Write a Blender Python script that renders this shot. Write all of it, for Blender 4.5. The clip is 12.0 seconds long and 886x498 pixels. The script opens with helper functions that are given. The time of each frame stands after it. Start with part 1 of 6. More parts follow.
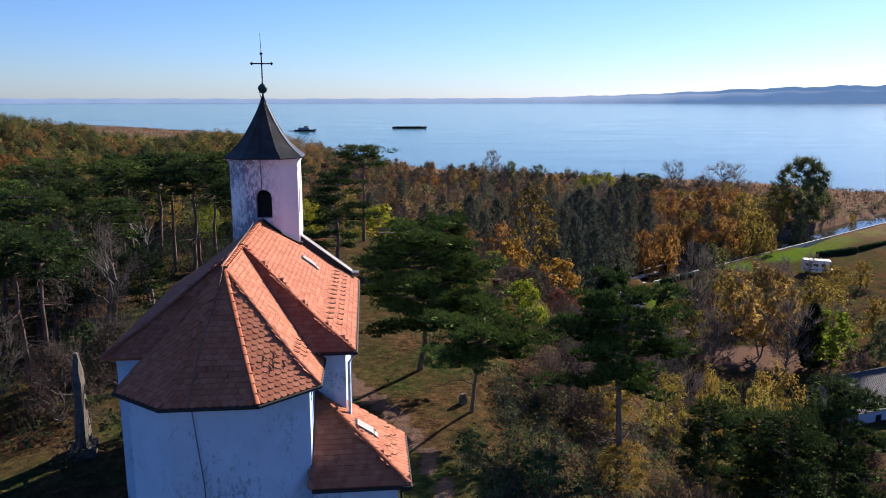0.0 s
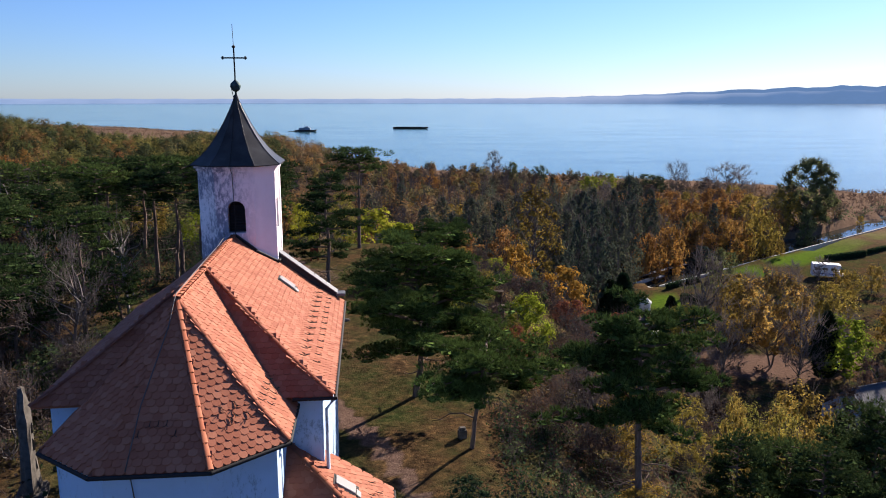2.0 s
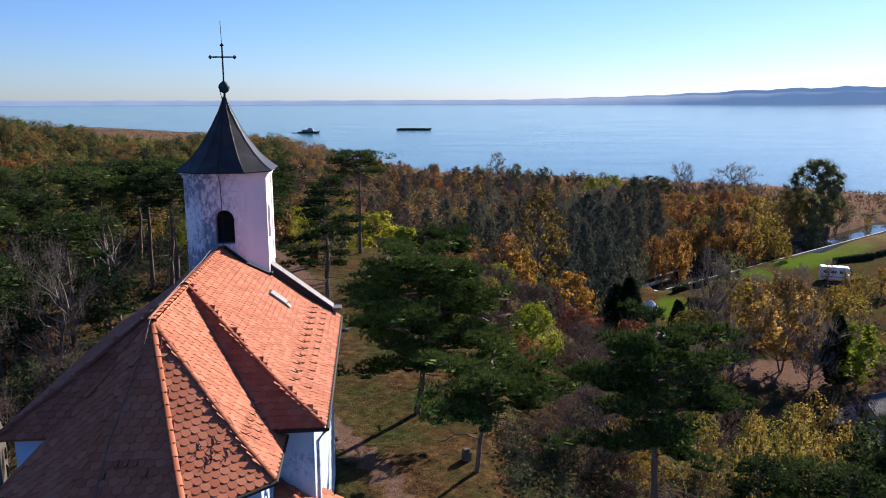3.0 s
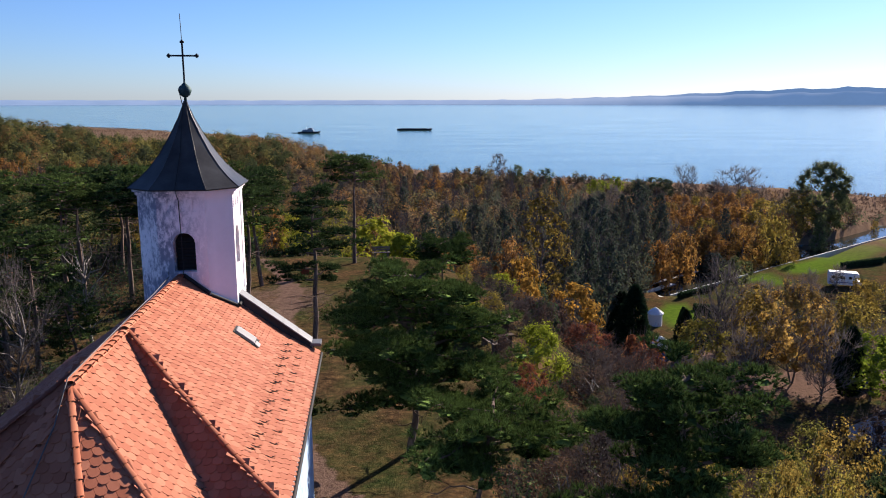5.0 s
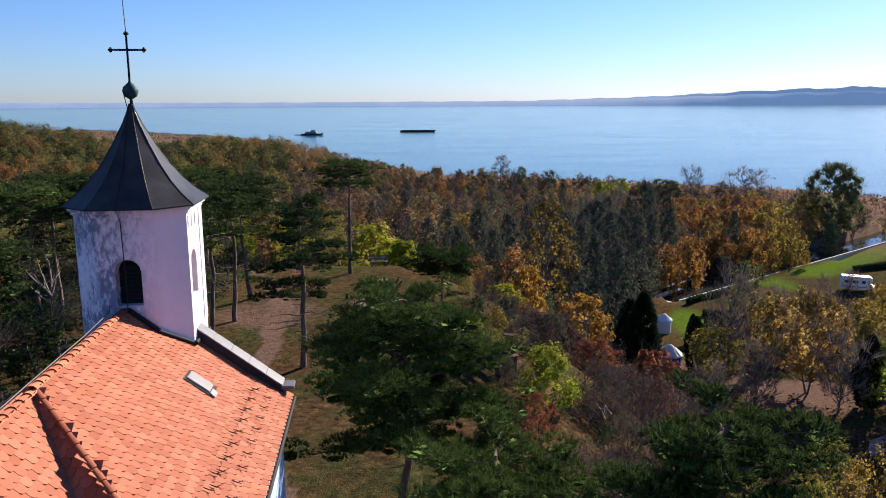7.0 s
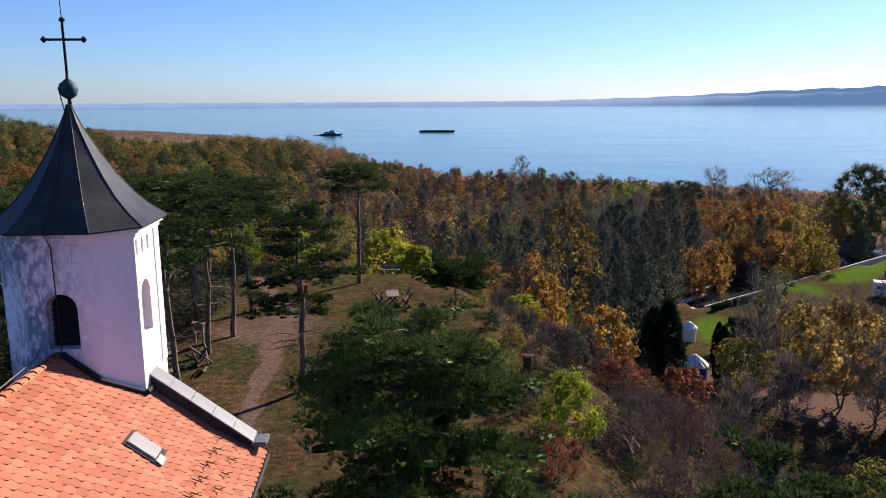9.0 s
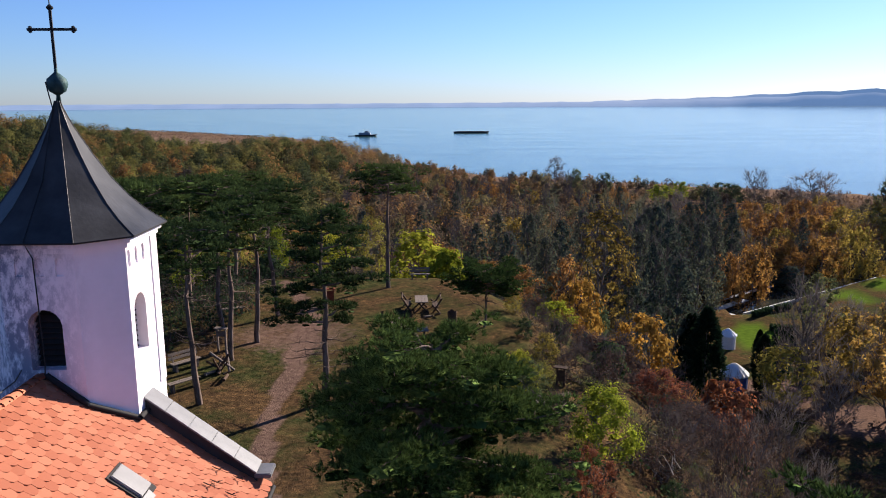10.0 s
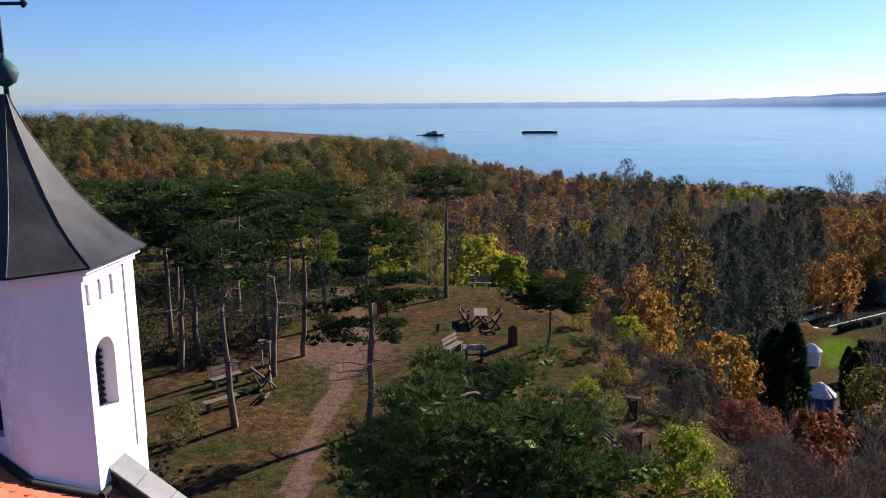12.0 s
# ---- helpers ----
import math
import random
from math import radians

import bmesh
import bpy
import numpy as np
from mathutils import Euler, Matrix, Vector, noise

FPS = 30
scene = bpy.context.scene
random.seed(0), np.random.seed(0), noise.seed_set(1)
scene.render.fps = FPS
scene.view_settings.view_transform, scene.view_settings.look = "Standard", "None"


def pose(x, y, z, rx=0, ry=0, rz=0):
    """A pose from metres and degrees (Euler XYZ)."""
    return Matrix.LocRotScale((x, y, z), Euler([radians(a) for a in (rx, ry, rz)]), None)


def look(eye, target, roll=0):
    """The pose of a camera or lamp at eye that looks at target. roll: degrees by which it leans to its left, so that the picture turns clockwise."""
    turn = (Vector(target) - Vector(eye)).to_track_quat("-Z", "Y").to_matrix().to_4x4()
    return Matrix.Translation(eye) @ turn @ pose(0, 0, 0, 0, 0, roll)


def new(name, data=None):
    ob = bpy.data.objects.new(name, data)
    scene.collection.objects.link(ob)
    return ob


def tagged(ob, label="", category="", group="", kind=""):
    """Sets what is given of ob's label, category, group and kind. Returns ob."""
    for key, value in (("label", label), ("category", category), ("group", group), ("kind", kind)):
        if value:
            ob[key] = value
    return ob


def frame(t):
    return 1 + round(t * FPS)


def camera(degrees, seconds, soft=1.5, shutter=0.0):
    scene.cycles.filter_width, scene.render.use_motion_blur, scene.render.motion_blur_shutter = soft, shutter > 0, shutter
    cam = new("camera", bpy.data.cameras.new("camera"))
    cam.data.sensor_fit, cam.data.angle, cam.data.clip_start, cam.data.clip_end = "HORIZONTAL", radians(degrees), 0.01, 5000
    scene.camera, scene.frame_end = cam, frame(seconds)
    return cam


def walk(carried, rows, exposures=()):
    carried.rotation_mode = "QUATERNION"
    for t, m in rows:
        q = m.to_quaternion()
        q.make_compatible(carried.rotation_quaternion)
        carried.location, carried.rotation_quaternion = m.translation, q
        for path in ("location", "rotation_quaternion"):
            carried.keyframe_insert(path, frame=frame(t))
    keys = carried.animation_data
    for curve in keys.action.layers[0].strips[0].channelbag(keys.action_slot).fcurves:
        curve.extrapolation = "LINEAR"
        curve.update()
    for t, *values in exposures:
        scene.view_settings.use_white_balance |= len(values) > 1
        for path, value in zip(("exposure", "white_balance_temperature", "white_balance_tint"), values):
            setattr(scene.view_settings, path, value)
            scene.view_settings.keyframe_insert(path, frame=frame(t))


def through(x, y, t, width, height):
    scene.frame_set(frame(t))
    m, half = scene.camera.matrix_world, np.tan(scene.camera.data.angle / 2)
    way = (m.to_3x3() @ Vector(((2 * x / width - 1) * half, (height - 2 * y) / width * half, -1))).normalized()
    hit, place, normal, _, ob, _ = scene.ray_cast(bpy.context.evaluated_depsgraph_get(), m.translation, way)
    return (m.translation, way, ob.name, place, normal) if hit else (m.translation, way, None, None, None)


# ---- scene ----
cam = camera(60.0, 12.0, soft=1.0)
PATH = [
    (0, (-0.941, -0.436, 13.457), (-0.934, 1.526, 13.066), -0.0),
    (0.5, (-0.858, 0.565, 13.456), (-0.852, 2.526, 13.065), 0.0),
    (1, (-0.806, 1.505, 13.435), (-0.8, 3.466, 13.044), 0.0),
    (1.5, (-0.778, 2.434, 13.403), (-0.772, 4.396, 13.012), -0.0),
    (2, (-0.761, 3.32, 13.395), (-0.757, 5.281, 13.005), -0.0),
    (2.5, (-0.755, 4.24, 13.388), (-0.756, 6.202, 12.999), -0.1),
    (3, (-0.734, 5.169, 13.398), (-0.739, 7.132, 13.011), -0.1),
    (5, (-0.544, 8.751, 13.552), (-0.551, 10.714, 13.165), -0.0),
    (5.5, (-0.46, 9.609, 13.56), (-0.468, 11.571, 13.174), -0.1),
    (6, (-0.4, 10.476, 13.527), (-0.41, 12.439, 13.144), -0.3),
    (6.5, (-0.335, 11.398, 13.521), (-0.349, 13.361, 13.138), -0.3),
    (8.5, (-0.024, 14.963, 13.568), (-0.063, 16.925, 13.183), -0.1),
    (9, (0.067, 15.852, 13.516), (0.0, 17.814, 13.133), -0.3),
    (9.5, (0.134, 16.746, 13.48), (0.027, 18.706, 13.098), -0.3),
    (10, (0.18, 17.627, 13.418), (0.026, 19.585, 13.038), -0.3),
    (10.5, (0.186, 18.543, 13.365), (-0.013, 20.496, 12.986), -0.35),
    (11, (0.202, 19.43, 13.341), (-0.042, 21.379, 12.963), -0.35),
    (11.5, (0.201, 20.353, 13.296), (-0.088, 22.296, 12.92), -0.4),
    (12, (0.174, 21.314, 13.323), (-0.151, 23.251, 12.943), -0.3),
]
walk(cam, [(t, look(eye, target, roll)) for t, eye, target, roll in PATH], [(0.0, 1.33, 6500, 14)])


# ---- light ----
SUN_AZIMUTH, SUN_HEIGHT = 38.5, 24.7
world = bpy.data.worlds.new("sky")
scene.world = world
world.use_nodes = True
sky = world.node_tree.nodes.new("ShaderNodeTexSky")
sky.sky_type, sky.sun_disc = "NISHITA", False
sky.sun_elevation, sky.sun_rotation = radians(SUN_HEIGHT), radians(SUN_AZIMUTH)
sky.air_density, sky.dust_density, sky.ozone_density = 1.0, 0.15, 6.5
background = world.node_tree.nodes["Background"]
background.inputs["Strength"].default_value = 0.050
clear_air = world.node_tree.nodes.new("ShaderNodeMix")
clear_air.data_type, clear_air.blend_type = "RGBA", "MULTIPLY"
clear_air.inputs[0].default_value, clear_air.inputs[7].default_value = 1.0, (0.84, 0.945, 1.23, 1)
world.node_tree.links.new(sky.outputs["Color"], clear_air.inputs[6])
world.node_tree.links.new(clear_air.outputs[2], background.inputs["Color"])

sun_data = bpy.data.lights.new("sun", "SUN")
sun_data.energy, sun_data.angle, sun_data.color = 5.0, radians(0.53), (1.0, 0.885, 0.74)
sun = new("sun", sun_data)
toward_sun = Vector((math.sin(radians(SUN_AZIMUTH)) * math.cos(radians(SUN_HEIGHT)), math.cos(radians(SUN_AZIMUTH)) * math.cos(radians(SUN_HEIGHT)), math.sin(radians(SUN_HEIGHT))))
sun.matrix_world = look(toward_sun * 300, (0, 0, 0))

# ---- materials ----


class Nodes:
    """A node material under construction."""

    def __init__(self, name, rough=0.8, metal=0.0):
        self.mat = bpy.data.materials.new(name)
        self.mat.use_nodes = True
        self.tree = self.mat.node_tree
        self.bsdf = self.tree.nodes["Principled BSDF"]
        self.out = self.tree.nodes["Material Output"]
        self.bsdf.inputs["Roughness"].default_value = rough
        self.bsdf.inputs["Metallic"].default_value = metal
        self.bsdf.inputs["Specular IOR Level"].default_value = 0.25 if rough < 0.6 else 0.12
        self.coords = self.add("ShaderNodeTexCoord")

    def add(self, kind):
        return self.tree.nodes.new(kind)

    def link(self, a, b):
        self.tree.links.new(a, b)

    def noise(self, scale, detail=4.0, rough=0.6, space="Object", stretch=None):
        n = self.add("ShaderNodeTexNoise")
        n.inputs["Scale"].default_value, n.inputs["Detail"].default_value, n.inputs["Roughness"].default_value = scale, detail, rough
        where = self.coords.outputs[space]
        if stretch:
            m = self.add("ShaderNodeMapping")
            m.inputs["Scale"].default_value = stretch
            self.link(where, m.inputs["Vector"])
            where = m.outputs["Vector"]
        self.link(where, n.inputs["Vector"])
        return n.outputs["Fac"]

    def place(self):
        g = self.add("ShaderNodeNewGeometry")
        return g.outputs["Position"]

    def cells(self, scale):
        v = self.add("ShaderNodeTexVoronoi")
        v.inputs["Scale"].default_value = scale
        self.link(self.place(), v.inputs["Vector"])
        s = self.add("ShaderNodeSeparateColor")
        self.link(v.outputs["Color"], s.inputs["Color"])
        return s.outputs["Red"]

    def ramp(self, fac, *stops):
        r = self.add("ShaderNodeValToRGB")
        while len(r.color_ramp.elements) < len(stops):
            r.color_ramp.elements.new(0.5)
        for e, (p, c) in zip(r.color_ramp.elements, stops):
            e.position, e.color = p, (*c, 1) if len(c) == 3 else c
        self.link(fac, r.inputs["Fac"])
        return r.outputs["Color"]

    def mask(self, fac, low, high):
        r = self.add("ShaderNodeMapRange")
        r.inputs["From Min"].default_value, r.inputs["From Max"].default_value = low, high
        self.link(fac, r.inputs["Value"])
        return r.outputs["Result"]

    def math(self, kind, a, b):
        m = self.add("ShaderNodeMath")
        m.operation = kind
        for socket, v in zip(m.inputs, (a, b)):
            if isinstance(v, (int, float)):
                socket.default_value = v
            else:
                self.link(v, socket)
        return m.outputs["Value"]

    def mix(self, fac, a, b, kind="MIX"):
        m = self.add("ShaderNodeMix")
        m.data_type, m.blend_type = "RGBA", kind
        for socket, v in zip((m.inputs[0], m.inputs[6], m.inputs[7]), (fac, a, b)):
            if isinstance(v, (int, float)):
                socket.default_value = v
            elif isinstance(v, tuple):
                socket.default_value = (*v, 1)
            else:
                self.link(v, socket)
        return m.outputs[2]

    def object_random(self):
        return self.add("ShaderNodeObjectInfo").outputs["Random"]

    def island_random(self):
        return self.add("ShaderNodeNewGeometry").outputs["Random Per Island"]

    def vary(self, color, fac, amount):
        """The colour made lighter and darker by a value from 0 to 1."""
        h = self.add("ShaderNodeHueSaturation")
        self.link(self.mask_to(fac, 1 - amount, 1 + amount), h.inputs["Value"])
        self.link(color, h.inputs["Color"])
        return h.outputs["Color"]

    def mask_to(self, fac, low, high):
        r = self.add("ShaderNodeMapRange")
        r.inputs["To Min"].default_value, r.inputs["To Max"].default_value = low, high
        self.link(fac, r.inputs["Value"])
        return r.outputs["Result"]

    def color(self, c):
        self.link(c, self.bsdf.inputs["Base Color"])

    def bump(self, fac, strength, distance=0.02):
        b = self.add("ShaderNodeBump")
        b.inputs["Strength"].default_value, b.inputs["Distance"].default_value = strength, distance
        self.link(fac, b.inputs["Height"])
        self.link(b.outputs["Normal"], self.bsdf.inputs["Normal"])


def plain(name, color, rough=0.7, metal=0.0, vary=0.15, scale=6.0):
    n = Nodes(name, rough, metal)
    tone = n.ramp(n.noise(scale, 5), (0.3, tuple(v * (1 - vary) for v in color)), (0.7, tuple(min(1, v * (1 + vary)) for v in color)))
    n.color(tone)
    n.bump(n.noise(scale * 8, 3), 0.2)
    return n.mat


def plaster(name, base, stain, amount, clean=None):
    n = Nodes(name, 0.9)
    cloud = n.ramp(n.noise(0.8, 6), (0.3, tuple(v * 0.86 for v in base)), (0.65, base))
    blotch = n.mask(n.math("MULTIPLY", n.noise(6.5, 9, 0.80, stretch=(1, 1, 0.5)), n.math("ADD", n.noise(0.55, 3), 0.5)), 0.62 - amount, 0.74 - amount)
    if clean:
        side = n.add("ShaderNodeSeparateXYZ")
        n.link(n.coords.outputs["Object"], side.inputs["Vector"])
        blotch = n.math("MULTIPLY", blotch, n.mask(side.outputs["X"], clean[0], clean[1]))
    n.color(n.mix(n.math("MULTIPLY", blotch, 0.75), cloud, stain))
    n.bump(n.noise(14, 6), 0.25, 0.01)
    return n.mat


def tile_material():
    n = Nodes("roof_tile", 0.75)
    each = n.math("FRACT", n.math("ADD", n.object_random(), n.island_random()), 0.0)
    fired = n.ramp(each, (0.0, (0.28, 0.090, 0.050)), (0.5, (0.33, 0.115, 0.066)), (1.0, (0.38, 0.146, 0.086)))
    worn = n.mix(n.math("MULTIPLY", n.mask(n.noise(1.1, 6, 0.7), 0.5, 0.85), 0.5), fired, (0.22, 0.066, 0.034))
    lichen = n.mask(n.noise(16, 5, 0.7), 0.66, 0.74)
    n.color(n.mix(n.math("MULTIPLY", lichen, 0.6), worn, (0.11, 0.085, 0.06)))
    n.bump(n.noise(40, 4), 0.3, 0.01)
    return n.mat


def leaf_material(name, low, mid, high, through=0.35, cell=0.0, speck=0.35):
    """Foliage: a diffuse leaf that lets some light through, varied by tree and by leaf."""
    n = Nodes(name, 0.6)
    by_tree = n.cells(cell) if cell else n.object_random()
    tone = n.ramp(by_tree, (0.0, low), (0.5, mid), (1.0, high))
    tone = n.vary(tone, n.island_random(), speck)
    tone = n.vary(tone, n.noise(0.35, 2), 0.25)
    n.color(tone)
    n.bsdf.inputs["Specular IOR Level"].default_value = 0.0
    t = n.add("ShaderNodeBsdfTranslucent")
    n.link(tone, t.inputs["Color"])
    m = n.add("ShaderNodeMixShader")
    m.inputs["Fac"].default_value = through
    n.link(n.bsdf.outputs["BSDF"], m.inputs[1])
    n.link(t.outputs["BSDF"], m.inputs[2])
    n.link(m.outputs["Shader"], n.out.inputs["Surface"])
    return n.mat


def bark_material(name, dark, light):
    n = Nodes(name, 0.95)
    n.color(n.ramp(n.noise(5, 6, 0.7, stretch=(1, 1, 0.25)), (0.3, dark), (0.7, light)))
    n.bump(n.noise(18, 5, stretch=(1, 1, 0.3)), 0.6, 0.04)
    return n.mat


# White limewash, with the sky-blue of its shaded sides put into the colour.
M_WALL = plaster("shade_blue_limewash", (0.41, 0.55, 0.73), (0.16, 0.21, 0.28), 0.08)
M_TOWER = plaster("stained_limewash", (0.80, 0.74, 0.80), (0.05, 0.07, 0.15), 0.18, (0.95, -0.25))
M_TILE = tile_material()
M_METAL = plain("dark_sheet_metal", (0.043, 0.044, 0.047), 0.36, 0.0, 0.35, 1.5)
M_METAL.node_tree.nodes["Principled BSDF"].inputs["Specular IOR Level"].default_value = 0.07
M_ZINC = plain("grey_sheet_metal", (0.13, 0.135, 0.145), 0.55, 0.2, 0.15, 2.0)
M_PATINA = plain("green_patina", (0.035, 0.075, 0.080), 0.6, 0.3, 0.4, 9)
M_IRON = plain("black_iron", (0.02, 0.022, 0.026), 0.5, 0.6)
M_GUTTER = plain("dark_gutter", (0.025, 0.024, 0.025), 0.7, 0.0)
M_HATCH = plain("pale_sheet_metal", (0.22, 0.22, 0.225), 0.6, 0.1, 0.1, 2.0)
M_DARK = plain("inside_shade", (0.012, 0.012, 0.013), 0.95)
M_WIRE = plain("lightning_wire", (0.10, 0.09, 0.09), 0.5, 0.3)
M_PINE_BARK = bark_material("pine_bark", (0.05, 0.035, 0.03), (0.20, 0.15, 0.125))
M_BARK = bark_material("grey_bark", (0.06, 0.055, 0.054), (0.19, 0.17, 0.16))
M_DEADWOOD = bark_material("dead_wood", (0.12, 0.11, 0.105), (0.27, 0.25, 0.24))
M_WOOD = plain("weathered_wood", (0.155, 0.128, 0.11), 0.85, 0, 0.3, 9)
M_LOG = plain("dark_log_wood", (0.07, 0.045, 0.032), 0.85, 0, 0.35, 9)
M_STONE = plain("rough_stone", (0.10, 0.09, 0.08), 0.95, 0, 0.4, 4)
M_CONCRETE = plain("pale_concrete", (0.42, 0.41, 0.39), 0.9, 0, 0.15, 1.2)
M_WHITE = plain("white_paint", (0.78, 0.78, 0.78), 0.5, 0, 0.06)
M_BLUE = plain("blue_canvas", (0.03, 0.08, 0.30), 0.7, 0, 0.15)
M_GLASS = plain("dark_glass", (0.02, 0.025, 0.03), 0.08, 0, 0.05)
M_SHINGLE = plain("grey_shingle", (0.085, 0.09, 0.10), 0.85, 0, 0.3, 3)
M_ASPHALT = plain("grey_road", (0.13, 0.13, 0.13), 0.9, 0, 0.15, 1.0)
LEAVES = {
    "pine": leaf_material("pine_needles", (0.030, 0.050, 0.020), (0.046, 0.072, 0.025), (0.072, 0.106, 0.031), 0.24, 0.0, 0.7),
    # Needles of the near pines; their sun is put into these slightly greener tones.
    "pine_sunlit": leaf_material("sunlit_pine_needles", (0.031, 0.054, 0.018), (0.045, 0.075, 0.023), (0.070, 0.108, 0.029), 0.20, 0.0, 0.8),
    "lime": leaf_material("lime_leaves", (0.17, 0.22, 0.026), (0.24, 0.27, 0.028), (0.31, 0.30, 0.036), 0.48),
    "gold": leaf_material("golden_leaves", (0.20, 0.145, 0.036), (0.26, 0.180, 0.042), (0.29, 0.21, 0.052), 0.46),
    "oak": leaf_material("oak_leaves", (0.30, 0.17, 0.036), (0.35, 0.20, 0.042), (0.37, 0.23, 0.050), 0.46),
    "orange": leaf_material("orange_leaves", (0.20, 0.105, 0.042), (0.25, 0.130, 0.045), (0.28, 0.165, 0.052), 0.46),
    "red": leaf_material("red_oak_leaves", (0.19, 0.070, 0.044), (0.24, 0.092, 0.046), (0.29, 0.12, 0.05), 0.44),
    "rust": leaf_material("rust_leaves", (0.048, 0.038, 0.036), (0.070, 0.049, 0.042), (0.115, 0.068, 0.045), 0.38),
    "olive": leaf_material("olive_leaves", (0.064, 0.090, 0.046), (0.094, 0.117, 0.055), (0.144, 0.156, 0.062), 0.44),
    "olive_gold": leaf_material("yellowing_leaves", (0.149, 0.155, 0.041), (0.230, 0.207, 0.046), (0.310, 0.241, 0.052), 0.46),
    "willow": leaf_material("willow_leaves", (0.22, 0.17, 0.040), (0.28, 0.21, 0.046), (0.31, 0.24, 0.055), 0.46),
    "copper": leaf_material("copper_leaves", (0.27, 0.165, 0.055), (0.33, 0.20, 0.06), (0.36, 0.24, 0.07), 0.46),
    "amber": leaf_material("amber_leaves", (0.27, 0.140, 0.045), (0.33, 0.170, 0.048), (0.35, 0.205, 0.056), 0.46),
    "grey_twig": leaf_material("grey_twigs", (0.105, 0.092, 0.088), (0.14, 0.122, 0.114), (0.19, 0.165, 0.150), 0.2),
    "green": leaf_material("green_leaves", (0.024, 0.044, 0.022), (0.036, 0.060, 0.028), (0.054, 0.080, 0.035), 0.32),
    "twig": leaf_material("bare_twigs", (0.048, 0.042, 0.046), (0.070, 0.060, 0.062), (0.106, 0.091, 0.089), 0.2),
    "dead": leaf_material("dead_twigs", (0.13, 0.120, 0.115), (0.17, 0.158, 0.150), (0.22, 0.205, 0.19), 0.1),
    "alder": leaf_material("alder_leaves", (0.044, 0.062, 0.049), (0.060, 0.078, 0.057), (0.086, 0.096, 0.065), 0.32),
    "cypress": leaf_material("cypress_leaves", (0.012, 0.026, 0.014), (0.016, 0.032, 0.017), (0.020, 0.036, 0.018), 0.15),
}

# ---- building blocks ----


def part(name, shape, material, parent=None, label="", smooth=False):
    """One mesh object, from a bmesh or from (vertices, faces), under a thing or a part."""
    mesh = bpy.data.meshes.new(name)
    if isinstance(shape, bmesh.types.BMesh):
        bmesh.ops.recalc_face_normals(shape, faces=shape.faces)
        shape.to_mesh(mesh)
        shape.free()
    else:
        fill(mesh, *shape)
    mesh.materials.append(material)
    if smooth:
        mesh.polygons.foreach_set("use_smooth", [True] * len(mesh.polygons))
    ob = new(name, mesh)
    ob.parent = parent
    if label:
        ob["label"] = label
    return ob


def fill(mesh, verts, faces):
    """Fast filling of a mesh with faces that all have the same number of corners, or mixed ones from lists."""
    if isinstance(faces, np.ndarray):
        n, k = faces.shape
        mesh.vertices.add(len(verts))
        mesh.vertices.foreach_set("co", np.asarray(verts, np.float32).ravel())
        mesh.loops.add(n * k)
        mesh.loops.foreach_set("vertex_index", faces.astype(np.int32).ravel())
        mesh.polygons.add(n)
        mesh.polygons.foreach_set("loop_start", np.arange(0, n * k, k, dtype=np.int32))
        mesh.update(calc_edges=True)
    else:
        mesh.from_pydata([tuple(v) for v in verts], [], faces)
    mesh.validate()


def thing(name, label, category, at=(0, 0, 0), turn=0.0, group="", kind=""):
    ob = new(name)
    ob.empty_display_size = 0.3
    ob.matrix_world = pose(*at, 0, 0, turn)
    return tagged(ob, label, category, group, kind)


def box(bm, size, m=None, bevel=0.0):
    """A box of that size about the origin of m, with its edges rounded off."""
    m = m or Matrix.Identity(4)
    made = bmesh.ops.create_cube(bm, size=1.0, matrix=m @ Matrix.Diagonal((*size, 1)))
    if bevel:
        edges = {e for v in made["verts"] for e in v.link_edges}
        bmesh.ops.bevel(bm, geom=list(edges), offset=bevel, segments=2, affect="EDGES")


def boxes(*rows, bevel=0.0):
    bm = bmesh.new()
    for size, m in rows:
        box(bm, size, m, bevel)
    return bm


def lathe(bm, rings, sides=10, turn=0.0, m=None):
    """A round body from (radius, height) rings."""
    m = m or Matrix.Identity(4)
    loops = []
    for r, z in rings:
        loops.append([bm.verts.new(m @ Vector((r * math.cos(turn + math.tau * k / sides), r * math.sin(turn + math.tau * k / sides), z))) for k in range(sides)])
    for a, b in zip(loops, loops[1:]):
        for k in range(sides):
            bm.faces.new((a[k], a[(k + 1) % sides], b[(k + 1) % sides], b[k]))
    bm.faces.new(loops[0][::-1])
    bm.faces.new(loops[-1])
    return bm


def tube(points, radii, sides=6):
    """Vertices and quads of a bent tube through the points."""
    points, radii = np.asarray(points, float), np.asarray(radii, float)
    along = np.gradient(points, axis=0)
    along /= np.linalg.norm(along, axis=1)[:, None] + 1e-9
    ref = np.where(np.abs(along[:, 2:3]) > 0.9, (1.0, 0, 0), (0, 0, 1.0))
    a = np.cross(along, ref)
    a /= np.linalg.norm(a, axis=1)[:, None] + 1e-9
    b = np.cross(along, a)
    w = np.arange(sides) * math.tau / sides
    ring = points[:, None] + radii[:, None, None] * (np.cos(w)[None, :, None] * a[:, None] + np.sin(w)[None, :, None] * b[:, None])
    n = len(points)
    i, k = np.meshgrid(np.arange(n - 1), np.arange(sides), indexing="ij")
    k2 = (k + 1) % sides
    quads = np.stack([i * sides + k, i * sides + k2, (i + 1) * sides + k2, (i + 1) * sides + k], -1).reshape(-1, 4)
    return ring.reshape(-1, 3), quads


def joined(pieces):
    verts, faces, base = [], [], 0
    for v, f in pieces:
        verts.append(v)
        faces.append(f + base)
        base += len(v)
    return np.concatenate(verts), np.concatenate(faces)


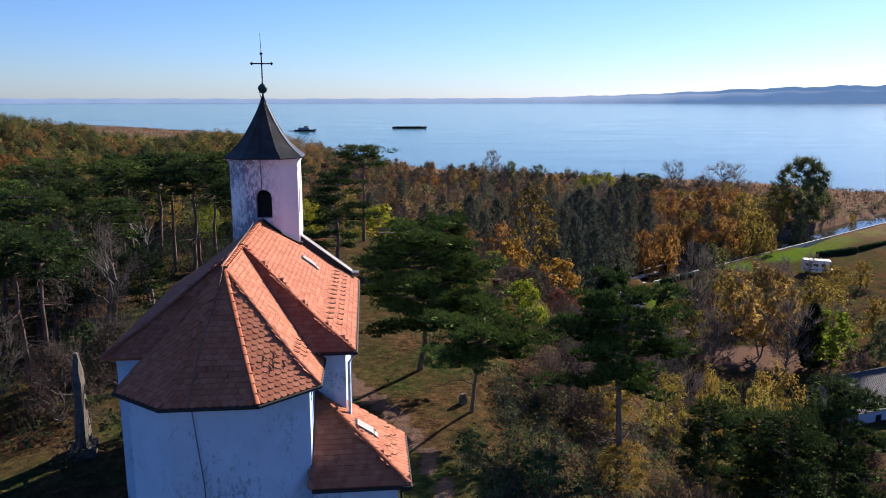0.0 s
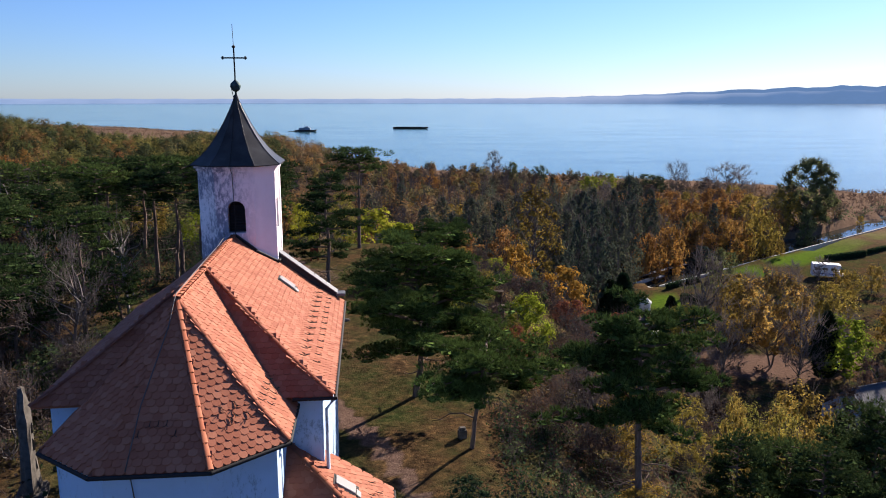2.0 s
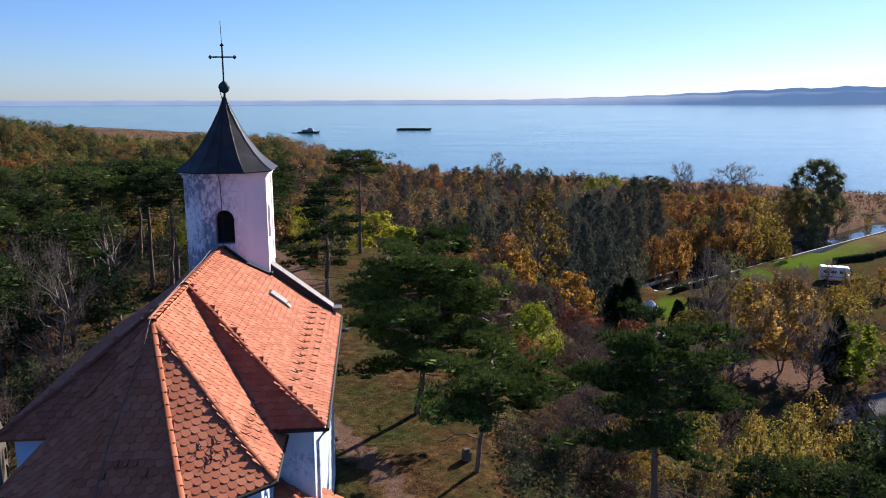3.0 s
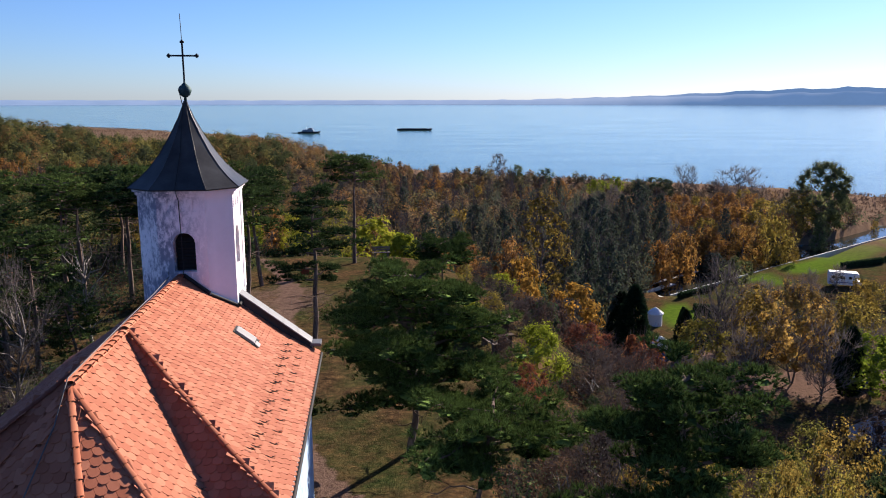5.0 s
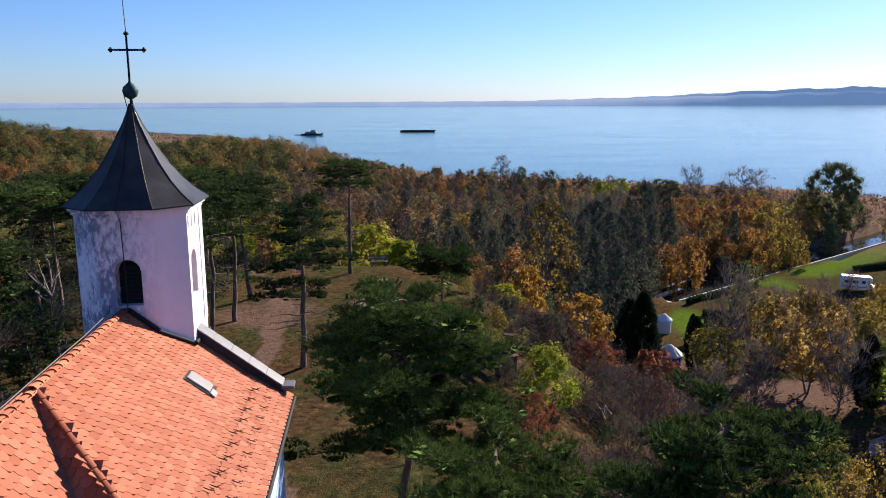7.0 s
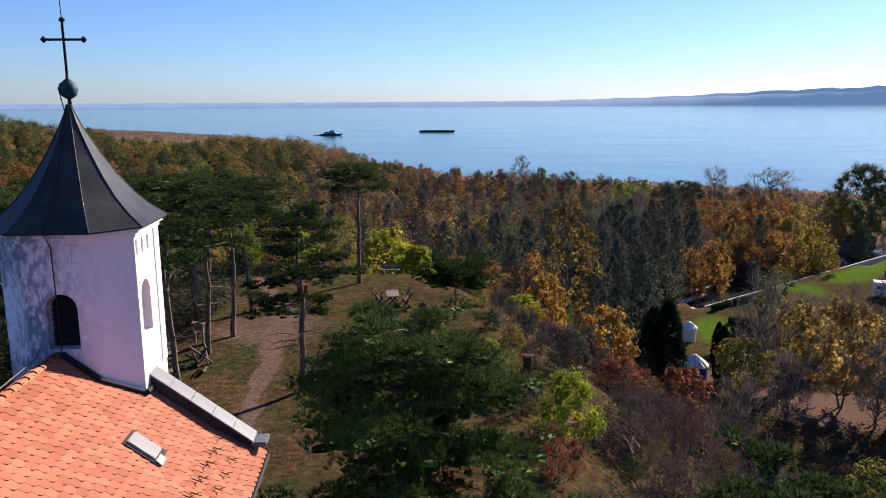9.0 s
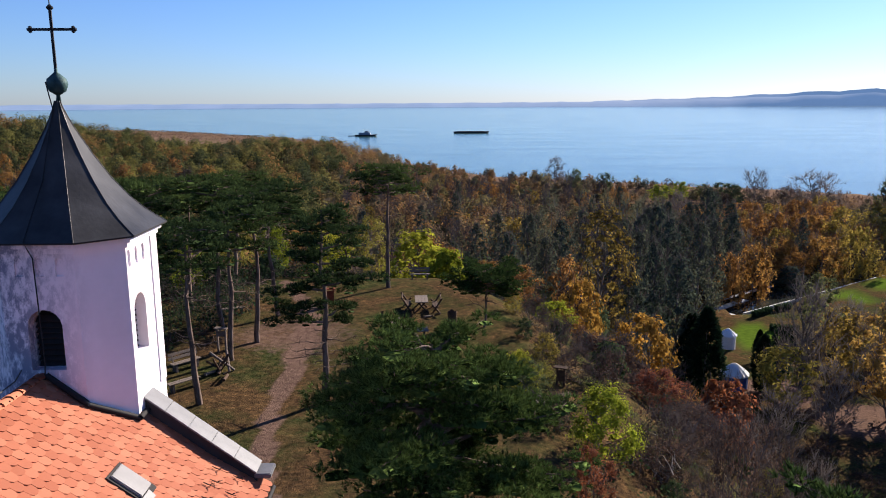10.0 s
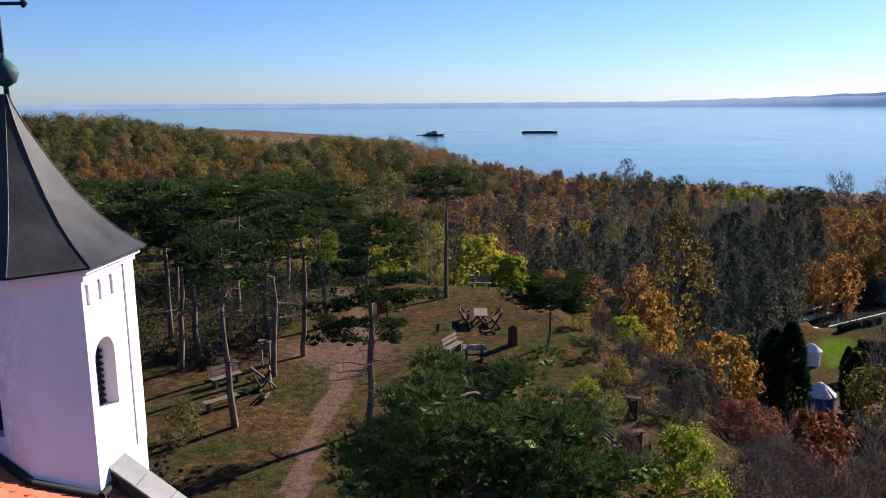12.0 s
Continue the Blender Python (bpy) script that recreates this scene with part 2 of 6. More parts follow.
def wire(points, radius, sides=5):
    return tube(points, [radius] * len(points), sides)


# ---- land and water ----
LAKE = -25.5
LOW = -24.6
CANAL_A, CANAL_WAY, CANAL_WIDE, CANAL_LONG = np.array([43.0, 153.5]), np.array([0.771, 0.637]), 11.0, 170.0
CANAL_ACROSS = np.array([-CANAL_WAY[1], CANAL_WAY[0]])
SHORE_X = [-5000, -520, -403, -219, -155, -95, -62, -3, 58, 116, 173, 260, 400, 700, 5000]
SHORE_Y = [2500, 1060, 985, 815, 720, 560, 490, 408, 386, 356, 313, 285, 262, 250, 250]


def eased(a, b, x):
    t = np.clip((x - a) / (b - a), 0, 1)
    return t * t * (3 - 2 * t)


def waves(x, y, size, seed=0.0):
    """Gentle unevenness between -1 and 1, of a given size in metres."""
    s = math.tau / size
    return (np.sin(s * (x + 0.31 * y) + seed) + np.sin(s * (0.83 * y - 0.4 * x) + 2.1 * seed + 1) + np.sin(s * 1.7 * (0.6 * x + 0.7 * y) + 0.7 + seed)) / 3


def in_canal(x, y):
    """Metres along and across the canal, from its near corner."""
    dx, dy = x - CANAL_A[0], y - CANAL_A[1]
    return dx * CANAL_WAY[0] + dy * CANAL_WAY[1], dx * CANAL_ACROSS[0] + dy * CANAL_ACROSS[1]


def ground_height(x, y):
    x, y = np.asarray(x, float), np.asarray(y, float)
    edge = np.interp(y, [-20, 15, 25, 35, 45, 55, 64, 72, 80], [2.0, 1.5, 1.0, 0.8, 1.2, 2.2, 1.0, -1.0, -6.0])
    out_x, out_y = np.maximum(x - edge, 0), np.maximum(y - 76, 0)
    fall = np.sqrt((out_x / 34) ** 2 + (out_y / 70) ** 2)
    near = -0.6 - 4.5 * eased(-24, -70, x) - 1.2 * eased(40, 15, y) * eased(-14, -30, x)
    hill = near + (LOW - near) * (0.35 * np.clip(fall, 0, 1) + 0.65 * eased(0, 1, fall))
    side = np.maximum(x + 230, 0) / 75 + np.minimum(x + 230, 0) / 220
    ridge = LOW + 24.0 * np.exp(-(side**2) - ((y - 350) / 120) ** 2) + 11.0 * np.exp(-(((x + 105) / 40) ** 2) - ((y - 400) / 80) ** 2)
    high = np.maximum(hill, ridge) + 0.8 * np.exp(-(((hill - ridge) / 3.0) ** 2))
    high = high + 0.10 * waves(x, y, 9.0) * eased(-1, 3, np.abs(x + 7)) + 0.5 * waves(x, y, 60.0, 2.0) * eased(30, 90, np.hypot(x, y - 40))
    shore = np.interp(x, SHORE_X, SHORE_Y) + 5 * waves(x, y, 45.0, 1.0)
    high = np.where(y < shore, np.maximum(high, LAKE + 0.25), high)
    wet = eased(-12, 10, y - shore)
    along, across = in_canal(x, y)
    canal = ((along > 0) & (along < CANAL_LONG) & (across > 0) & (across < CANAL_WIDE)).astype(float)
    z = high * (1 - wet) + (LAKE - 3.0) * wet
    return z * (1 - canal) + (LAKE - 1.8) * canal


def ground_at(x, y):
    return float(ground_height(x, y))


def spread(*stretches):
    """Grid lines: (from, to, step) stretches, end to end."""
    lines = [np.arange(a, b, s) for a, b, s in stretches]
    return np.concatenate([*lines, [stretches[-1][1]]])


PATH_LINE = np.array([(1.2, 8), (0.6, 16), (-0.4, 23), (-0.9, 25.5), (-1.6, 28.5), (-3.0, 32), (-5.2, 35.5), (-7.6, 40), (-9.2, 45), (-10.3, 50), (-10.8, 55), (-11.4, 60), (-12.2, 65), (-14, 70), (-17, 76)])
PATH_WIDE = np.array([0.30, 0.30, 0.30, 0.30, 0.36, 0.5, 0.7, 0.6, 0.5, 0.5, 0.6, 0.75, 0.75, 0.6, 0.5])


def path_cover(x, y):
    """How much of the ground is trodden bare, from 0 to 1."""
    best = np.zeros_like(x)
    for (ax, ay), (bx, by), wa, wb in zip(PATH_LINE, PATH_LINE[1:], PATH_WIDE, PATH_WIDE[1:]):
        t = np.clip(((x - ax) * (bx - ax) + (y - ay) * (by - ay)) / ((bx - ax) ** 2 + (by - ay) ** 2), 0, 1)
        far = np.hypot(x - ax - t * (bx - ax), y - ay - t * (by - ay))
        best = np.maximum(best, 1 - eased(0.55, 1.25, far / (wa + (wb - wa) * t)))
    return best


def ground_material():
    n = Nodes("ground_cover", 0.95)
    n.bsdf.inputs["Specular IOR Level"].default_value = 0.0

    def layer(name):
        a = n.add("ShaderNodeAttribute")
        a.attribute_name = name
        return a.outputs["Fac"]

    grass = n.ramp(n.noise(1.6, 9, 0.78), (0.36, (0.010, 0.016, 0.008)), (0.50, (0.033, 0.044, 0.016)), (0.68, (0.118, 0.096, 0.038)))
    litter = n.ramp(n.noise(2.6, 8, 0.75), (0.34, (0.018, 0.013, 0.010)), (0.52, (0.074, 0.046, 0.024)), (0.70, (0.175, 0.104, 0.046)))
    base = n.mix(n.mask(n.noise(0.22, 7, 0.7), 0.38, 0.58), grass, litter)
    lawn = n.ramp(n.noise(1.2, 5), (0.3, (0.045, 0.085, 0.012)), (0.7, (0.09, 0.14, 0.018)))
    base = n.mix(layer("lawn"), base, lawn)
    reed = n.ramp(n.noise(0.25, 7, 0.75), (0.3, (0.11, 0.072, 0.05)), (0.7, (0.21, 0.145, 0.10)))
    base = n.mix(layer("reed"), base, reed)
    soil = n.ramp(n.noise(3.0, 8, 0.7), (0.3, (0.075, 0.048, 0.038)), (0.7, (0.175, 0.114, 0.088)))
    bare = n.mask(n.math("ADD", layer("bare"), n.math("MULTIPLY", n.math("SUBTRACT", n.noise(2.2, 6, 0.7), 0.5), 0.9)), 0.35, 0.65)
    n.color(n.mix(bare, base, soil))
    n.bump(n.noise(6, 8, 0.75), 0.8, 0.12)
    return n.mat


def build_ground():
    xs = spread((-5000, -1200, 380), (-1200, -400, 50), (-400, -80, 12), (-80, -26, 3), (-26, 12, 0.6), (12, 60, 2.2), (60, 180, 4), (180, 400, 11), (400, 1200, 80), (1200, 5000, 380))
    ys = spread((-1500, -300, 200), (-300, -20, 20), (-20, 16, 1.5), (16, 82, 0.6), (82, 240, 3.5), (240, 420, 9), (420, 1250, 24), (1250, 2600, 90), (2600, 5000, 400))
    gx, gy = np.meshgrid(xs, ys)
    gz = ground_height(gx, gy)
    ny, nx = gx.shape
    i, j = np.meshgrid(np.arange(ny - 1), np.arange(nx - 1), indexing="ij")
    quads = np.stack([i * nx + j, i * nx + j + 1, (i + 1) * nx + j + 1, (i + 1) * nx + j], -1).reshape(-1, 4)
    ob = part("ground", (np.stack([gx, gy, gz], -1).reshape(-1, 3), quads), ground_material(), smooth=True)
    tagged(ob, "hilltop ground of dry grass, leaf litter and trodden soil", "ground", kind="structure")
    along, across = in_canal(gx, gy)
    lawn = (((along > 22) & (across < -1.5) & (across > -9.5) & (along < 150)) | (np.hypot(gx - 41, gy - 139.5) < 6)).astype(float) * eased(0.1, -0.2, waves(gx, gy, 26.0, 3.0) - 0.3)
    shore = np.interp(gx, SHORE_X, SHORE_Y)
    reed = eased(-60 - 50 * eased(20, 60, gx), -35 - 45 * eased(20, 60, gx), gy - shore) * eased(-14, -17, gz)
    reed = np.maximum(reed, eased(470, 540, gy))
    reed = np.maximum(reed, eased(170, 240, gy) * eased(95, 125, gx + 0.2 * gy - 20) * eased(-18, -21, gz))
    bare = np.maximum(path_cover(gx, gy), 0.9 * eased(7.0, 3.0, np.hypot(gx - 36, gy - 114)))
    bare = np.maximum(bare, 0.8 * eased(8.0, 4.0, np.hypot((gx - 46) * 0.6, gy - 105)))
    bare = np.maximum(bare, 0.8 * eased(6.0, 3.0, np.hypot(gx - 59, gy - 108)))
    bare = np.maximum(bare, 0.55 * eased(7, 2, np.hypot(gx + 12.5, gy - 62)))
    for name, values in (("lawn", lawn), ("reed", reed), ("bare", bare)):
        ob.data.attributes.new(name, "FLOAT", "POINT").data.foreach_set("value", values.ravel().astype(np.float32))


def build_water():
    n = Nodes("lake_water", 0.22)
    n.color(n.ramp(n.noise(0.004, 4, space="Object"), (0.3, (0.030, 0.090, 0.110)), (0.7, (0.048, 0.118, 0.132))))
    n.bsdf.inputs["IOR"].default_value = 1.33
    ripple = n.noise(0.9, 5, 0.6, stretch=(1, 2.2, 1))
    swell = n.noise(0.012, 4, 0.6, stretch=(1, 5, 1))
    n.link(n.mask_to(swell, 0.05, 0.20), n.bsdf.inputs["Roughness"])
    n.bump(ripple, 0.22, 0.2)
    size = 4990.0
    ob = part("water", ([(-size, -300, LAKE), (size, -300, LAKE), (size, size, LAKE), (-size, size, LAKE)], [(0, 1, 2, 3)]), n.mat)
    tagged(ob, "calm blue lake reflecting the bright sky", "lake", kind="structure")
    still = Nodes("canal_water", 0.06)
    still.color(still.ramp(still.noise(0.3, 4), (0.3, (0.016, 0.019, 0.016)), (0.7, (0.026, 0.030, 0.026))))
    still.bsdf.inputs["IOR"].default_value = 1.33
    still.bump(still.noise(1.4, 4), 0.03, 0.1)
    corners = [CANAL_A + CANAL_WAY * a + CANAL_ACROSS * c for a, c in ((0, 0), (CANAL_LONG, 0), (CANAL_LONG, CANAL_WIDE), (0, CANAL_WIDE))]
    ob = part("canal_water", ([(p[0], p[1], LAKE + 0.02) for p in corners], [(0, 1, 2, 3)]), still.mat)
    tagged(ob, "still dark water of the canal between its banks", "canal", kind="structure")


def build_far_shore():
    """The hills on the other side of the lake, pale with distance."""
    n = Nodes("hazed_far_hills", 1.0)
    # Distance haze is painted in: bluish base colour plus a faint blue glow.
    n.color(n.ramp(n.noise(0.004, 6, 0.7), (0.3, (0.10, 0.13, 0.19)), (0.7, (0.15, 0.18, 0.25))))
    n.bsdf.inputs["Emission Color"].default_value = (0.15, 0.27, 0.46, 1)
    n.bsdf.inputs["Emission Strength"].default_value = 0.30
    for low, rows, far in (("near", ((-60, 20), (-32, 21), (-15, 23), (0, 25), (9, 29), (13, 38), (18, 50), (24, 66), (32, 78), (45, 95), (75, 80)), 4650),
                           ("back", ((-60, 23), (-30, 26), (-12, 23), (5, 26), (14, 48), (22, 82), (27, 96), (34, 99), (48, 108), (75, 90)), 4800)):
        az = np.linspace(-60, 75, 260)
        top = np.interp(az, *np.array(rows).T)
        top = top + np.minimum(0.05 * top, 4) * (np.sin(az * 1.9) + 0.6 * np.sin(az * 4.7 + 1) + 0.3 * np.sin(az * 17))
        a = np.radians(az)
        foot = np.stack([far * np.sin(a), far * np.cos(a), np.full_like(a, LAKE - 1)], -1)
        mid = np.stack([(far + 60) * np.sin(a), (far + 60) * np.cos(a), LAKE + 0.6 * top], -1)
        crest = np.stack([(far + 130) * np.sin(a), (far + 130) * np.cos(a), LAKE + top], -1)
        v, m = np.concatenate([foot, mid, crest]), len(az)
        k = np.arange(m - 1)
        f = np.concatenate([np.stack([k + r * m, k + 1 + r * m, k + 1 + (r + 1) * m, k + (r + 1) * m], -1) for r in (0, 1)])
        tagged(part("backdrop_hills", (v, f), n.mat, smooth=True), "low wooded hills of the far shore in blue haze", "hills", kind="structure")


LEAVES["reed"] = leaf_material("dry_reeds", (0.13, 0.085, 0.062), (0.18, 0.12, 0.085), (0.24, 0.165, 0.12), 0.25, 0.05)
build_ground()
build_water()
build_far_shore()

# ---- the chapel ----
CHAPEL = thing("chapel", "white chapel with red clay-tile roofs and an octagonal bell tower", "chapel", (-7.39, 21.97, 0), 5.5)
EAVE_N, TOP_N, EAVE_C, TOP_C = 5.68, 8.45, 5.38, 8.36
BASE = -1.6


def prism(outline, low, high):
    """An upright solid over an outline, with a flat top."""
    bm = bmesh.new()
    a = [bm.verts.new((x, y, low)) for x, y in outline]
    b = [bm.verts.new((x, y, high)) for x, y in outline]
    for k in range(len(a)):
        j = (k + 1) % len(a)
        bm.faces.new((a[k], a[j], b[j], b[k]))
    bm.faces.new(a[::-1])
    bm.faces.new(b)
    return bm


def slab(corners, thick):
    """A flat plate under a polygon in space."""
    c = [Vector(p) for p in corners]
    n = (c[1] - c[0]).cross(c[-1] - c[0]).normalized()
    if n.z < 0:
        n = -n
    bm = bmesh.new()
    a = [bm.verts.new(p) for p in c]
    b = [bm.verts.new(p - n * thick) for p in c]
    bm.faces.new(a)
    bm.faces.new(b[::-1])
    for k in range(len(a)):
        j = (k + 1) % len(a)
        bm.faces.new((a[k], a[j], b[j], b[k]))
    return bm


TILE_W, TILE_L, TILE_STEP, TILE_T = 0.212, 0.31, 0.178, 0.016


def tile_shape():
    w, l = TILE_W * 0.488, TILE_L
    rim = [(-w, l), (-w, 0.070), (-0.6 * w, 0.014), (0.0, 0.0), (0.6 * w, 0.014), (w, 0.070), (w, l)]
    v = [(x, y, TILE_T) for x, y in rim] + [(x, y, 0.0) for x, y in rim]
    k = len(rim)
    f = [tuple(range(k))[::-1]] + [(i, (i + 1) % k, k + (i + 1) % k, k + i) for i in range(k - 1)]
    return v, f


def inside(poly, x, y):
    hit = False
    for (ax, ay), (bx, by) in zip(poly, poly[1:] + poly[:1]):
        if (ay > y) != (by > y) and x < (bx - ax) * (y - ay) / (by - ay) + ax:
            hit = not hit
    return hit


def tile_places(corners, rng, skip=()):
    """Poses of plain tiles laid in courses over a roof plane whose first two corners are its eave."""
    c = [Vector(p) for p in corners]
    along = (c[1] - c[0]).normalized()
    n = along.cross(c[-1] - c[0]).normalized()
    if n.z < 0:
        n = -n
    up = n.cross(along)
    if up.z < 0:
        up = -up
    if along.cross(up).z < 0:
        along = -along
    flat = [((p - c[0]).dot(along), (p - c[0]).dot(up)) for p in c]
    lo, hi = min(x for x, _ in flat), max(x for x, _ in flat)
    top = max(y for _, y in flat)
    made = []
    for row in range(int(top / TILE_STEP) + 1):
        y = row * TILE_STEP - 0.035
        for col in range(int((hi - lo) / TILE_W) + 2):
            x = lo + (col + 0.5 * (row % 2)) * TILE_W
            if not inside(flat, x, min(y + 0.09, top - 0.01)):
                continue
            lift = 0.022 + rng.uniform(0, 0.006)
            m = Matrix((along, up, along.cross(up))).transposed().to_4x4()
            m.translation = c[0] + along * x + up * y + along.cross(up) * lift
            m = m @ Matrix.Rotation(-0.085 + rng.uniform(-0.02, 0.02), 4, "X") @ Matrix.Rotation(rng.uniform(-0.02, 0.02), 4, "Z")
            made.append((row, x, m))
    return made


def all_tiles(places):
    """Many tiles as vertices and faces of one mesh."""
    v, f = tile_shape()
    base, verts, faces = np.array([(*p, 1.0) for p in v]), [], []
    for k, m in enumerate(places):
        verts.append((base @ np.array(m).T)[:, :3])
        faces += [tuple(i + k * len(v) for i in g) for g in f]
    return np.concatenate(verts), faces


def cap_row(a, b, name, roof, rng, radius=0.10, step=0.30):
    """Half-round ridge tiles, one beside the other, from a to b."""
    a, b = Vector(a), Vector(b)
    way = (b - a).normalized()
    side = way.cross(Vector((0, 0, 1))).normalized()
    n = side.cross(way)
    count = max(1, round((b - a).length / step))
    for k in range(count):
        p, q = a + way * ((b - a).length * k / count - 0.02), a + way * ((b - a).length * (k + 1) / count + 0.03)
        ring = []
        for base, r, lift in ((p, radius * 1.08, 0.02), (q, radius * 0.94, 0.0)):
            for rr in (r, r - 0.018):
                for j in range(7):
                    w = math.pi * j / 6
                    ring.append(base + side * rr * math.cos(w) + n * (rr * 0.75 * math.sin(w) + lift))
        quads = []
        for j in range(6):
            quads += [(j, j + 1, 15 + j, 14 + j), (7 + j, 8 + j, 22 + j, 21 + j), (j, j + 1, 8 + j, 7 + j), (14 + j, 15 + j, 22 + j, 21 + j)]
        part(name, (np.array([tuple(v) for v in ring]), np.array(quads)), M_TILE, roof)


def snow_guard(parent, at, up, n, shape=[]):
    """A forked black hook that holds the snow."""
    if not shape:
        pieces = [wire([(0, 0.10, 0.0), (0, 0, 0.02), (sx * 0.06, -0.06, 0.08)], 0.008, 4) for sx in (-1, 1)]
        pieces.append(wire([(0, 0.14, 0.0), (0, 0.0, 0.03), (0, -0.02, 0.08)], 0.008, 4))
        mesh = bpy.data.meshes.new("snow_guard")
        fill(mesh, *joined(pieces))
        mesh.materials.append(M_IRON)
        shape.append(mesh)
    ob = new("snow_guard", shape[0])
    ob.parent = parent
    side = up.cross(n)
    m = Matrix((side, up, n)).transposed().to_4x4()
    m.translation = Vector(at) + n * 0.04
    ob.matrix_local = m
    return ob


APSE = [(-2.82, -1.95), (-1.27, -3.28), (1.27, -3.28), (2.82, -1.95)]
APSE_WALL = [(-2.52, -1.80), (-1.13, -2.98), (1.13, -2.98), (2.52, -1.80)]
PLANES = {
    "nave_roof": [
        [(3.8, 0.0, EAVE_N), (3.8, 9.62, EAVE_N), (0, 9.62, TOP_N), (0, 3.3, TOP_N)],
        [(-3.8, 9.62, EAVE_N), (-3.8, 0.0, EAVE_N), (0, 3.3, TOP_N), (0, 9.62, TOP_N)],
        [(-3.8, 0.0, EAVE_N), (3.8, 0.0, EAVE_N), (0, 3.3, TOP_N)],
    ],
    "chancel_roof": [
        [(2.82, -1.95, EAVE_C), (2.82, 2.4, EAVE_C), (0, 3.2, TOP_C), (0, 0, TOP_C)],
        [(-2.82, 2.4, EAVE_C), (-2.82, -1.95, EAVE_C), (0, 0, TOP_C), (0, 3.2, TOP_C)],
        [(1.27, -3.28, EAVE_C), (2.82, -1.95, EAVE_C), (0, 0, TOP_C)],
        [(-1.27, -3.28, EAVE_C), (1.27, -3.28, EAVE_C), (0, 0, TOP_C)],
        [(-2.82, -1.95, EAVE_C), (-1.27, -3.28, EAVE_C), (0, 0, TOP_C)],
    ],
    "sacristy_roof": [
        [(5.34, -2.42, 2.40), (5.34, 0.98, 2.40), (3.50, 0.98, 3.62), (3.50, 0.34, 3.62), (2.55, 0.34, 4.25)],
        [(2.52, -2.42, 2.40), (5.34, -2.42, 2.40), (2.55, 0.34, 4.25), (2.52, 0.34, 4.25)],
    ],
}


FLARE, SAG = 0.30, 0.10


def kink(low, high):
    """Where a roof edge from the eave upwards bends to its steeper part."""
    return Vector(low).lerp(Vector(high), FLARE) - Vector((0, 0, SAG))


def sag_at(share):
    """How far a roof lies below the straight line at a share of its height."""
    return SAG * (share / FLARE if share < FLARE else (1 - share) / (1 - FLARE))


def flared(corners):
    """A roof plane parted into a flatter foot at the eave and the steeper rest."""
    a, b, *rest = [Vector(p) for p in corners]
    ka, kb = kink(a, rest[-1]), kink(b, rest[0])
    return [[a, b, kb, ka], [ka, kb, *rest]]


def tower_outline(grow=0.0):
    hx, hy, fx, fy, cx, cy = 1.36 + grow, 1.40 + grow, 0.68 + 0.5 * grow, 0.79 + 0.5 * grow, 0.09, 9.88
    return [(cx + x, cy + y) for x, y in ((-fx, -hy), (fx, -hy), (hx, -fy), (hx, fy), (fx, hy), (-fx, hy), (-hx, fy), (-hx, -fy))]


def arch(width, height, segments=8):
    """The outline of a round-headed opening that stands on its sill."""
    r = width / 2
    return [(-r, 0), (r, 0)] + [(r * math.cos(math.pi * k / segments), height - r + r * math.sin(math.pi * k / segments)) for k in range(segments + 1)]


def cut(target, shape):
    """Takes a solid out of a mesh object, for good."""
    mesh = bpy.data.meshes.new("cutter")
    bmesh.ops.recalc_face_normals(shape, faces=shape.faces)
    shape.to_mesh(mesh)
    shape.free()
    knife = bpy.data.objects.new("cutter", mesh)
    scene.collection.objects.link(knife)
    knife.parent = target.parent
    mod = target.modifiers.new("opening", "BOOLEAN")
    mod.operation, mod.object, mod.solver = "DIFFERENCE", knife, "EXACT"
    bpy.context.view_layer.update()
    done = bpy.data.meshes.new_from_object(target.evaluated_get(bpy.context.evaluated_depsgraph_get()))
    target.modifiers.clear()
    target.data = done
    bpy.data.objects.remove(knife)


def opening(outline, at, face, depth):
    """A solid of that outline, driven into a wall that faces the given way (degrees from +x)."""
    bm = bmesh.new()
    m = pose(*at, 0, 0, face)
    front = [bm.verts.new(m @ Vector((0.3, x, z))) for x, z in outline]
    back = [bm.verts.new(m @ Vector((-depth, x, z))) for x, z in outline]
    bm.faces.new(front)
    bm.faces.new(back[::-1])
    for k in range(len(front)):
        j = (k + 1) % len(front)
        bm.faces.new((front[k], front[j], back[j], back[k]))
    return bm


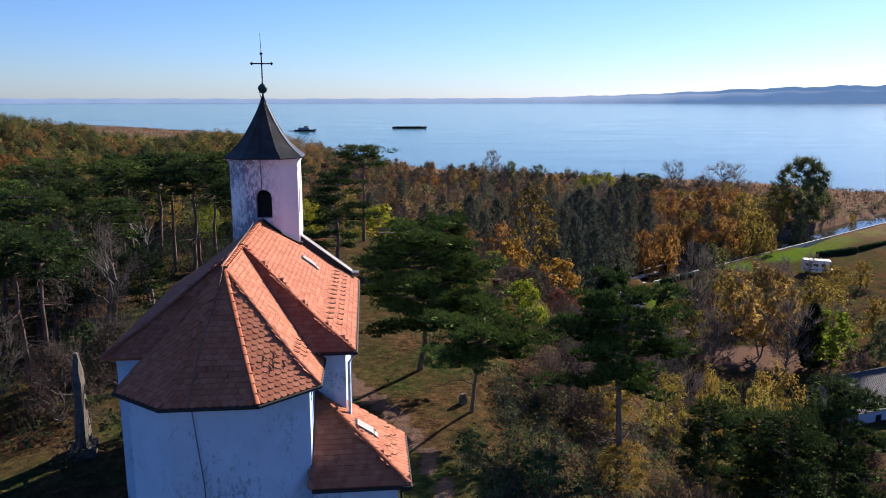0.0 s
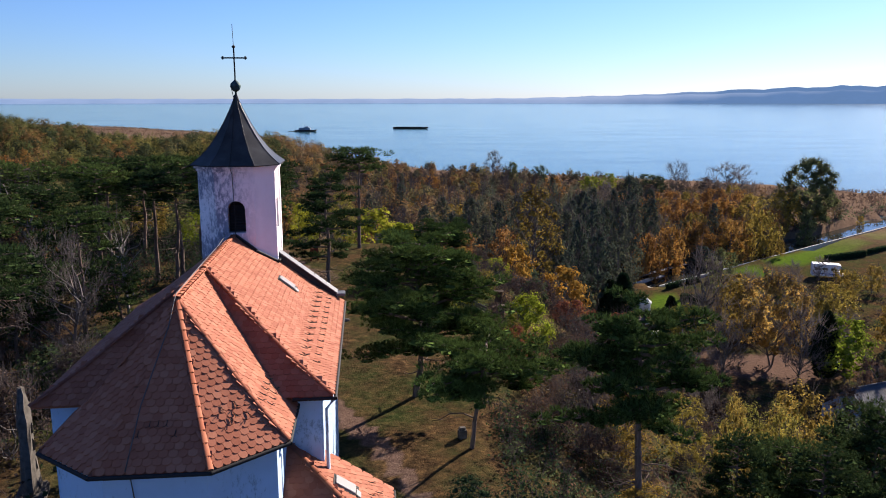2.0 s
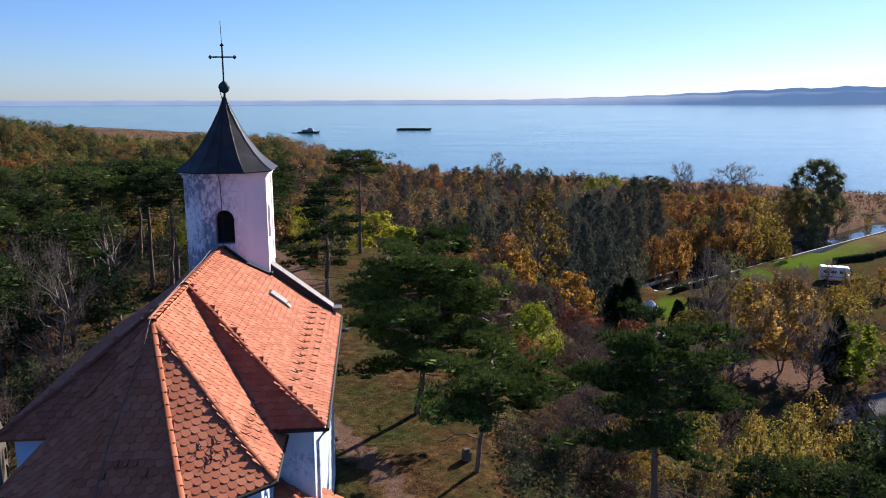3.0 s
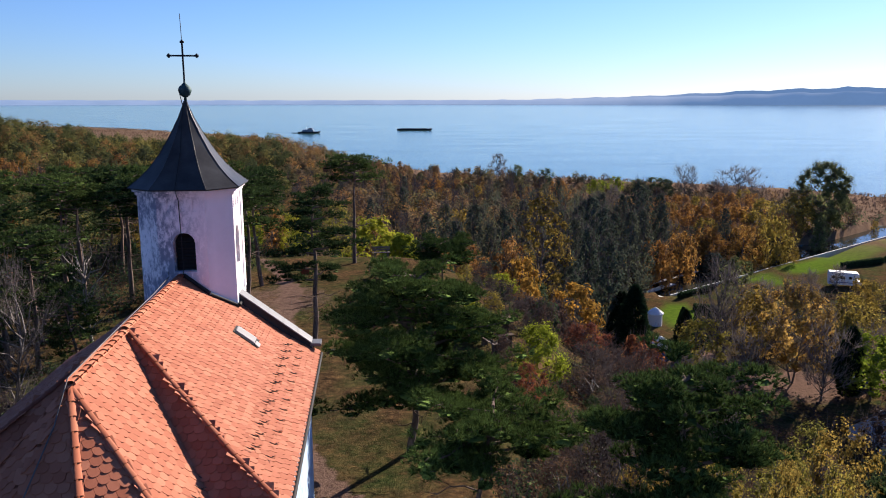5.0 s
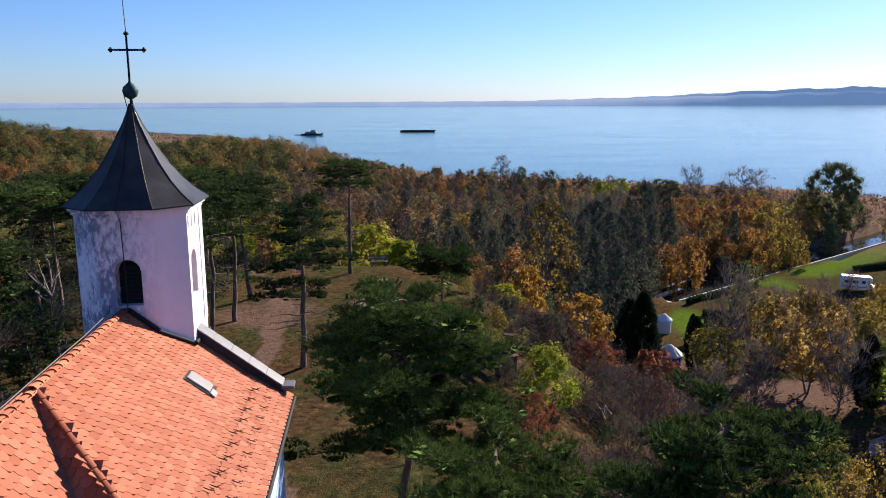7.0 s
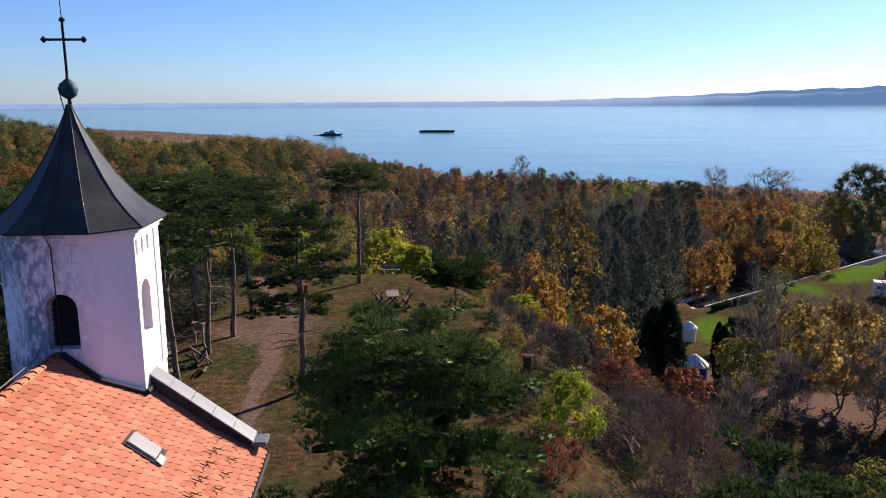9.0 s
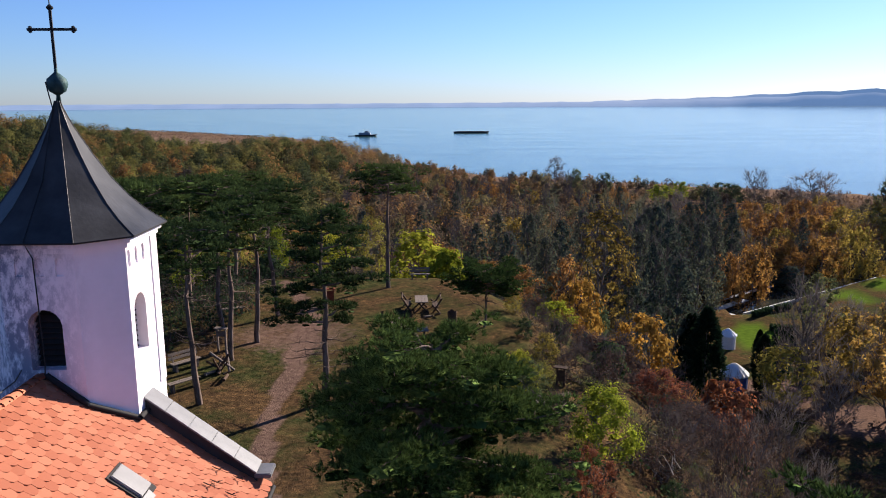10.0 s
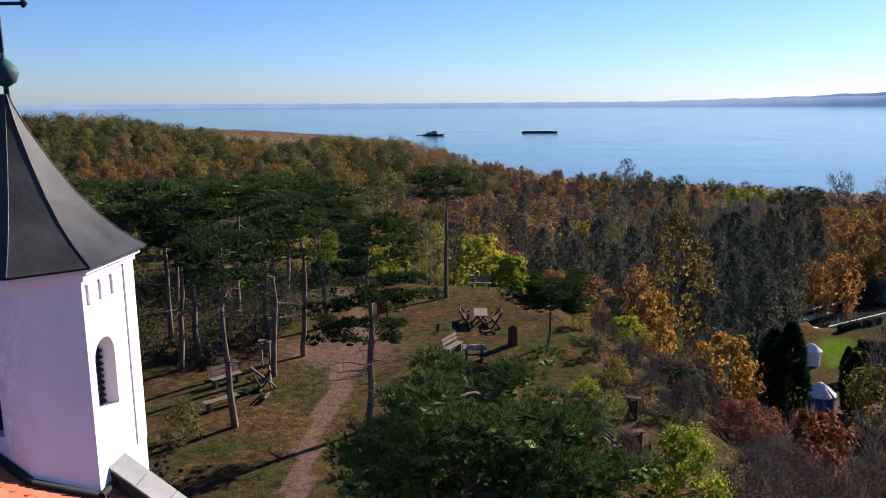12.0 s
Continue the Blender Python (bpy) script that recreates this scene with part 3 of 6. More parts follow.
def build_chapel():
    rng = random.Random(3)
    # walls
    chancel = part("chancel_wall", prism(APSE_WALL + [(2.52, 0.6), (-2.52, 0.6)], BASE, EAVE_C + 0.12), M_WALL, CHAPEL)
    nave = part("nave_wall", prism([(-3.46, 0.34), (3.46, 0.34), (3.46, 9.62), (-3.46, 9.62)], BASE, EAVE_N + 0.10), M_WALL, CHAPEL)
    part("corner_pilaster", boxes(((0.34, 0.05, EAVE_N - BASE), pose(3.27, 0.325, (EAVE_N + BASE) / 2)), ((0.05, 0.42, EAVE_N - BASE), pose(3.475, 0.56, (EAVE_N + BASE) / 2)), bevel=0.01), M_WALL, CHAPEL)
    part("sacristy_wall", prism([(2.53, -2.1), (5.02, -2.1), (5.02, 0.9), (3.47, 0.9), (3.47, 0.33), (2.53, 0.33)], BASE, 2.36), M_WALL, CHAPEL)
    # eaves: plaster cornice and dark gutter under each roof edge
    for name, line in (("apse_gutter", [(-2.86, 0.5, EAVE_C)] + [(x * 1.015, y * 1.015, EAVE_C) for x, y in APSE] + [(2.86, 0.5, EAVE_C)]),
                       ("nave_gutter", [(2.75, -0.04, EAVE_N), (3.86, -0.04, EAVE_N), (3.86, 9.6, EAVE_N)]),
                       ("sacristy_gutter", [(2.55, -2.47, 2.38), (5.39, -2.47, 2.38), (5.39, 1.0, 2.38)])):
        p = [Vector(q) - Vector((0, 0, 0.05)) for q in line]
        pieces = [wire([a, b], 0.05, 8) for a, b in zip(p, p[1:])]
        part(name, joined(pieces), M_GUTTER, CHAPEL, "dark metal gutter")
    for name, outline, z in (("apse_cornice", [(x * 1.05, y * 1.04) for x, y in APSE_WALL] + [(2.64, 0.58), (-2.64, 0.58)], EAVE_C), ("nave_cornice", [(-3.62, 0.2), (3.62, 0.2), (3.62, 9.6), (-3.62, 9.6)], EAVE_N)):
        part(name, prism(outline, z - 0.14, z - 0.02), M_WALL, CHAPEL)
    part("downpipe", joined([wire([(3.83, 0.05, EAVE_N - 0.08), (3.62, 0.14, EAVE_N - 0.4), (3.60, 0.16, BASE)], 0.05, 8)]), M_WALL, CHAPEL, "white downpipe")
    part("sacristy_downpipe", joined([wire([(5.36, -2.44, 2.30), (5.12, -2.16, 2.05), (5.12, -2.16, BASE)], 0.045, 8)]), M_GUTTER, CHAPEL)
    # roofs
    shape = bpy.data.meshes.new("tile")
    fill(shape, *tile_shape())
    shape.materials.append(M_TILE)
    for name, whole in PLANES.items():
        planes = whole if name == "sacristy_roof" else [p for corners in whole for p in flared(corners)]
        roof = part(name, slab(planes[0], 0.10), M_TILE, CHAPEL, "clay plain-tile roof")
        for corners in planes[1:]:
            part("roof_slope", slab(corners, 0.10), M_TILE, roof)
        rest = []
        for k, corners in enumerate(planes):
            for row, x, m in tile_places(corners, rng):
                if name == "nave_roof" and k == 1 and row <= 12 and 4.2 < m.translation.y < 8.3:
                    ob = new("tile", shape)
                    ob.parent, ob.matrix_local = roof, m
                else:
                    rest.append(m)
        tagged(part("tiling", all_tiles(rest), M_TILE, roof), kind="stuff")
        ROOFS[name] = roof
    cap_row((0, 0.05, TOP_C + 0.03), (0, 3.3, TOP_C + 0.07), "ridge_tile", ROOFS["chancel_roof"], rng, 0.09)
    cap_row((0, 3.2, TOP_N + 0.03), (0, 8.5, TOP_N + 0.03), "ridge_tile", ROOFS["nave_roof"], rng, 0.09)
    for sx in (-1, 1):
        lift = 0.015 if sx > 0 else -0.08
        for foot, top, name in (((sx * 2.82, -1.95, EAVE_C), (0, 0, TOP_C), "chancel_roof"), ((sx * 1.27, -3.28, EAVE_C), (0, 0, TOP_C), "chancel_roof"), ((sx * 3.8, 0.0, EAVE_N), (0, 3.3, TOP_N), "nave_roof")):
            up = Vector((0, 0, lift if name == "chancel_roof" else 0.015))
            bend = kink(foot, top)
            cap_row(Vector(foot) + up, bend + up, "hip_tile", ROOFS[name], rng, 0.066)
            cap_row(bend + up, Vector(top) + up, "hip_tile", ROOFS[name], rng, 0.066)
    cap_row((5.34, -2.42, 2.44), (2.58, 0.30, 4.27), "hip_tile", ROOFS["sacristy_roof"], rng, 0.08)
    # snow guards in two staggered rows along the eaves
    up, n = Vector((-3.8, 0, TOP_N - EAVE_N)).normalized(), Vector((TOP_N - EAVE_N, 0, 3.8)).normalized()
    for k in range(13):
        for v, off in ((2.90, 0.0), (2.98, 0.20), (3.28, 0.08)):
            y = 1.45 + 0.63 * k + off
            if y < 9.2 and y > 3.5 - v:
                snow_guard(ROOFS["nave_roof"], (v, y, TOP_N - (TOP_N - EAVE_N) / 3.8 * v + 0.02 - sag_at(1 - v / 3.8)), up, n)
    up, n = Vector((-2.82, 0, TOP_C - EAVE_C)).normalized(), Vector((TOP_C - EAVE_C, 0, 2.82)).normalized()
    for k in range(7):
        for v, off in ((2.1, 0.0), (2.3, 0.17)):
            y = -1.2 + 0.36 * k + off
            if y < 0.8:
                snow_guard(ROOFS["chancel_roof"], (v, y, TOP_C - (TOP_C - EAVE_C) / 2.82 * v + 0.02 - sag_at(1 - v / 2.82)), up, n)
    for corners, rows in ((PLANES["chancel_roof"][2], ((0.45, 0.22), (0.65, 0.30), (0.55, 0.24), (0.40, 0.30), (0.75, 0.22))), (PLANES["chancel_roof"][3], ((0.3, 0.2), (0.5, 0.26), (0.7, 0.2), (0.4, 0.26), (0.6, 0.26)))):
        a, b, c = (Vector(p) for p in corners)
        along = (b - a).normalized()
        n = along.cross(c - a).normalized()
        up = n.cross(along)
        for s, h in rows:
            p = a + (b - a) * (0.5 + (s - 0.5) * (1 - h)) + (c - (a + b) / 2) * h - Vector((0, 0, sag_at(h)))
            snow_guard(ROOFS["chancel_roof"], p, up, n)
    a, b, c = (Vector(p) for p in (PLANES["sacristy_roof"][0][0], PLANES["sacristy_roof"][0][1], PLANES["sacristy_roof"][0][3]))
    up, n = Vector((-1.84, 0, 1.22)).normalized(), Vector((1.22, 0, 1.84)).normalized()
    for k in range(7):
        v = 4.75 + 0.2 * (k % 2)
        snow_guard(ROOFS["sacristy_roof"], (v, -1.5 + 0.34 * k, 2.40 + (5.34 - v) * 0.663 + 0.02), up, n)
    up, n = Vector((0, 2.76, 1.85)).normalized(), Vector((0, -1.85, 2.76)).normalized()
    for k in range(7):
        u = -1.95 + 0.18 * (k % 2)
        snow_guard(ROOFS["sacristy_roof"], (2.9 + 0.3 * k, u, 2.40 + (u + 2.42) * 0.670 + 0.02), up, n)
    # roof hatches
    for where, tilt, length in (((1.93, 7.22, 7.00), 37.6, 0.62), ((4.05, -0.30, 3.26), 33.5, 0.62)):
        hatch = part("roof_hatch", boxes(((length, 0.46, 0.06), pose(0, 0, 0.05)), bevel=0.015), M_HATCH, CHAPEL, "pale grey metal roof hatch")
        hatch.matrix_local = pose(*where, 0, tilt, 0)
        part("hatch_flashing", boxes(((length + 0.16, 0.58, 0.02), pose(0.03, 0, 0.025)), bevel=0.004), M_GUTTER, hatch)
        part("hatch_lip", boxes(((0.16, 0.30, 0.02), pose(length / 2 + 0.10, -0.1, 0.05, 0, 8, 0)), bevel=0.004), M_HATCH, hatch)
    # the gable parapet with its sheet-metal coping
    for sx in (-1, 1):
        bm = bmesh.new()
        line = [(sx * 1.40, 7.70), (sx * 3.58, 6.02), (sx * 3.58, EAVE_N - 0.5), (sx * 1.40, EAVE_N - 0.5)]
        a = [bm.verts.new((x, 9.42, z)) for x, z in line]
        b = [bm.verts.new((x, 9.86, z)) for x, z in line]
        bm.faces.new(a)
        bm.faces.new(b[::-1])
        for k in range(4):
            bm.faces.new((a[k], a[(k + 1) % 4], b[(k + 1) % 4], b[k]))
        side = part("gable_parapet", bm, M_METAL, CHAPEL)
        side.location.z = 0 if sx > 0 else -0.45
        tilt, length = math.degrees(math.atan2(1.68, 2.18)), math.hypot(2.18, 1.68)
        for k in range(5):
            s = (k + 0.5) / 5
            sheet = part("coping_sheet", boxes(((length / 5 - 0.006, 0.54, 0.035), None), bevel=0.008), M_ZINC, CHAPEL, "grey metal coping")
            sheet.matrix_local = pose(sx * (1.40 + 2.18 * s), 9.63, (7.73 if sx > 0 else 7.28) - 1.68 * s, 0, sx * tilt, 0)
        part("coping_end", boxes(((0.34, 0.50, 0.10), pose(sx * 3.70, 9.62, 5.98 if sx > 0 else 5.55)), bevel=0.02), M_ZINC, CHAPEL)
    part("gable_wall", prism([(-3.46, 9.62), (3.46, 9.62), (3.46, 9.84), (-3.46, 9.84)], BASE, EAVE_N), M_WALL, CHAPEL)
    # lightning wire over the ridge and down the apse
    line = [(-0.35, 8.42, 8.62), (-0.2, 7.9, 8.60), (-0.1, 6.0, 8.60), (-0.06, 3.4, 8.60), (-0.03, 0.0, 8.55), (-0.10, -0.6, 7.88), (-0.42, -2.2, 6.50), (-0.52, -3.3, 5.46), (-0.50, -3.05, 5.15), (-0.30, -3.03, 3.0), (-0.2, -3.03, -1.0)]
    part("lightning_wire", wire(line, 0.014), M_WIRE, CHAPEL, "pale lightning conductor wire")


ROOFS = {}
EAVE_T, TIP_T = 11.0, 13.45


def build_tower():
    rng = random.Random(5)
    cx, cy = 0.09, 9.88
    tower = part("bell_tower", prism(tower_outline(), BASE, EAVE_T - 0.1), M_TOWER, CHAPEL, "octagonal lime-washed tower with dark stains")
    # round-headed bell openings on the four main sides, and rows of small blind niches above them
    for face, x, y, wide in ((-90, 0.13, cy - 1.40, 0.62), (0, cx + 1.36, 9.57, 0.60), (180, cx - 1.36, cy, 0.60), (90, cx, cy + 1.40, 0.60)):
        cut(tower, opening(arch(wide, 1.14 if face else 1.18), (x, y, 8.60), face, 0.55))
    for face, x, y in ((-90, 0.13, cy - 1.40), (0, cx + 1.36, 9.57)):
        for k in (-1, 0, 1):
            dx, dy = (0.36 * k, 0) if face == -90 else (0, 0.36 * k)
            cut(tower, opening(arch(0.15, 0.34, 6), (x + dx, y + dy, 10.36), face, 0.035))
    for face, x, y in ((-90, 0.13, cy - 1.0), (0, cx + 0.98, 9.57)):
        # Near-black panel stands in for the shade inside the belfry.
        back = part("opening_back", boxes(((0.04, 0.66, 1.26), pose(0, 0, 0.6))), M_DARK, tower)
        back.matrix_local = pose(x, y, 8.58, 0, 0, face)
        for k in range(9):
            slat = part("louver", boxes(((0.16, 0.56, 0.018), pose(0, 0, 0, 0, 35, 0))), M_GUTTER, tower, "dark wooden louver")
            slat.matrix_local = pose(x, y, 8.66 + 0.105 * k, 0, 0, face) @ pose(0.12, 0, 0)
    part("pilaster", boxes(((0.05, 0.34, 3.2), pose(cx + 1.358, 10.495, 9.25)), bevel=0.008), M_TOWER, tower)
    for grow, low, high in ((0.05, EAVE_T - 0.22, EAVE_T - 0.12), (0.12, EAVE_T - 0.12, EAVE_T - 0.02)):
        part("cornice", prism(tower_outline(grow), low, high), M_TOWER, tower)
    for line in ([(1.50, 9.0, 7.45), (1.50, 9.42, 7.45)], [(0.78, 8.44, 7.95), (1.48, 9.05, 7.42)], [(-0.6, 8.44, 8.05), (0.1, 8.44, 8.52), (0.78, 8.44, 7.97)]):
        part("flashing", joined([tube([Vector(p) + Vector((0, 0, -0.02)) for p in line], [0.06] * len(line), 6)]), M_GUTTER, tower, "dark metal flashing")
    # the spire: eight concave sheets
    levels = [(0.0, 1.0, 0.20), (0.12, 0.905, 0.155), (0.28, 0.79, 0.0), (0.55, 0.635, 0), (0.95, 0.46, 0), (1.45, 0.285, 0), (1.95, 0.135, 0), (2.30, 0.05, 0), (2.45, 0.025, 0)]
    rings = []
    base = [(x - cx, y - cy) for x, y in tower_outline(0.22)]
    for h, s, _ in levels:
        rings.append([(cx + x * s, cy + y * s, EAVE_T + h) for x, y in base])
    for k in range(8):
        j = (k + 1) % 8
        bm = bmesh.new()
        rows = []
        for r in rings:
            a, b = Vector(r[k]), Vector(r[j])
            rows.append([bm.verts.new(a.lerp(b, s)) for s in (0, 0.5, 1)])
        for p, q in zip(rows, rows[1:]):
            for i in range(2):
                bm.faces.new((p[i], p[i + 1], q[i + 1], q[i]))
        part("spire_sheet", bm, M_METAL, tower, "dark sheet-metal spire facet", True)
        seam = [Vector(r[k]) for r in rings]
        part("spire_seam", wire(seam, 0.014, 5), M_METAL, tower)
    part("spire_eave", prism(tower_outline(0.22), EAVE_T - 0.03, EAVE_T), M_GUTTER, tower)
    # ball, cross with trefoil ends, lightning rod
    bm = bmesh.new()
    lathe(bm, [(0.05, -0.42), (0.035, -0.2), (0.06, -0.19), (0.15, -0.13), (0.195, 0.0), (0.17, 0.10), (0.09, 0.17), (0.035, 0.22), (0.03, 0.3)], 16, m=Matrix.Translation((cx, cy + 0.06, 13.76)))
    part("ball", bm, M_PATINA, tower, "dark ball finial with green patina", True)
    bm = bmesh.new()
    c = Vector((cx, cy + 0.06, 0))
    box(bm, (0.05, 0.05, 1.15), Matrix.Translation(c + Vector((0, 0, 14.55))), 0.012)
    box(bm, (0.78, 0.05, 0.05), Matrix.Translation(c + Vector((0, 0, 14.76))), 0.012)
    for dx, dz in ((-0.40, 0), (0.40, 0), (0, 0.39)):
        e = Vector((dx, 0, dz))
        for k in range(3):
            w = math.atan2(dz, dx) + (k - 1) * math.pi / 2
            bmesh.ops.create_icosphere(bm, subdivisions=1, radius=0.040, matrix=Matrix.Translation(c + Vector((0, 0, 14.76)) + e + Vector((math.cos(w), 0, math.sin(w))) * 0.030))
    part("cross", bm, M_IRON, tower, "black iron cross with trefoil ends")
    part("lightning_rod", wire([(cx, cy + 0.06, 15.1), (cx - 0.01, cy + 0.06, 15.5), (cx - 0.02, cy + 0.06, 15.95)], 0.011), M_IRON, tower)
    line = [(cx - 0.15, cy - 0.08, 13.8), (cx - 0.05, cy - 0.1, 13.3), (cx - 0.06, cy - 0.75, 12.0), (cx - 0.06, cy - 1.64, 11.03), (cx - 0.06, cy - 1.52, 10.85), (cx - 0.04, cy - 1.43, 10.7), (cx - 0.02, cy - 1.44, 9.75), (cx, cy - 1.46, 8.75), (cx - 0.05, cy - 1.45, 8.3)]
    part("tower_wire", wire(line, 0.012), M_GUTTER, tower, "thin lightning cable")


build_chapel()
build_tower()

# ---- trees ----


def unit(v):
    return v / (np.linalg.norm(v, axis=-1, keepdims=True) + 1e-9)


def blades(centres, ways, length, width, count, rng, fan=0.6):
    """Sprays of narrow triangles: needles and twigs."""
    c, d = np.repeat(centres, count, 0), np.repeat(ways, count, 0)
    d = d + fan * rng.normal(size=d.shape)
    d /= np.linalg.norm(d, axis=1)[:, None] + 1e-9
    side = np.cross(d, rng.normal(size=d.shape))
    side /= np.linalg.norm(side, axis=1)[:, None] + 1e-9
    l = length * rng.uniform(0.6, 1.25, (len(c), 1))
    v = np.stack([c - side * width / 2, c + side * width / 2, c + d * l], 1).reshape(-1, 3)
    return v, np.arange(len(v)).reshape(-1, 3)


def leaves(centres, size, rng, droop=0.0, out=None, loose=1.0):
    """Leaf sprays: small four-cornered blades, turned every way or mostly outwards."""
    n = len(centres)
    if out is None:
        a = rng.normal(size=(n, 3))
    else:
        a = np.cross(unit(out) + 0.45 * loose * rng.normal(size=(n, 3)), rng.normal(size=(n, 3)))
    a[:, 2] -= droop
    a = unit(a)
    b = unit(np.cross(a, rng.normal(size=(n, 3)) if out is None else unit(out) + 0.35 * loose * rng.normal(size=(n, 3))))
    s = size * rng.uniform(0.6, 1.3, (n, 1))
    v = np.stack([centres - a * s * 0.5, centres + b * s * 0.36, centres + a * s * 0.5, centres - b * s * 0.40], 1)
    return v.reshape(-1, 3), np.arange(4 * n).reshape(-1, 4)


def flecks(centres, size, rng, out, loose=0.5):
    """Leaf sprays seen from afar: single three-cornered blades that face mostly outwards."""
    n = len(centres)
    face = unit(unit(out) + 0.45 * loose * rng.normal(size=(n, 3)))
    a = unit(np.cross(face, rng.normal(size=(n, 3))))
    b = np.cross(face, a)
    s = size * rng.uniform(0.55, 1.35, (n, 1))
    v = np.stack([centres - a * s * 0.5 - b * s * 0.3, centres + a * s * 0.5 - b * s * 0.3, centres + b * s * 0.55], 1)
    return v.reshape(-1, 3), np.arange(3 * n).reshape(-1, 3)


def thirds(v, f):
    """Four-cornered faces parted into three-cornered ones."""
    return v, np.concatenate([f[:, :3], f[:, (0, 2, 3)]])


CORE_CORNERS = np.array([(a, b, c) for a in (-1, 1) for b in (-1, 1) for c in (-1, 1)] + [(-1.75, 0, 0), (1.75, 0, 0), (0, -1.75, 0), (0, 1.75, 0), (0, 0, -1.75), (0, 0, 1.75)], float) / 1.75
CORE_FACES = []
for i in range(8):
    for axis, step in enumerate((4, 2, 1)):
        if not i & step:
            p, q = [8 + 2 * k + bool(i & (4, 2, 1)[k]) for k in range(3) if k != axis]
            CORE_FACES.append((i, p, i | step, q))
CORE_FACES = np.array(CORE_FACES)


def cores(centres, radii, rng, flat=0.8):
    """Dense inner clumps of a crown: rough twelve-sided lumps, each of its own shape."""
    n = len(centres)
    v = CORE_CORNERS[None] * rng.uniform(0.65, 1.25, (n, 14, 1)) * np.asarray(radii).reshape(-1, 1, 1)
    a = rng.uniform(0, math.tau, n)
    ca, sa = np.cos(a)[:, None], np.sin(a)[:, None]
    v = np.stack([v[..., 0] * ca - v[..., 1] * sa, v[..., 0] * sa + v[..., 1] * ca, v[..., 2] * flat], -1) + np.asarray(centres)[:, None]
    return v.reshape(-1, 3), (CORE_FACES[None] + 14 * np.arange(n)[:, None, None]).reshape(-1, 4)


def bent(a, b, n, wobble, rng):
    """Points on a wavering line from a to b."""
    t = np.linspace(0, 1, n)[:, None]
    p = np.asarray(a) * (1 - t) + np.asarray(b) * t
    w = np.cumsum(rng.normal(size=(n, 3)) * wobble, 0)
    w -= w[0] * (1 - t) + w[-1] * t
    return p + w


def pine_shape(seed, tall=10.0, clear=0.5, wide=3.4, tufts=2600, dead=5, lean=0.3, needles=6, needle=0.24, thick=0.06, bulk=1.0, limbs=0, dome=0.5, fan=0.6):
    """A black pine: bare trunk, rising limbs, and cloud-like pads of needles that are dense below and bristle on top."""
    rng = np.random.default_rng(seed)
    top = np.array([lean * rng.normal(), lean * rng.normal(), tall * 0.97])
    trunk = bent((0, 0, -0.8), top, 9, 0.10, rng)
    r0 = 0.016 * tall + 0.04
    wood = [tube(trunk, np.linspace(r0, 0.04, 9), 7)]
    pads = []
    limbs = limbs or int(9 + tall * 0.6)
    for k in range(limbs):
        s = ((k + rng.uniform(0.2, 0.8)) / limbs) ** 0.8
        h = clear + (0.96 - clear) * s
        base = np.array([np.interp(h * tall, trunk[:, 2], trunk[:, i]) for i in range(3)])
        reach = wide * (0.55 + 0.45 * math.sin(math.pi * (0.25 + 0.5 * s))) * rng.uniform(0.6, 1.05) * (1 - dome * s**2.5)
        az = k * 2.4 + rng.normal() * 0.45
        rise = rng.uniform(0.0, 0.22) * reach * (0.4 + s)
        tip = base + np.array([math.cos(az) * reach, math.sin(az) * reach, rise])
        line = bent(base, tip, 6, 0.08 * reach / 3, rng)
        wood.append(tube(line, np.linspace(0.04 + 0.016 * reach, 0.014, 6), 5))
        for m in range(3 + int(1.3 * reach)):
            q = line[min(5, 2 + m % 4)] + rng.normal(size=3) * (0.22, 0.22, 0.06)
            turn = az + rng.normal() * 0.9
            e = q + np.array([math.cos(turn), math.sin(turn), 0.12]) * rng.uniform(0.2, 0.75)
            wood.append(tube(np.stack([q, (q + e) / 2 + (0, 0, 0.04), e]), [0.02, 0.014, 0.008], 3))
            pads.append((e, bulk * rng.uniform(0.42, 0.80) * (0.78 + 0.08 * reach)))
    pads.append((top + (0, 0, -0.1), bulk * 0.6))
    for k in range(dead):
        h = clear * rng.uniform(0.45, 1.05)
        az = rng.uniform(0, math.tau)
        base = np.array([np.interp(h * tall, trunk[:, 2], trunk[:, i]) for i in range(3)])
        tip = base + np.array([math.cos(az), math.sin(az), rng.uniform(-0.3, 0.2)]) * rng.uniform(0.8, 2.2)
        line = bent(base, tip, 5, 0.12, rng)
        wood.append(tube(line, np.linspace(0.035, 0.008, 5), 4))
        for j in (2, 3):
            wood.append(tube(np.stack([line[j], line[j] + rng.normal(size=3) * 0.2, line[j] + rng.normal(size=3) * 0.45]), [0.014, 0.01, 0.005], 3))
    mid, rad = np.array([p for p, _ in pads]), np.array([q for _, q in pads])
    weight = rad**2
    pick = rng.choice(len(pads), tufts, p=weight / weight.sum())
    o = unit(rng.normal(size=(tufts, 3)))
    o[:, 2] = np.abs(o[:, 2]) * 0.50 - 0.12
    c = mid[pick] + o * rad[pick][:, None] * rng.uniform(0.25, 1.0, (tufts, 1)) ** 0.6
    d = unit(o * (0.9, 0.9, 0.6) + (0, 0, 0.55))
    inner = thirds(*cores(mid + (0, 0, -0.15), rad * 0.48, rng, 0.20))
    return joined(wood), joined([blades(c, d, needle, thick, needles, rng, fan), inner])


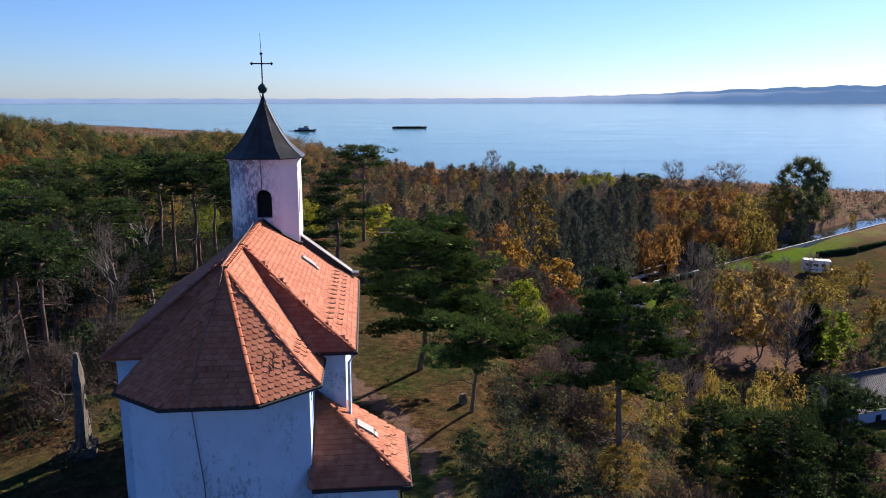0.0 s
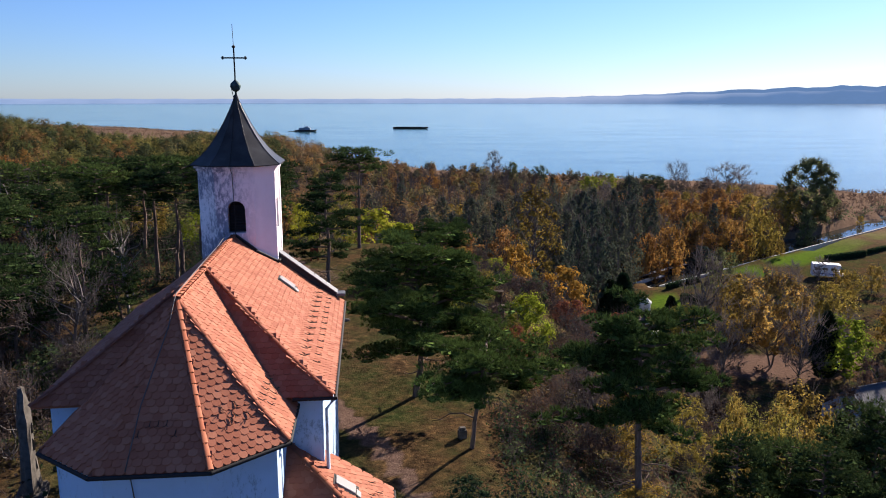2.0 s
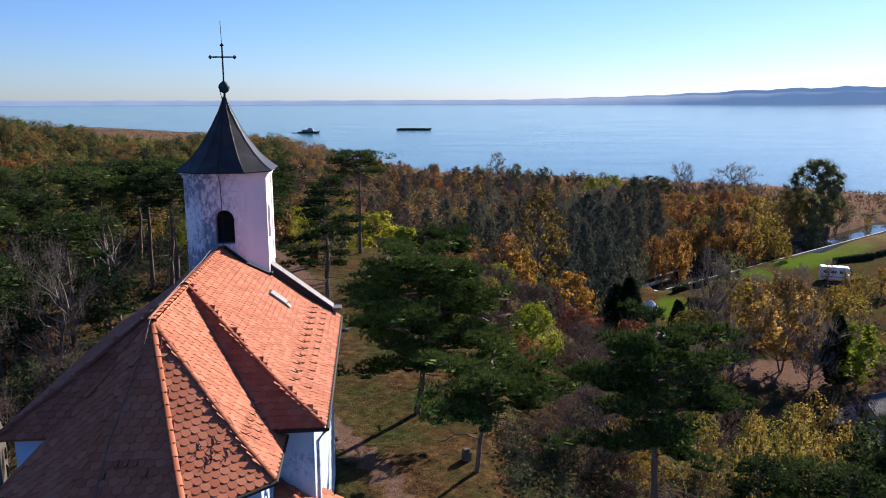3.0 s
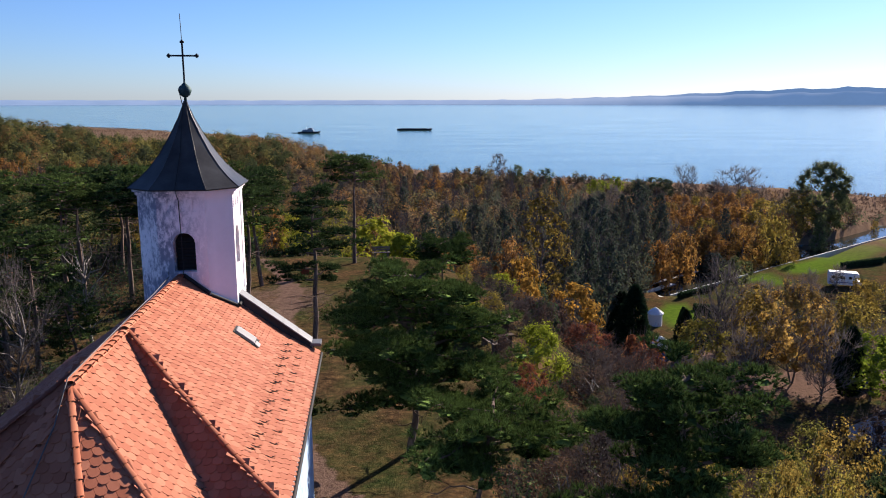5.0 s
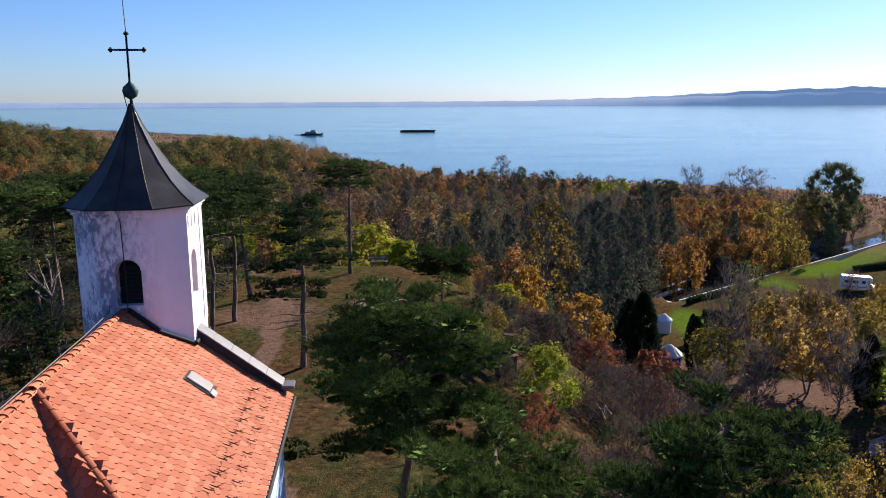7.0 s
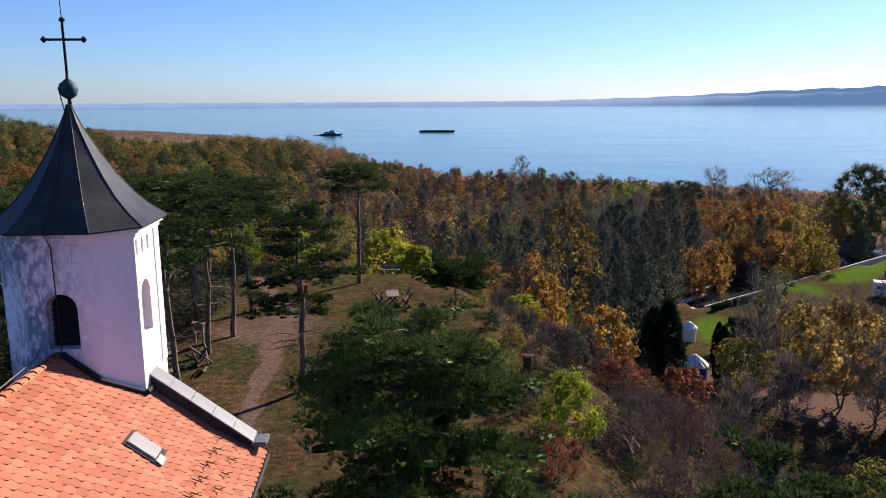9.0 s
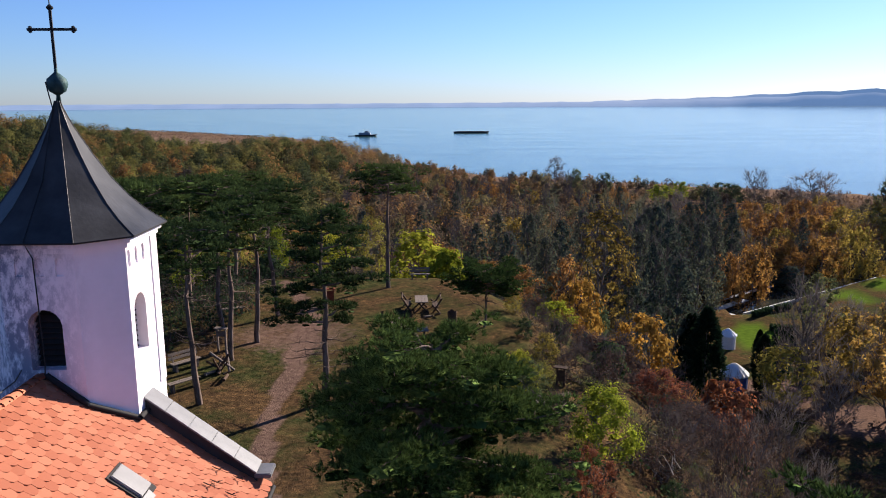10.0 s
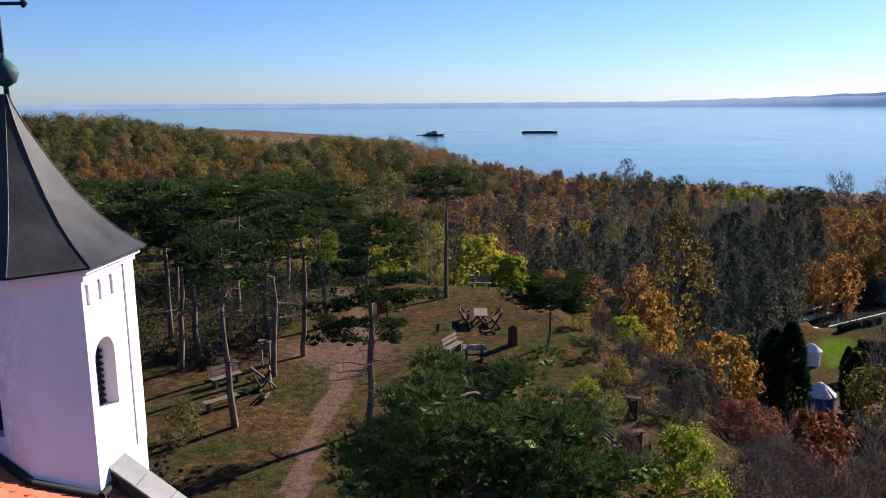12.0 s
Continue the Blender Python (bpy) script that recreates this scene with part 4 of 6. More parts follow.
def crown_form(form, s):
    """Half-width of a crown at a height s from 0 to 1, for a crown one metre wide."""
    if form == "cone":
        return (1.02 - s) ** 0.5 * eased(-0.15, 0.2, s)
    if form == "tall":
        return np.sin(math.pi * np.clip(0.12 + 0.84 * s, 0, 1)) ** 0.8
    if form == "bush":
        return np.sqrt(np.clip(1 - (0.98 * s) ** 2, 0, 1))
    return np.sin(math.pi * np.clip(0.20 + 0.74 * s, 0, 1)) ** 0.62


def leafy_shape(seed, tall, wide, clear, form, clumps, lump, leaf, per, twigs=0, twig=0.03, core=0.72, droop=0.0, stems=1, thin=0.0):
    """A broad-leaved tree: trunk and limbs that carry clumps of leaves, dense inside and loose at the rim, with bare twigs between them."""
    rng = np.random.default_rng(seed)
    k = np.arange(clumps)
    s = (k + rng.uniform(0, 1, clumps)) / clumps
    az = k * 2.39996 + rng.normal(size=clumps) * 0.3
    lean = 1 + 0.22 * np.sin(az + rng.uniform(0, 6)) + 0.12 * np.sin(2 * az + rng.uniform(0, 6))
    r = wide * crown_form(form, s) * lean * np.sqrt(rng.uniform(0.12, 1, clumps)) * (1 - 0.5 * lump)
    z = tall * (clear + (1 - clear) * (s * (1 - 0.6 * lump * wide / tall) + 0.3 * lump * wide / tall))
    mid = np.stack([np.cos(az) * r, np.sin(az) * r, z], -1)
    rad = lump * wide * rng.uniform(0.6, 1.25, clumps) * (0.75 + 0.25 * crown_form(form, s))
    foot_r = 0.012 * tall + 0.04
    wood = []
    for n in range(stems):
        foot = np.array([rng.normal(), rng.normal(), 0]) * 0.22 * (stems > 1) + (0, 0, -0.6)
        head = np.array([rng.normal() * 0.1 * wide * stems, rng.normal() * 0.1 * wide * stems, tall * (0.8 if form in ("cone", "tall") else 0.62)])
        trunk = bent(foot, head, 6, 0.03 * wide, rng)
        wood.append(tube(trunk, np.linspace(foot_r, foot_r * 0.25, 6) / math.sqrt(stems), 6))
        for q in range(n, clumps, stems * (1 if clumps < 34 else 2)):
            start = np.clip((mid[q][2] - 0.55 * r[q] - 0.1 * tall) / tall, clear * 0.6, 0.8) * tall
            base = np.array([np.interp(start, trunk[:, 2], trunk[:, i]) for i in range(3)])
            wood.append(tube(bent(base, mid[q], 4, 0.05 * wide, rng), np.array([0.42, 0.3, 0.2, 0.08]) * foot_r, 4))
    pick = np.repeat(k, per)
    way = unit(rng.normal(size=(len(pick), 3)) + (0, 0, 0.25))
    c = mid[pick] + way * rad[pick][:, None] * rng.uniform(0.10, 1.30, (len(pick), 1)) ** 0.7 * (1, 1, 0.85)
    c[:, 2] -= droop * rng.uniform(0, 1, len(pick)) * rad[pick] * 1.6
    keep = rng.uniform(size=len(pick)) >= thin
    heart = np.array([0, 0, tall * (0.35 + 0.3 * clear)])
    face = way[keep] * 0.5 + unit((c[keep] - heart) * (1, 1, wide / tall)) + (0, 0, 0.2)
    green = [flecks(c[keep], leaf, rng, face, 0.6)]
    if core:
        green.append(thirds(*cores(mid, rad * core * 0.45, rng, 0.85)))
    spray = None
    if twigs:
        q = rng.integers(0, clumps, twigs)
        out = unit(mid[q] - (0, 0, tall * clear * 0.8) + rng.normal(size=(twigs, 3)) * 0.3 * wide + (0, 0, 0.2 * tall))
        spray = blades(mid[q] + rng.normal(size=(twigs, 3)) * rad[q][:, None] * 0.4, out, 2.0 * lump * wide, twig, 3, rng, 0.33)
    return joined(wood), joined(green), spray


def column_shape(seed, tall=8.0, wide=1.5, count=1500):
    """A dense evergreen column that tapers to its top."""
    rng = np.random.default_rng(seed)
    wood = tube(bent((0, 0, -0.5), (0, 0, tall * 0.95), 6, 0.03, rng), np.linspace(0.14, 0.03, 6), 6)
    h = rng.uniform(0.02, 1, count) ** 0.85
    az = rng.uniform(0, math.tau, count)
    r = wide * np.sin(math.pi * np.clip(0.16 + 0.84 * h, 0, 1)) ** 0.8 * (0.86 + 0.14 * np.sin(3 * az + 9 * h)) * rng.uniform(0.72, 1.05, count)
    c = np.stack([np.cos(az) * r, np.sin(az) * r, h * tall], -1)
    d = unit(np.stack([np.cos(az), np.sin(az), np.full(count, 0.9)], -1))
    return wood, blades(c, d, 0.42, 0.17, 5, rng, 0.45)


TREES = {}


def tree_kind(key, name, label, category, leaf, shape, bark=None, tall=10.0, wide=3.0):
    """Keeps a kind of tree ready for planting, with the height and half-width it was drawn at."""
    wood, crown, *more = shape
    bark = bark or M_BARK
    meshes = []
    for part_name, data, mat in (("trunk", wood, bark), ("crown", crown, LEAVES[leaf]), ("twig_tangle", more[0] if more else None, LEAVES["grey_twig" if name == "bare_tree" else "twig"])):
        if data is not None and len(data[0]):
            mesh = bpy.data.meshes.new(part_name)
            fill(mesh, *data)
            mesh.materials.append(mat)
            mesh.polygons.foreach_set("use_smooth", [True] * len(mesh.polygons))
            meshes.append((part_name, mesh))
    TREES[key] = (name, label, category, meshes, tall, wide)


def plant(key, x, y, size=1.0, turn=0.0, tall=1.0, z=None, group="", label=""):
    name, text, category, meshes, _, _ = TREES[key]
    z = ground_at(x, y) if z is None else z
    ob = thing(name, label or text, category, group=group)
    ob.matrix_world = pose(x, y, z - 0.02, 0, 0, turn) @ Matrix.Diagonal((size, size, size * tall, 1))
    for part_name, mesh in meshes:
        child = new(part_name, mesh)
        child.parent = ob
        if part_name == "twig_tangle":
            child["kind"] = "stuff"
    return ob


def plant_sized(key, x, y, wide, high, turn=0.0, group="", label=""):
    """Plants a tree of a given half-width and height."""
    _, _, _, _, tall0, wide0 = TREES[key]
    size = wide / wide0
    return plant(key, x, y, size, turn, high / (tall0 * size), group=group, label=label)


PINE = "black pine with a bare trunk and flat dark-green crown"
for k, (tall, clear, wide, tufts, dome) in enumerate(((10.0, 0.74, 2.8, 1300, 0.3), (10.5, 0.78, 3.0, 1350, 0.2), (9.0, 0.68, 2.6, 1250, 0.45), (11.0, 0.76, 2.9, 1300, 0.3))):
    tree_kind(f"pine{k}", "pine_tree", PINE, "tree", "pine", pine_shape(40 + k, tall, clear, wide, tufts, 12, needles=6, needle=0.26, thick=0.06, bulk=1.08, dome=dome), M_PINE_BARK)
tree_kind("pine_back", "pine_tree", "dark black pine behind the grove", "tree", "pine", pine_shape(55, 9.0, 0.28, 2.8, 1300, 6, needles=6, needle=0.30, thick=0.08, bulk=1.15, limbs=26, dome=0.5), M_PINE_BARK)
tree_kind("pine_big", "pine_tree", "tall black pine with spreading layered dark-green branches", "tree", "pine", pine_shape(51, 11.0, 0.36, 2.8, 3800, 18, needles=6, thick=0.05, bulk=0.85, limbs=24, dome=0.55), M_PINE_BARK)
tree_kind("pine_dome", "pine_tree", "tall black pine with a dense domed crown on a bare trunk", "tree", "pine_sunlit", pine_shape(57, 9.4, 0.50, 3.3, 5200, 14, 0.15, needles=13, needle=0.23, thick=0.034, bulk=0.95, limbs=26, dome=0.45, fan=0.45), M_PINE_BARK)
tree_kind("pine_low", "pine_tree", "broad black pine with dense bright-tipped needles", "tree", "pine_sunlit", pine_shape(52, 8.0, 0.30, 3.9, 12500, 5, needles=14, needle=0.20, thick=0.025, bulk=1.12, limbs=48, dome=0.5, fan=0.45), M_PINE_BARK)
tree_kind("pine_mid", "pine_tree", "low umbrella-shaped black pine on the grassy slope", "tree", "pine_sunlit", pine_shape(53, 4.5, 0.52, 2.8, 3200, 4, 0.6, needles=16, needle=0.22, thick=0.024, bulk=1.0, limbs=22, dome=0.15), M_PINE_BARK)
tree_kind("pine_side", "pine_tree", "dark black pine on the steep slope below the chapel", "tree", "pine", pine_shape(54, 10.0, 0.36, 2.8, 2800, 5, 0.2, needles=14, needle=0.24, thick=0.030, bulk=1.15, limbs=32, dome=0.6), M_PINE_BARK, 10.0, 2.8)
KINDS = {
    # key: name, label, leaf, tall, wide, clear, form, clumps, lump, per, twigs, core, droop, stems, thin
    "lime": ("broadleaf_tree", "tree with bright yellow-green autumn leaves", "lime", 7.0, 2.8, 0.12, "round", 52, 0.26, 44, 0, 0.72, 0.0, 1, 0.0),
    "lime_bush": ("shrub", "rounded bush with bright yellow-green leaves", "lime", 3.4, 1.9, 0.02, "bush", 46, 0.27, 60, 0, 0.72, 0.0, 3, 0.0),
    "oak_gold": ("oak_tree", "golden-orange oak with a dark forked trunk", "oak", 6.5, 2.7, 0.26, "round", 46, 0.24, 56, 60, 0.60, 0.0, 1, 0.0),
    "gold": ("broadleaf_tree", "golden-leaved autumn tree among bare shrubs", "gold", 8.0, 3.0, 0.14, "round", 46, 0.25, 56, 110, 0.6, 0.0, 2, 0.1),
    "orange": ("broadleaf_tree", "orange-leaved autumn tree with dark limbs", "orange", 7.5, 3.0, 0.14, "round", 46, 0.26, 46, 90, 0.66, 0.0, 1, 0.1),
    "red": ("broadleaf_tree", "red-brown oak bush with dense dry leaves", "red", 5.0, 2.2, 0.05, "round", 44, 0.26, 56, 120, 0.62, 0.0, 3, 0.1),
    "rust": ("broadleaf_tree", "rust-brown autumn tree with thinning leaves", "rust", 7.0, 2.8, 0.12, "round", 40, 0.26, 36, 220, 0.50, 0.0, 2, 0.3),
    "brown": ("shrub", "bare purple-brown shrub with a few rusty leaves", "rust", 3.4, 2.0, 0.02, "bush", 34, 0.27, 34, 260, 0.0, 0.0, 5, 0.35),
    "olive": ("broadleaf_tree", "olive-green tree beginning to turn", "olive", 8.0, 3.0, 0.10, "round", 52, 0.25, 42, 40, 0.72, 0.0, 1, 0.0),
    "olive_gold": ("broadleaf_tree", "olive tree with yellowing leaves", "olive_gold", 8.0, 2.8, 0.08, "round", 50, 0.25, 46, 90, 0.60, 0.0, 2, 0.1),
    "bush_green": ("shrub", "dense dark-green evergreen shrub", "green", 2.6, 1.7, 0.0, "bush", 30, 0.30, 40, 0, 0.72, 0.0, 3, 0.0),
    "bush_olive": ("shrub", "olive shrub with some yellow leaves", "olive_gold", 3.0, 1.9, 0.0, "bush", 28, 0.30, 44, 90, 0.6, 0.0, 3, 0.1),
    "bare": ("bare_tree", "leafless grey tree with fine twigs", "twig", 9.0, 3.3, 0.18, "round", 44, 0.24, 5, 520, 0.0, 0.0, 2, 0.2),
    "bare_gold": ("bare_tree", "tall half-bare tree with copper-gold leaves", "copper", 13.0, 5.0, 0.18, "round", 70, 0.18, 34, 620, 0.0, 0.0, 2, 0.1),
    "alder": ("alder_tree", "tall dark alder with a feathery upright crown", "alder", 16.0, 3.6, 0.10, "cone", 64, 0.26, 22, 120, 0.45, 0.3, 1, 0.0),
    "poplar_gold": ("poplar_tree", "tall slender poplar with sparse golden leaves", "gold", 18.0, 3.8, 0.14, "tall", 80, 0.20, 28, 500, 0.0, 0.0, 2, 0.2),
    "poplar_dark": ("poplar_tree", "broad tall dark poplar thinning in autumn", "olive", 18.0, 8.0, 0.05, "round", 130, 0.17, 40, 500, 0.9, 0.0, 3, 0.0),
    "poplar_bare": ("bare_tree", "tall bare poplar on the lake shore", "twig", 13.0, 3.2, 0.1, "tall", 50, 0.2, 6, 420, 0.0, 0.0, 3, 0.0),
    "willow": ("willow_tree", "bushy orange-brown willow beside the canal", "amber", 9.5, 5.5, 0.04, "round", 60, 0.23, 26, 120, 0.70, 0.4, 2, 0.0),
    "willow_gold": ("willow_tree", "golden weeping willow with drooping branches", "willow", 9.0, 4.5, 0.05, "round", 50, 0.23, 28, 100, 0.66, 0.9, 2, 0.0),
}
for k, (key, (name, label, leaf, tall, wide, clear, form, clumps, lump, per, twigs, core, droop, stems, thin)) in enumerate(KINDS.items()):
    far_only = key in ("alder", "poplar_gold", "poplar_dark", "poplar_bare", "willow", "willow_gold", "bare_gold")
    if not far_only:
        tree_kind(key, name, label, "shrub" if name == "shrub" else "tree", leaf, leafy_shape(100 + k, tall, wide, clear, form, clumps, lump, 0.046 * wide + 0.02, int(per * 2.2), twigs, 0.018, core, droop, stems, thin), None, tall, wide)
    tree_kind(key if far_only else key + "_far", name, label, "shrub" if name == "shrub" else "tree", leaf, leafy_shape(150 + k, tall, wide, clear, form, clumps if far_only else int(clumps * 0.75), lump * (1.0 if far_only else 1.12), 0.30 if not far_only else 0.036 * wide + 0.20, int(per * 2.1) if far_only else int(per * 1.3), twigs if far_only else twigs // 2, 0.055, core, droop, stems, thin), None, tall, wide)
tree_kind("cypress", "cypress_tree", "dense dark evergreen column", "tree", "cypress", column_shape(74), None, 8.0, 1.5)
tree_kind("snag", "dead_tree", "dead grey tree with bare forked branches", "tree", "dead", leafy_shape(75, 7.0, 2.4, 0.3, "round", 26, 0.3, 0.08, 2, 60, 0.016, 0.0, 0.0, 1, 0.5), M_DEADWOOD, 7.0, 2.4)

# ---- planting: the hilltop ----
for key, x, y, size, turn in (
    ("pine1", -20.0, 59.3, 0.94, 20), ("pine0", -19.9, 57.0, 0.92, 130), ("pine2", -14.6, 57.0, 0.98, 50), ("pine3", -14.2, 60.2, 0.84, 220),
    ("pine1", -17.4, 63.0, 0.90, 300), ("pine0", -22.8, 61.5, 0.98, 75), ("pine3", -24.6, 56.0, 0.86, 10), ("pine2", -26.5, 62.0, 1.05, 190),
    ("pine1", -21.0, 67.0, 0.88, 250), ("pine0", -14.6, 66.0, 0.92, 340), ("pine_big", -8.2, 51.6, 0.86, 110), ("pine0", -8.5, 74.3, 0.96, 60),
    ("rust", -29.0, 52.0, 0.9, 260), ("pine1", -31.5, 58.5, 0.92, 150), ("bare", -33.0, 48.0, 0.8, 80), ("pine2", -28.0, 46.0, 1.02, 30),
    ("pine1", -24.5, 43.0, 0.84, 200), ("pine3", -38.0, 54.0, 0.8, 310), ("orange", -41.0, 46.0, 0.7, 10), ("pine2", -36.0, 41.0, 1.0, 170),
    ("bare", -30.0, 38.0, 0.8, 95), ("pine0", -45.0, 58.0, 0.98, 240), ("pine2", -22.0, 37.0, 0.9, 280), ("pine3", -47.0, 40.0, 0.85, 130),
    ("olive", -52.0, 50.0, 0.7, 20), ("pine0", -19.0, 33.5, 0.82, 60), ("bare", -26.0, 29.0, 0.8, 150), ("pine1", -33.0, 33.0, 0.82, 240), ("rust", -40.0, 34.0, 0.9, 20), ("pine3", -25.5, 50.5, 0.8, 75), ("bare", -32.0, 44.0, 0.85, 310), ("pine1", -37.0, 60.0, 0.88, 45), ("snag", -44.0, 50.0, 1.2, 180), ("pine2", -21.5, 46.5, 0.88, 15), ("bare", -20.0, 41.0, 0.75, 190), ("pine2", -27.0, 70.0, 0.96, 90), ("orange", -34.0, 66.0, 0.8, 200), ("pine0", -20.5, 74.0, 0.9, 140),
    ("pine0", -13.9, 50.7, 0.88, 30), ("bare", -19.5, 24.0, 0.7, 50), ("bare", -23.0, 27.5, 0.8, 150), ("brown", -17.8, 31.5, 1.0, 0), ("bush_green", -18.6, 36.5, 1.1, 90), ("bare", -21.0, 30.5, 0.7, 10), ("bare", -27.0, 25.0, 0.7, 80), ("brown", -16.5, 41.0, 0.8, 80),
    ("snag", -20.5, 50.0, 1.0, 60), ("snag", -25.0, 33.5, 0.85, 90), ("snag", -30.0, 43.0, 1.25, 200), ("snag", -27.5, 52.0, 1.3, 20), ("pine_back", -24.0, 31.0, 0.7, 20), ("pine_back", -29.0, 35.5, 0.8, 80), ("pine_back", -22.5, 41.0, 0.7, 140), ("pine_back", -34.0, 38.0, 0.85, 200), ("pine_back", -27.0, 39.0, 0.75, 260), ("pine_back", -18.5, 44.5, 0.6, 310), ("pine_back", -31.0, 28.0, 0.8, 30), ("pine_back", -37.0, 46.0, 0.9, 90), ("pine_back", -24.0, 48.0, 0.8, 170), ("orange", -44.0, 55.0, 0.8, 30), ("orange", -50.0, 66.0, 0.9, 130), ("rust", -46.0, 72.0, 1.0, 10), ("bush_olive", -15.5, 49.2, 0.6, 10),
    ("bush_olive", 2.6, 58.5, 0.55, 10), ("brown", 3.6, 60.2, 0.7, 80), ("bush_green", 1.6, 62.5, 0.5, 120), ("brown", 2.4, 66.5, 0.6, 40), ("bush_olive", 1.0, 68.5, 0.5, 200), ("brown", 4.2, 56.5, 0.6, 30), ("bush_olive", 2.2, 54.2, 0.45, 30), ("bush_green", 3.6, 63.5, 0.6, 75), ("pine_back", -24.0, 79.0, 0.8, 20), ("pine_back", -19.0, 83.0, 0.75, 120), ("pine_back", -29.0, 76.0, 0.85, 200), ("pine_back", -14.5, 88.0, 0.7, 300), ("pine_back", -33.0, 82.0, 0.9, 60), ("pine_back", -26.0, 90.0, 0.9, 150), ("pine_back", -38.0, 72.0, 0.9, 250), ("pine_back", -30.5, 68.5, 0.8, 10), ("pine_back", -42.0, 64.0, 0.9, 100), ("pine_back", -35.0, 50.0, 0.9, 310), ("pine_back", -42.0, 42.0, 0.95, 40), ("gold", -30.0, 80.0, 0.8, 170), ("olive_gold", -24.0, 84.0, 0.8, 75), ("lime", -19.0, 80.0, 0.6, 310), ("lime", -15.5, 82.0, 0.6, 130), ("olive_gold", -11.5, 84.0, 0.7, 30), ("lime", -23.0, 72.0, 0.55, 30),
):
    plant(key, x, y, size, turn, group="hilltop pines" if "pine" in key else "")
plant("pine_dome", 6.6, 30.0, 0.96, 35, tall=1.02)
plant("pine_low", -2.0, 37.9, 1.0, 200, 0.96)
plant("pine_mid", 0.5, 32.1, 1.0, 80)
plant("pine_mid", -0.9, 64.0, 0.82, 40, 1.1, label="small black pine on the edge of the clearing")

# trees as (kind, x, y, half-width, height)
SLOPE_TREES = (
    ("oak_gold", 11.0, 73, 2.6, 6.3), ("lime_bush", 4.5, 48.6, 1.7, 3.2), ("red", 15.0, 68, 2.1, 5.8), ("red", 9.4, 62, 2.0, 2.4), ("brown", 6.2, 66, 1.8, 1.6),
    ("brown", 7.7, 52, 1.6, 2.6), ("brown", 10.5, 50, 1.3, 5.0), ("brown", 2.6, 50, 0.9, 1.6), ("brown", 9.2, 67, 1.7, 1.7), ("brown", 10.3, 56, 1.5, 2.8),
    ("brown", 10.6, 60, 2.7, 1.6), ("brown", 7.2, 50, 2.2, 1.6), ("brown", 8.2, 44, 1.8, 3.6), ("brown", 4.4, 40, 1.4, 2.2), ("brown", 5.6, 36, 1.6, 4.0),
    ("red", 3.5, 44, 1.0, 2.4), ("brown", 15.9, 62, 2.0, 4.9), ("gold", 22.5, 50, 2.8, 11), ("olive_gold", 16.9, 46, 2.1, 7.0), ("gold", 7.9, 37, 1.7, 4.3),
    ("gold", 6.7, 30, 1.4, 2.3), ("brown", 6.2, 42, 2.7, 1.6), ("brown", 6.3, 35, 1.9, 1.6), ("brown", 3.8, 36, 1.6, 1.6), ("bush_green", 2.9, 26, 1.6, 1.8),
    ("bush_green", 0.2, 27, 1.2, 1.6), ("olive_gold", 16.7, 40, 1.4, 9), ("gold", 12.7, 36, 1.0, 8.0), ("olive", 26.8, 52, 2.8, 12), ("olive", 1.3, 52, 1.4, 2.1),
    ("lime_bush", 1.1, 53, 1.2, 2.2),
)
WOODS_TREES = (
    ("orange", -1.0, 82, 1.9, 3.3), ("orange", 1.8, 86, 2.3, 4.3), ("orange", 6.5, 92, 2.5, 8.6), ("oak_gold", 7.6, 86, 2.3, 7.6), ("lime", 4.0, 76, 2.0, 2.4),
    ("lime_bush", -5.8, 97, 2.3, 4.4), ("lime", -9.5, 104, 4.2, 8.2), ("lime", -16.3, 92, 1.8, 5.0), ("poplar_gold", 11.5, 104, 4.4, 19), ("orange", -23.9, 110, 3.4, 11.2),
    ("olive", -4.5, 130, 4.0, 12), ("rust", -19.8, 150, 4.3, 11), ("orange", -14.1, 160, 5.1, 12), ("orange", -9.7, 150, 4.3, 12), ("gold", 2.5, 190, 4.3, 11),
    ("alder", -0.6, 140, 3.5, 19), ("alder", 4.2, 135, 3.7, 19), ("alder", 8.2, 122, 3.3, 18.1), ("alder", 19.5, 126, 3.7, 19), ("alder", 27.0, 142, 3.8, 19),
    ("alder", 30.9, 138, 3.7, 19), ("alder", 15.2, 106, 3.4, 14.5), ("alder", 22.5, 114, 3.8, 17.7), ("alder", 36.3, 150, 3.8, 17.4),
    ("alder", 13.9, 150, 3.7, 19), ("alder", 5.5, 112, 3.3, 13.1), ("alder", 20.1, 118, 3.5, 18.5), ("alder", -3.6, 128, 3.6, 16.2), ("alder", 1.0, 118, 3.2, 13.3),
    ("alder", 20.2, 150, 3.7, 18.0),
)
HILL_TREES = (
    ("orange", -160.3, 255, 4.9, 10.7), ("orange", -162.7, 270, 4.8, 10.3), ("orange", -158.5, 280, 5.4, 10.1), ("orange", -151.6, 275, 4.0, 10.4), ("orange", -149.1, 255, 4.9, 10.4),
    ("rust", -150.7, 245, 4.0, 10.8), ("rust", -139.8, 260, 4.6, 10.4), ("rust", -139.2, 270, 3.9, 10.2), ("orange", -138.8, 290, 4.2, 10.9), ("orange", -134.6, 300, 4.8, 10.1),
    ("orange", -128.6, 310, 4.5, 10.8), ("orange", -178.0, 280, 3.3, 10.0), ("orange", -158.6, 295, 3.3, 10.3), ("rust", -113.3, 285, 4.5, 10.9), ("orange", -110.6, 300, 4.3, 10.8),
)
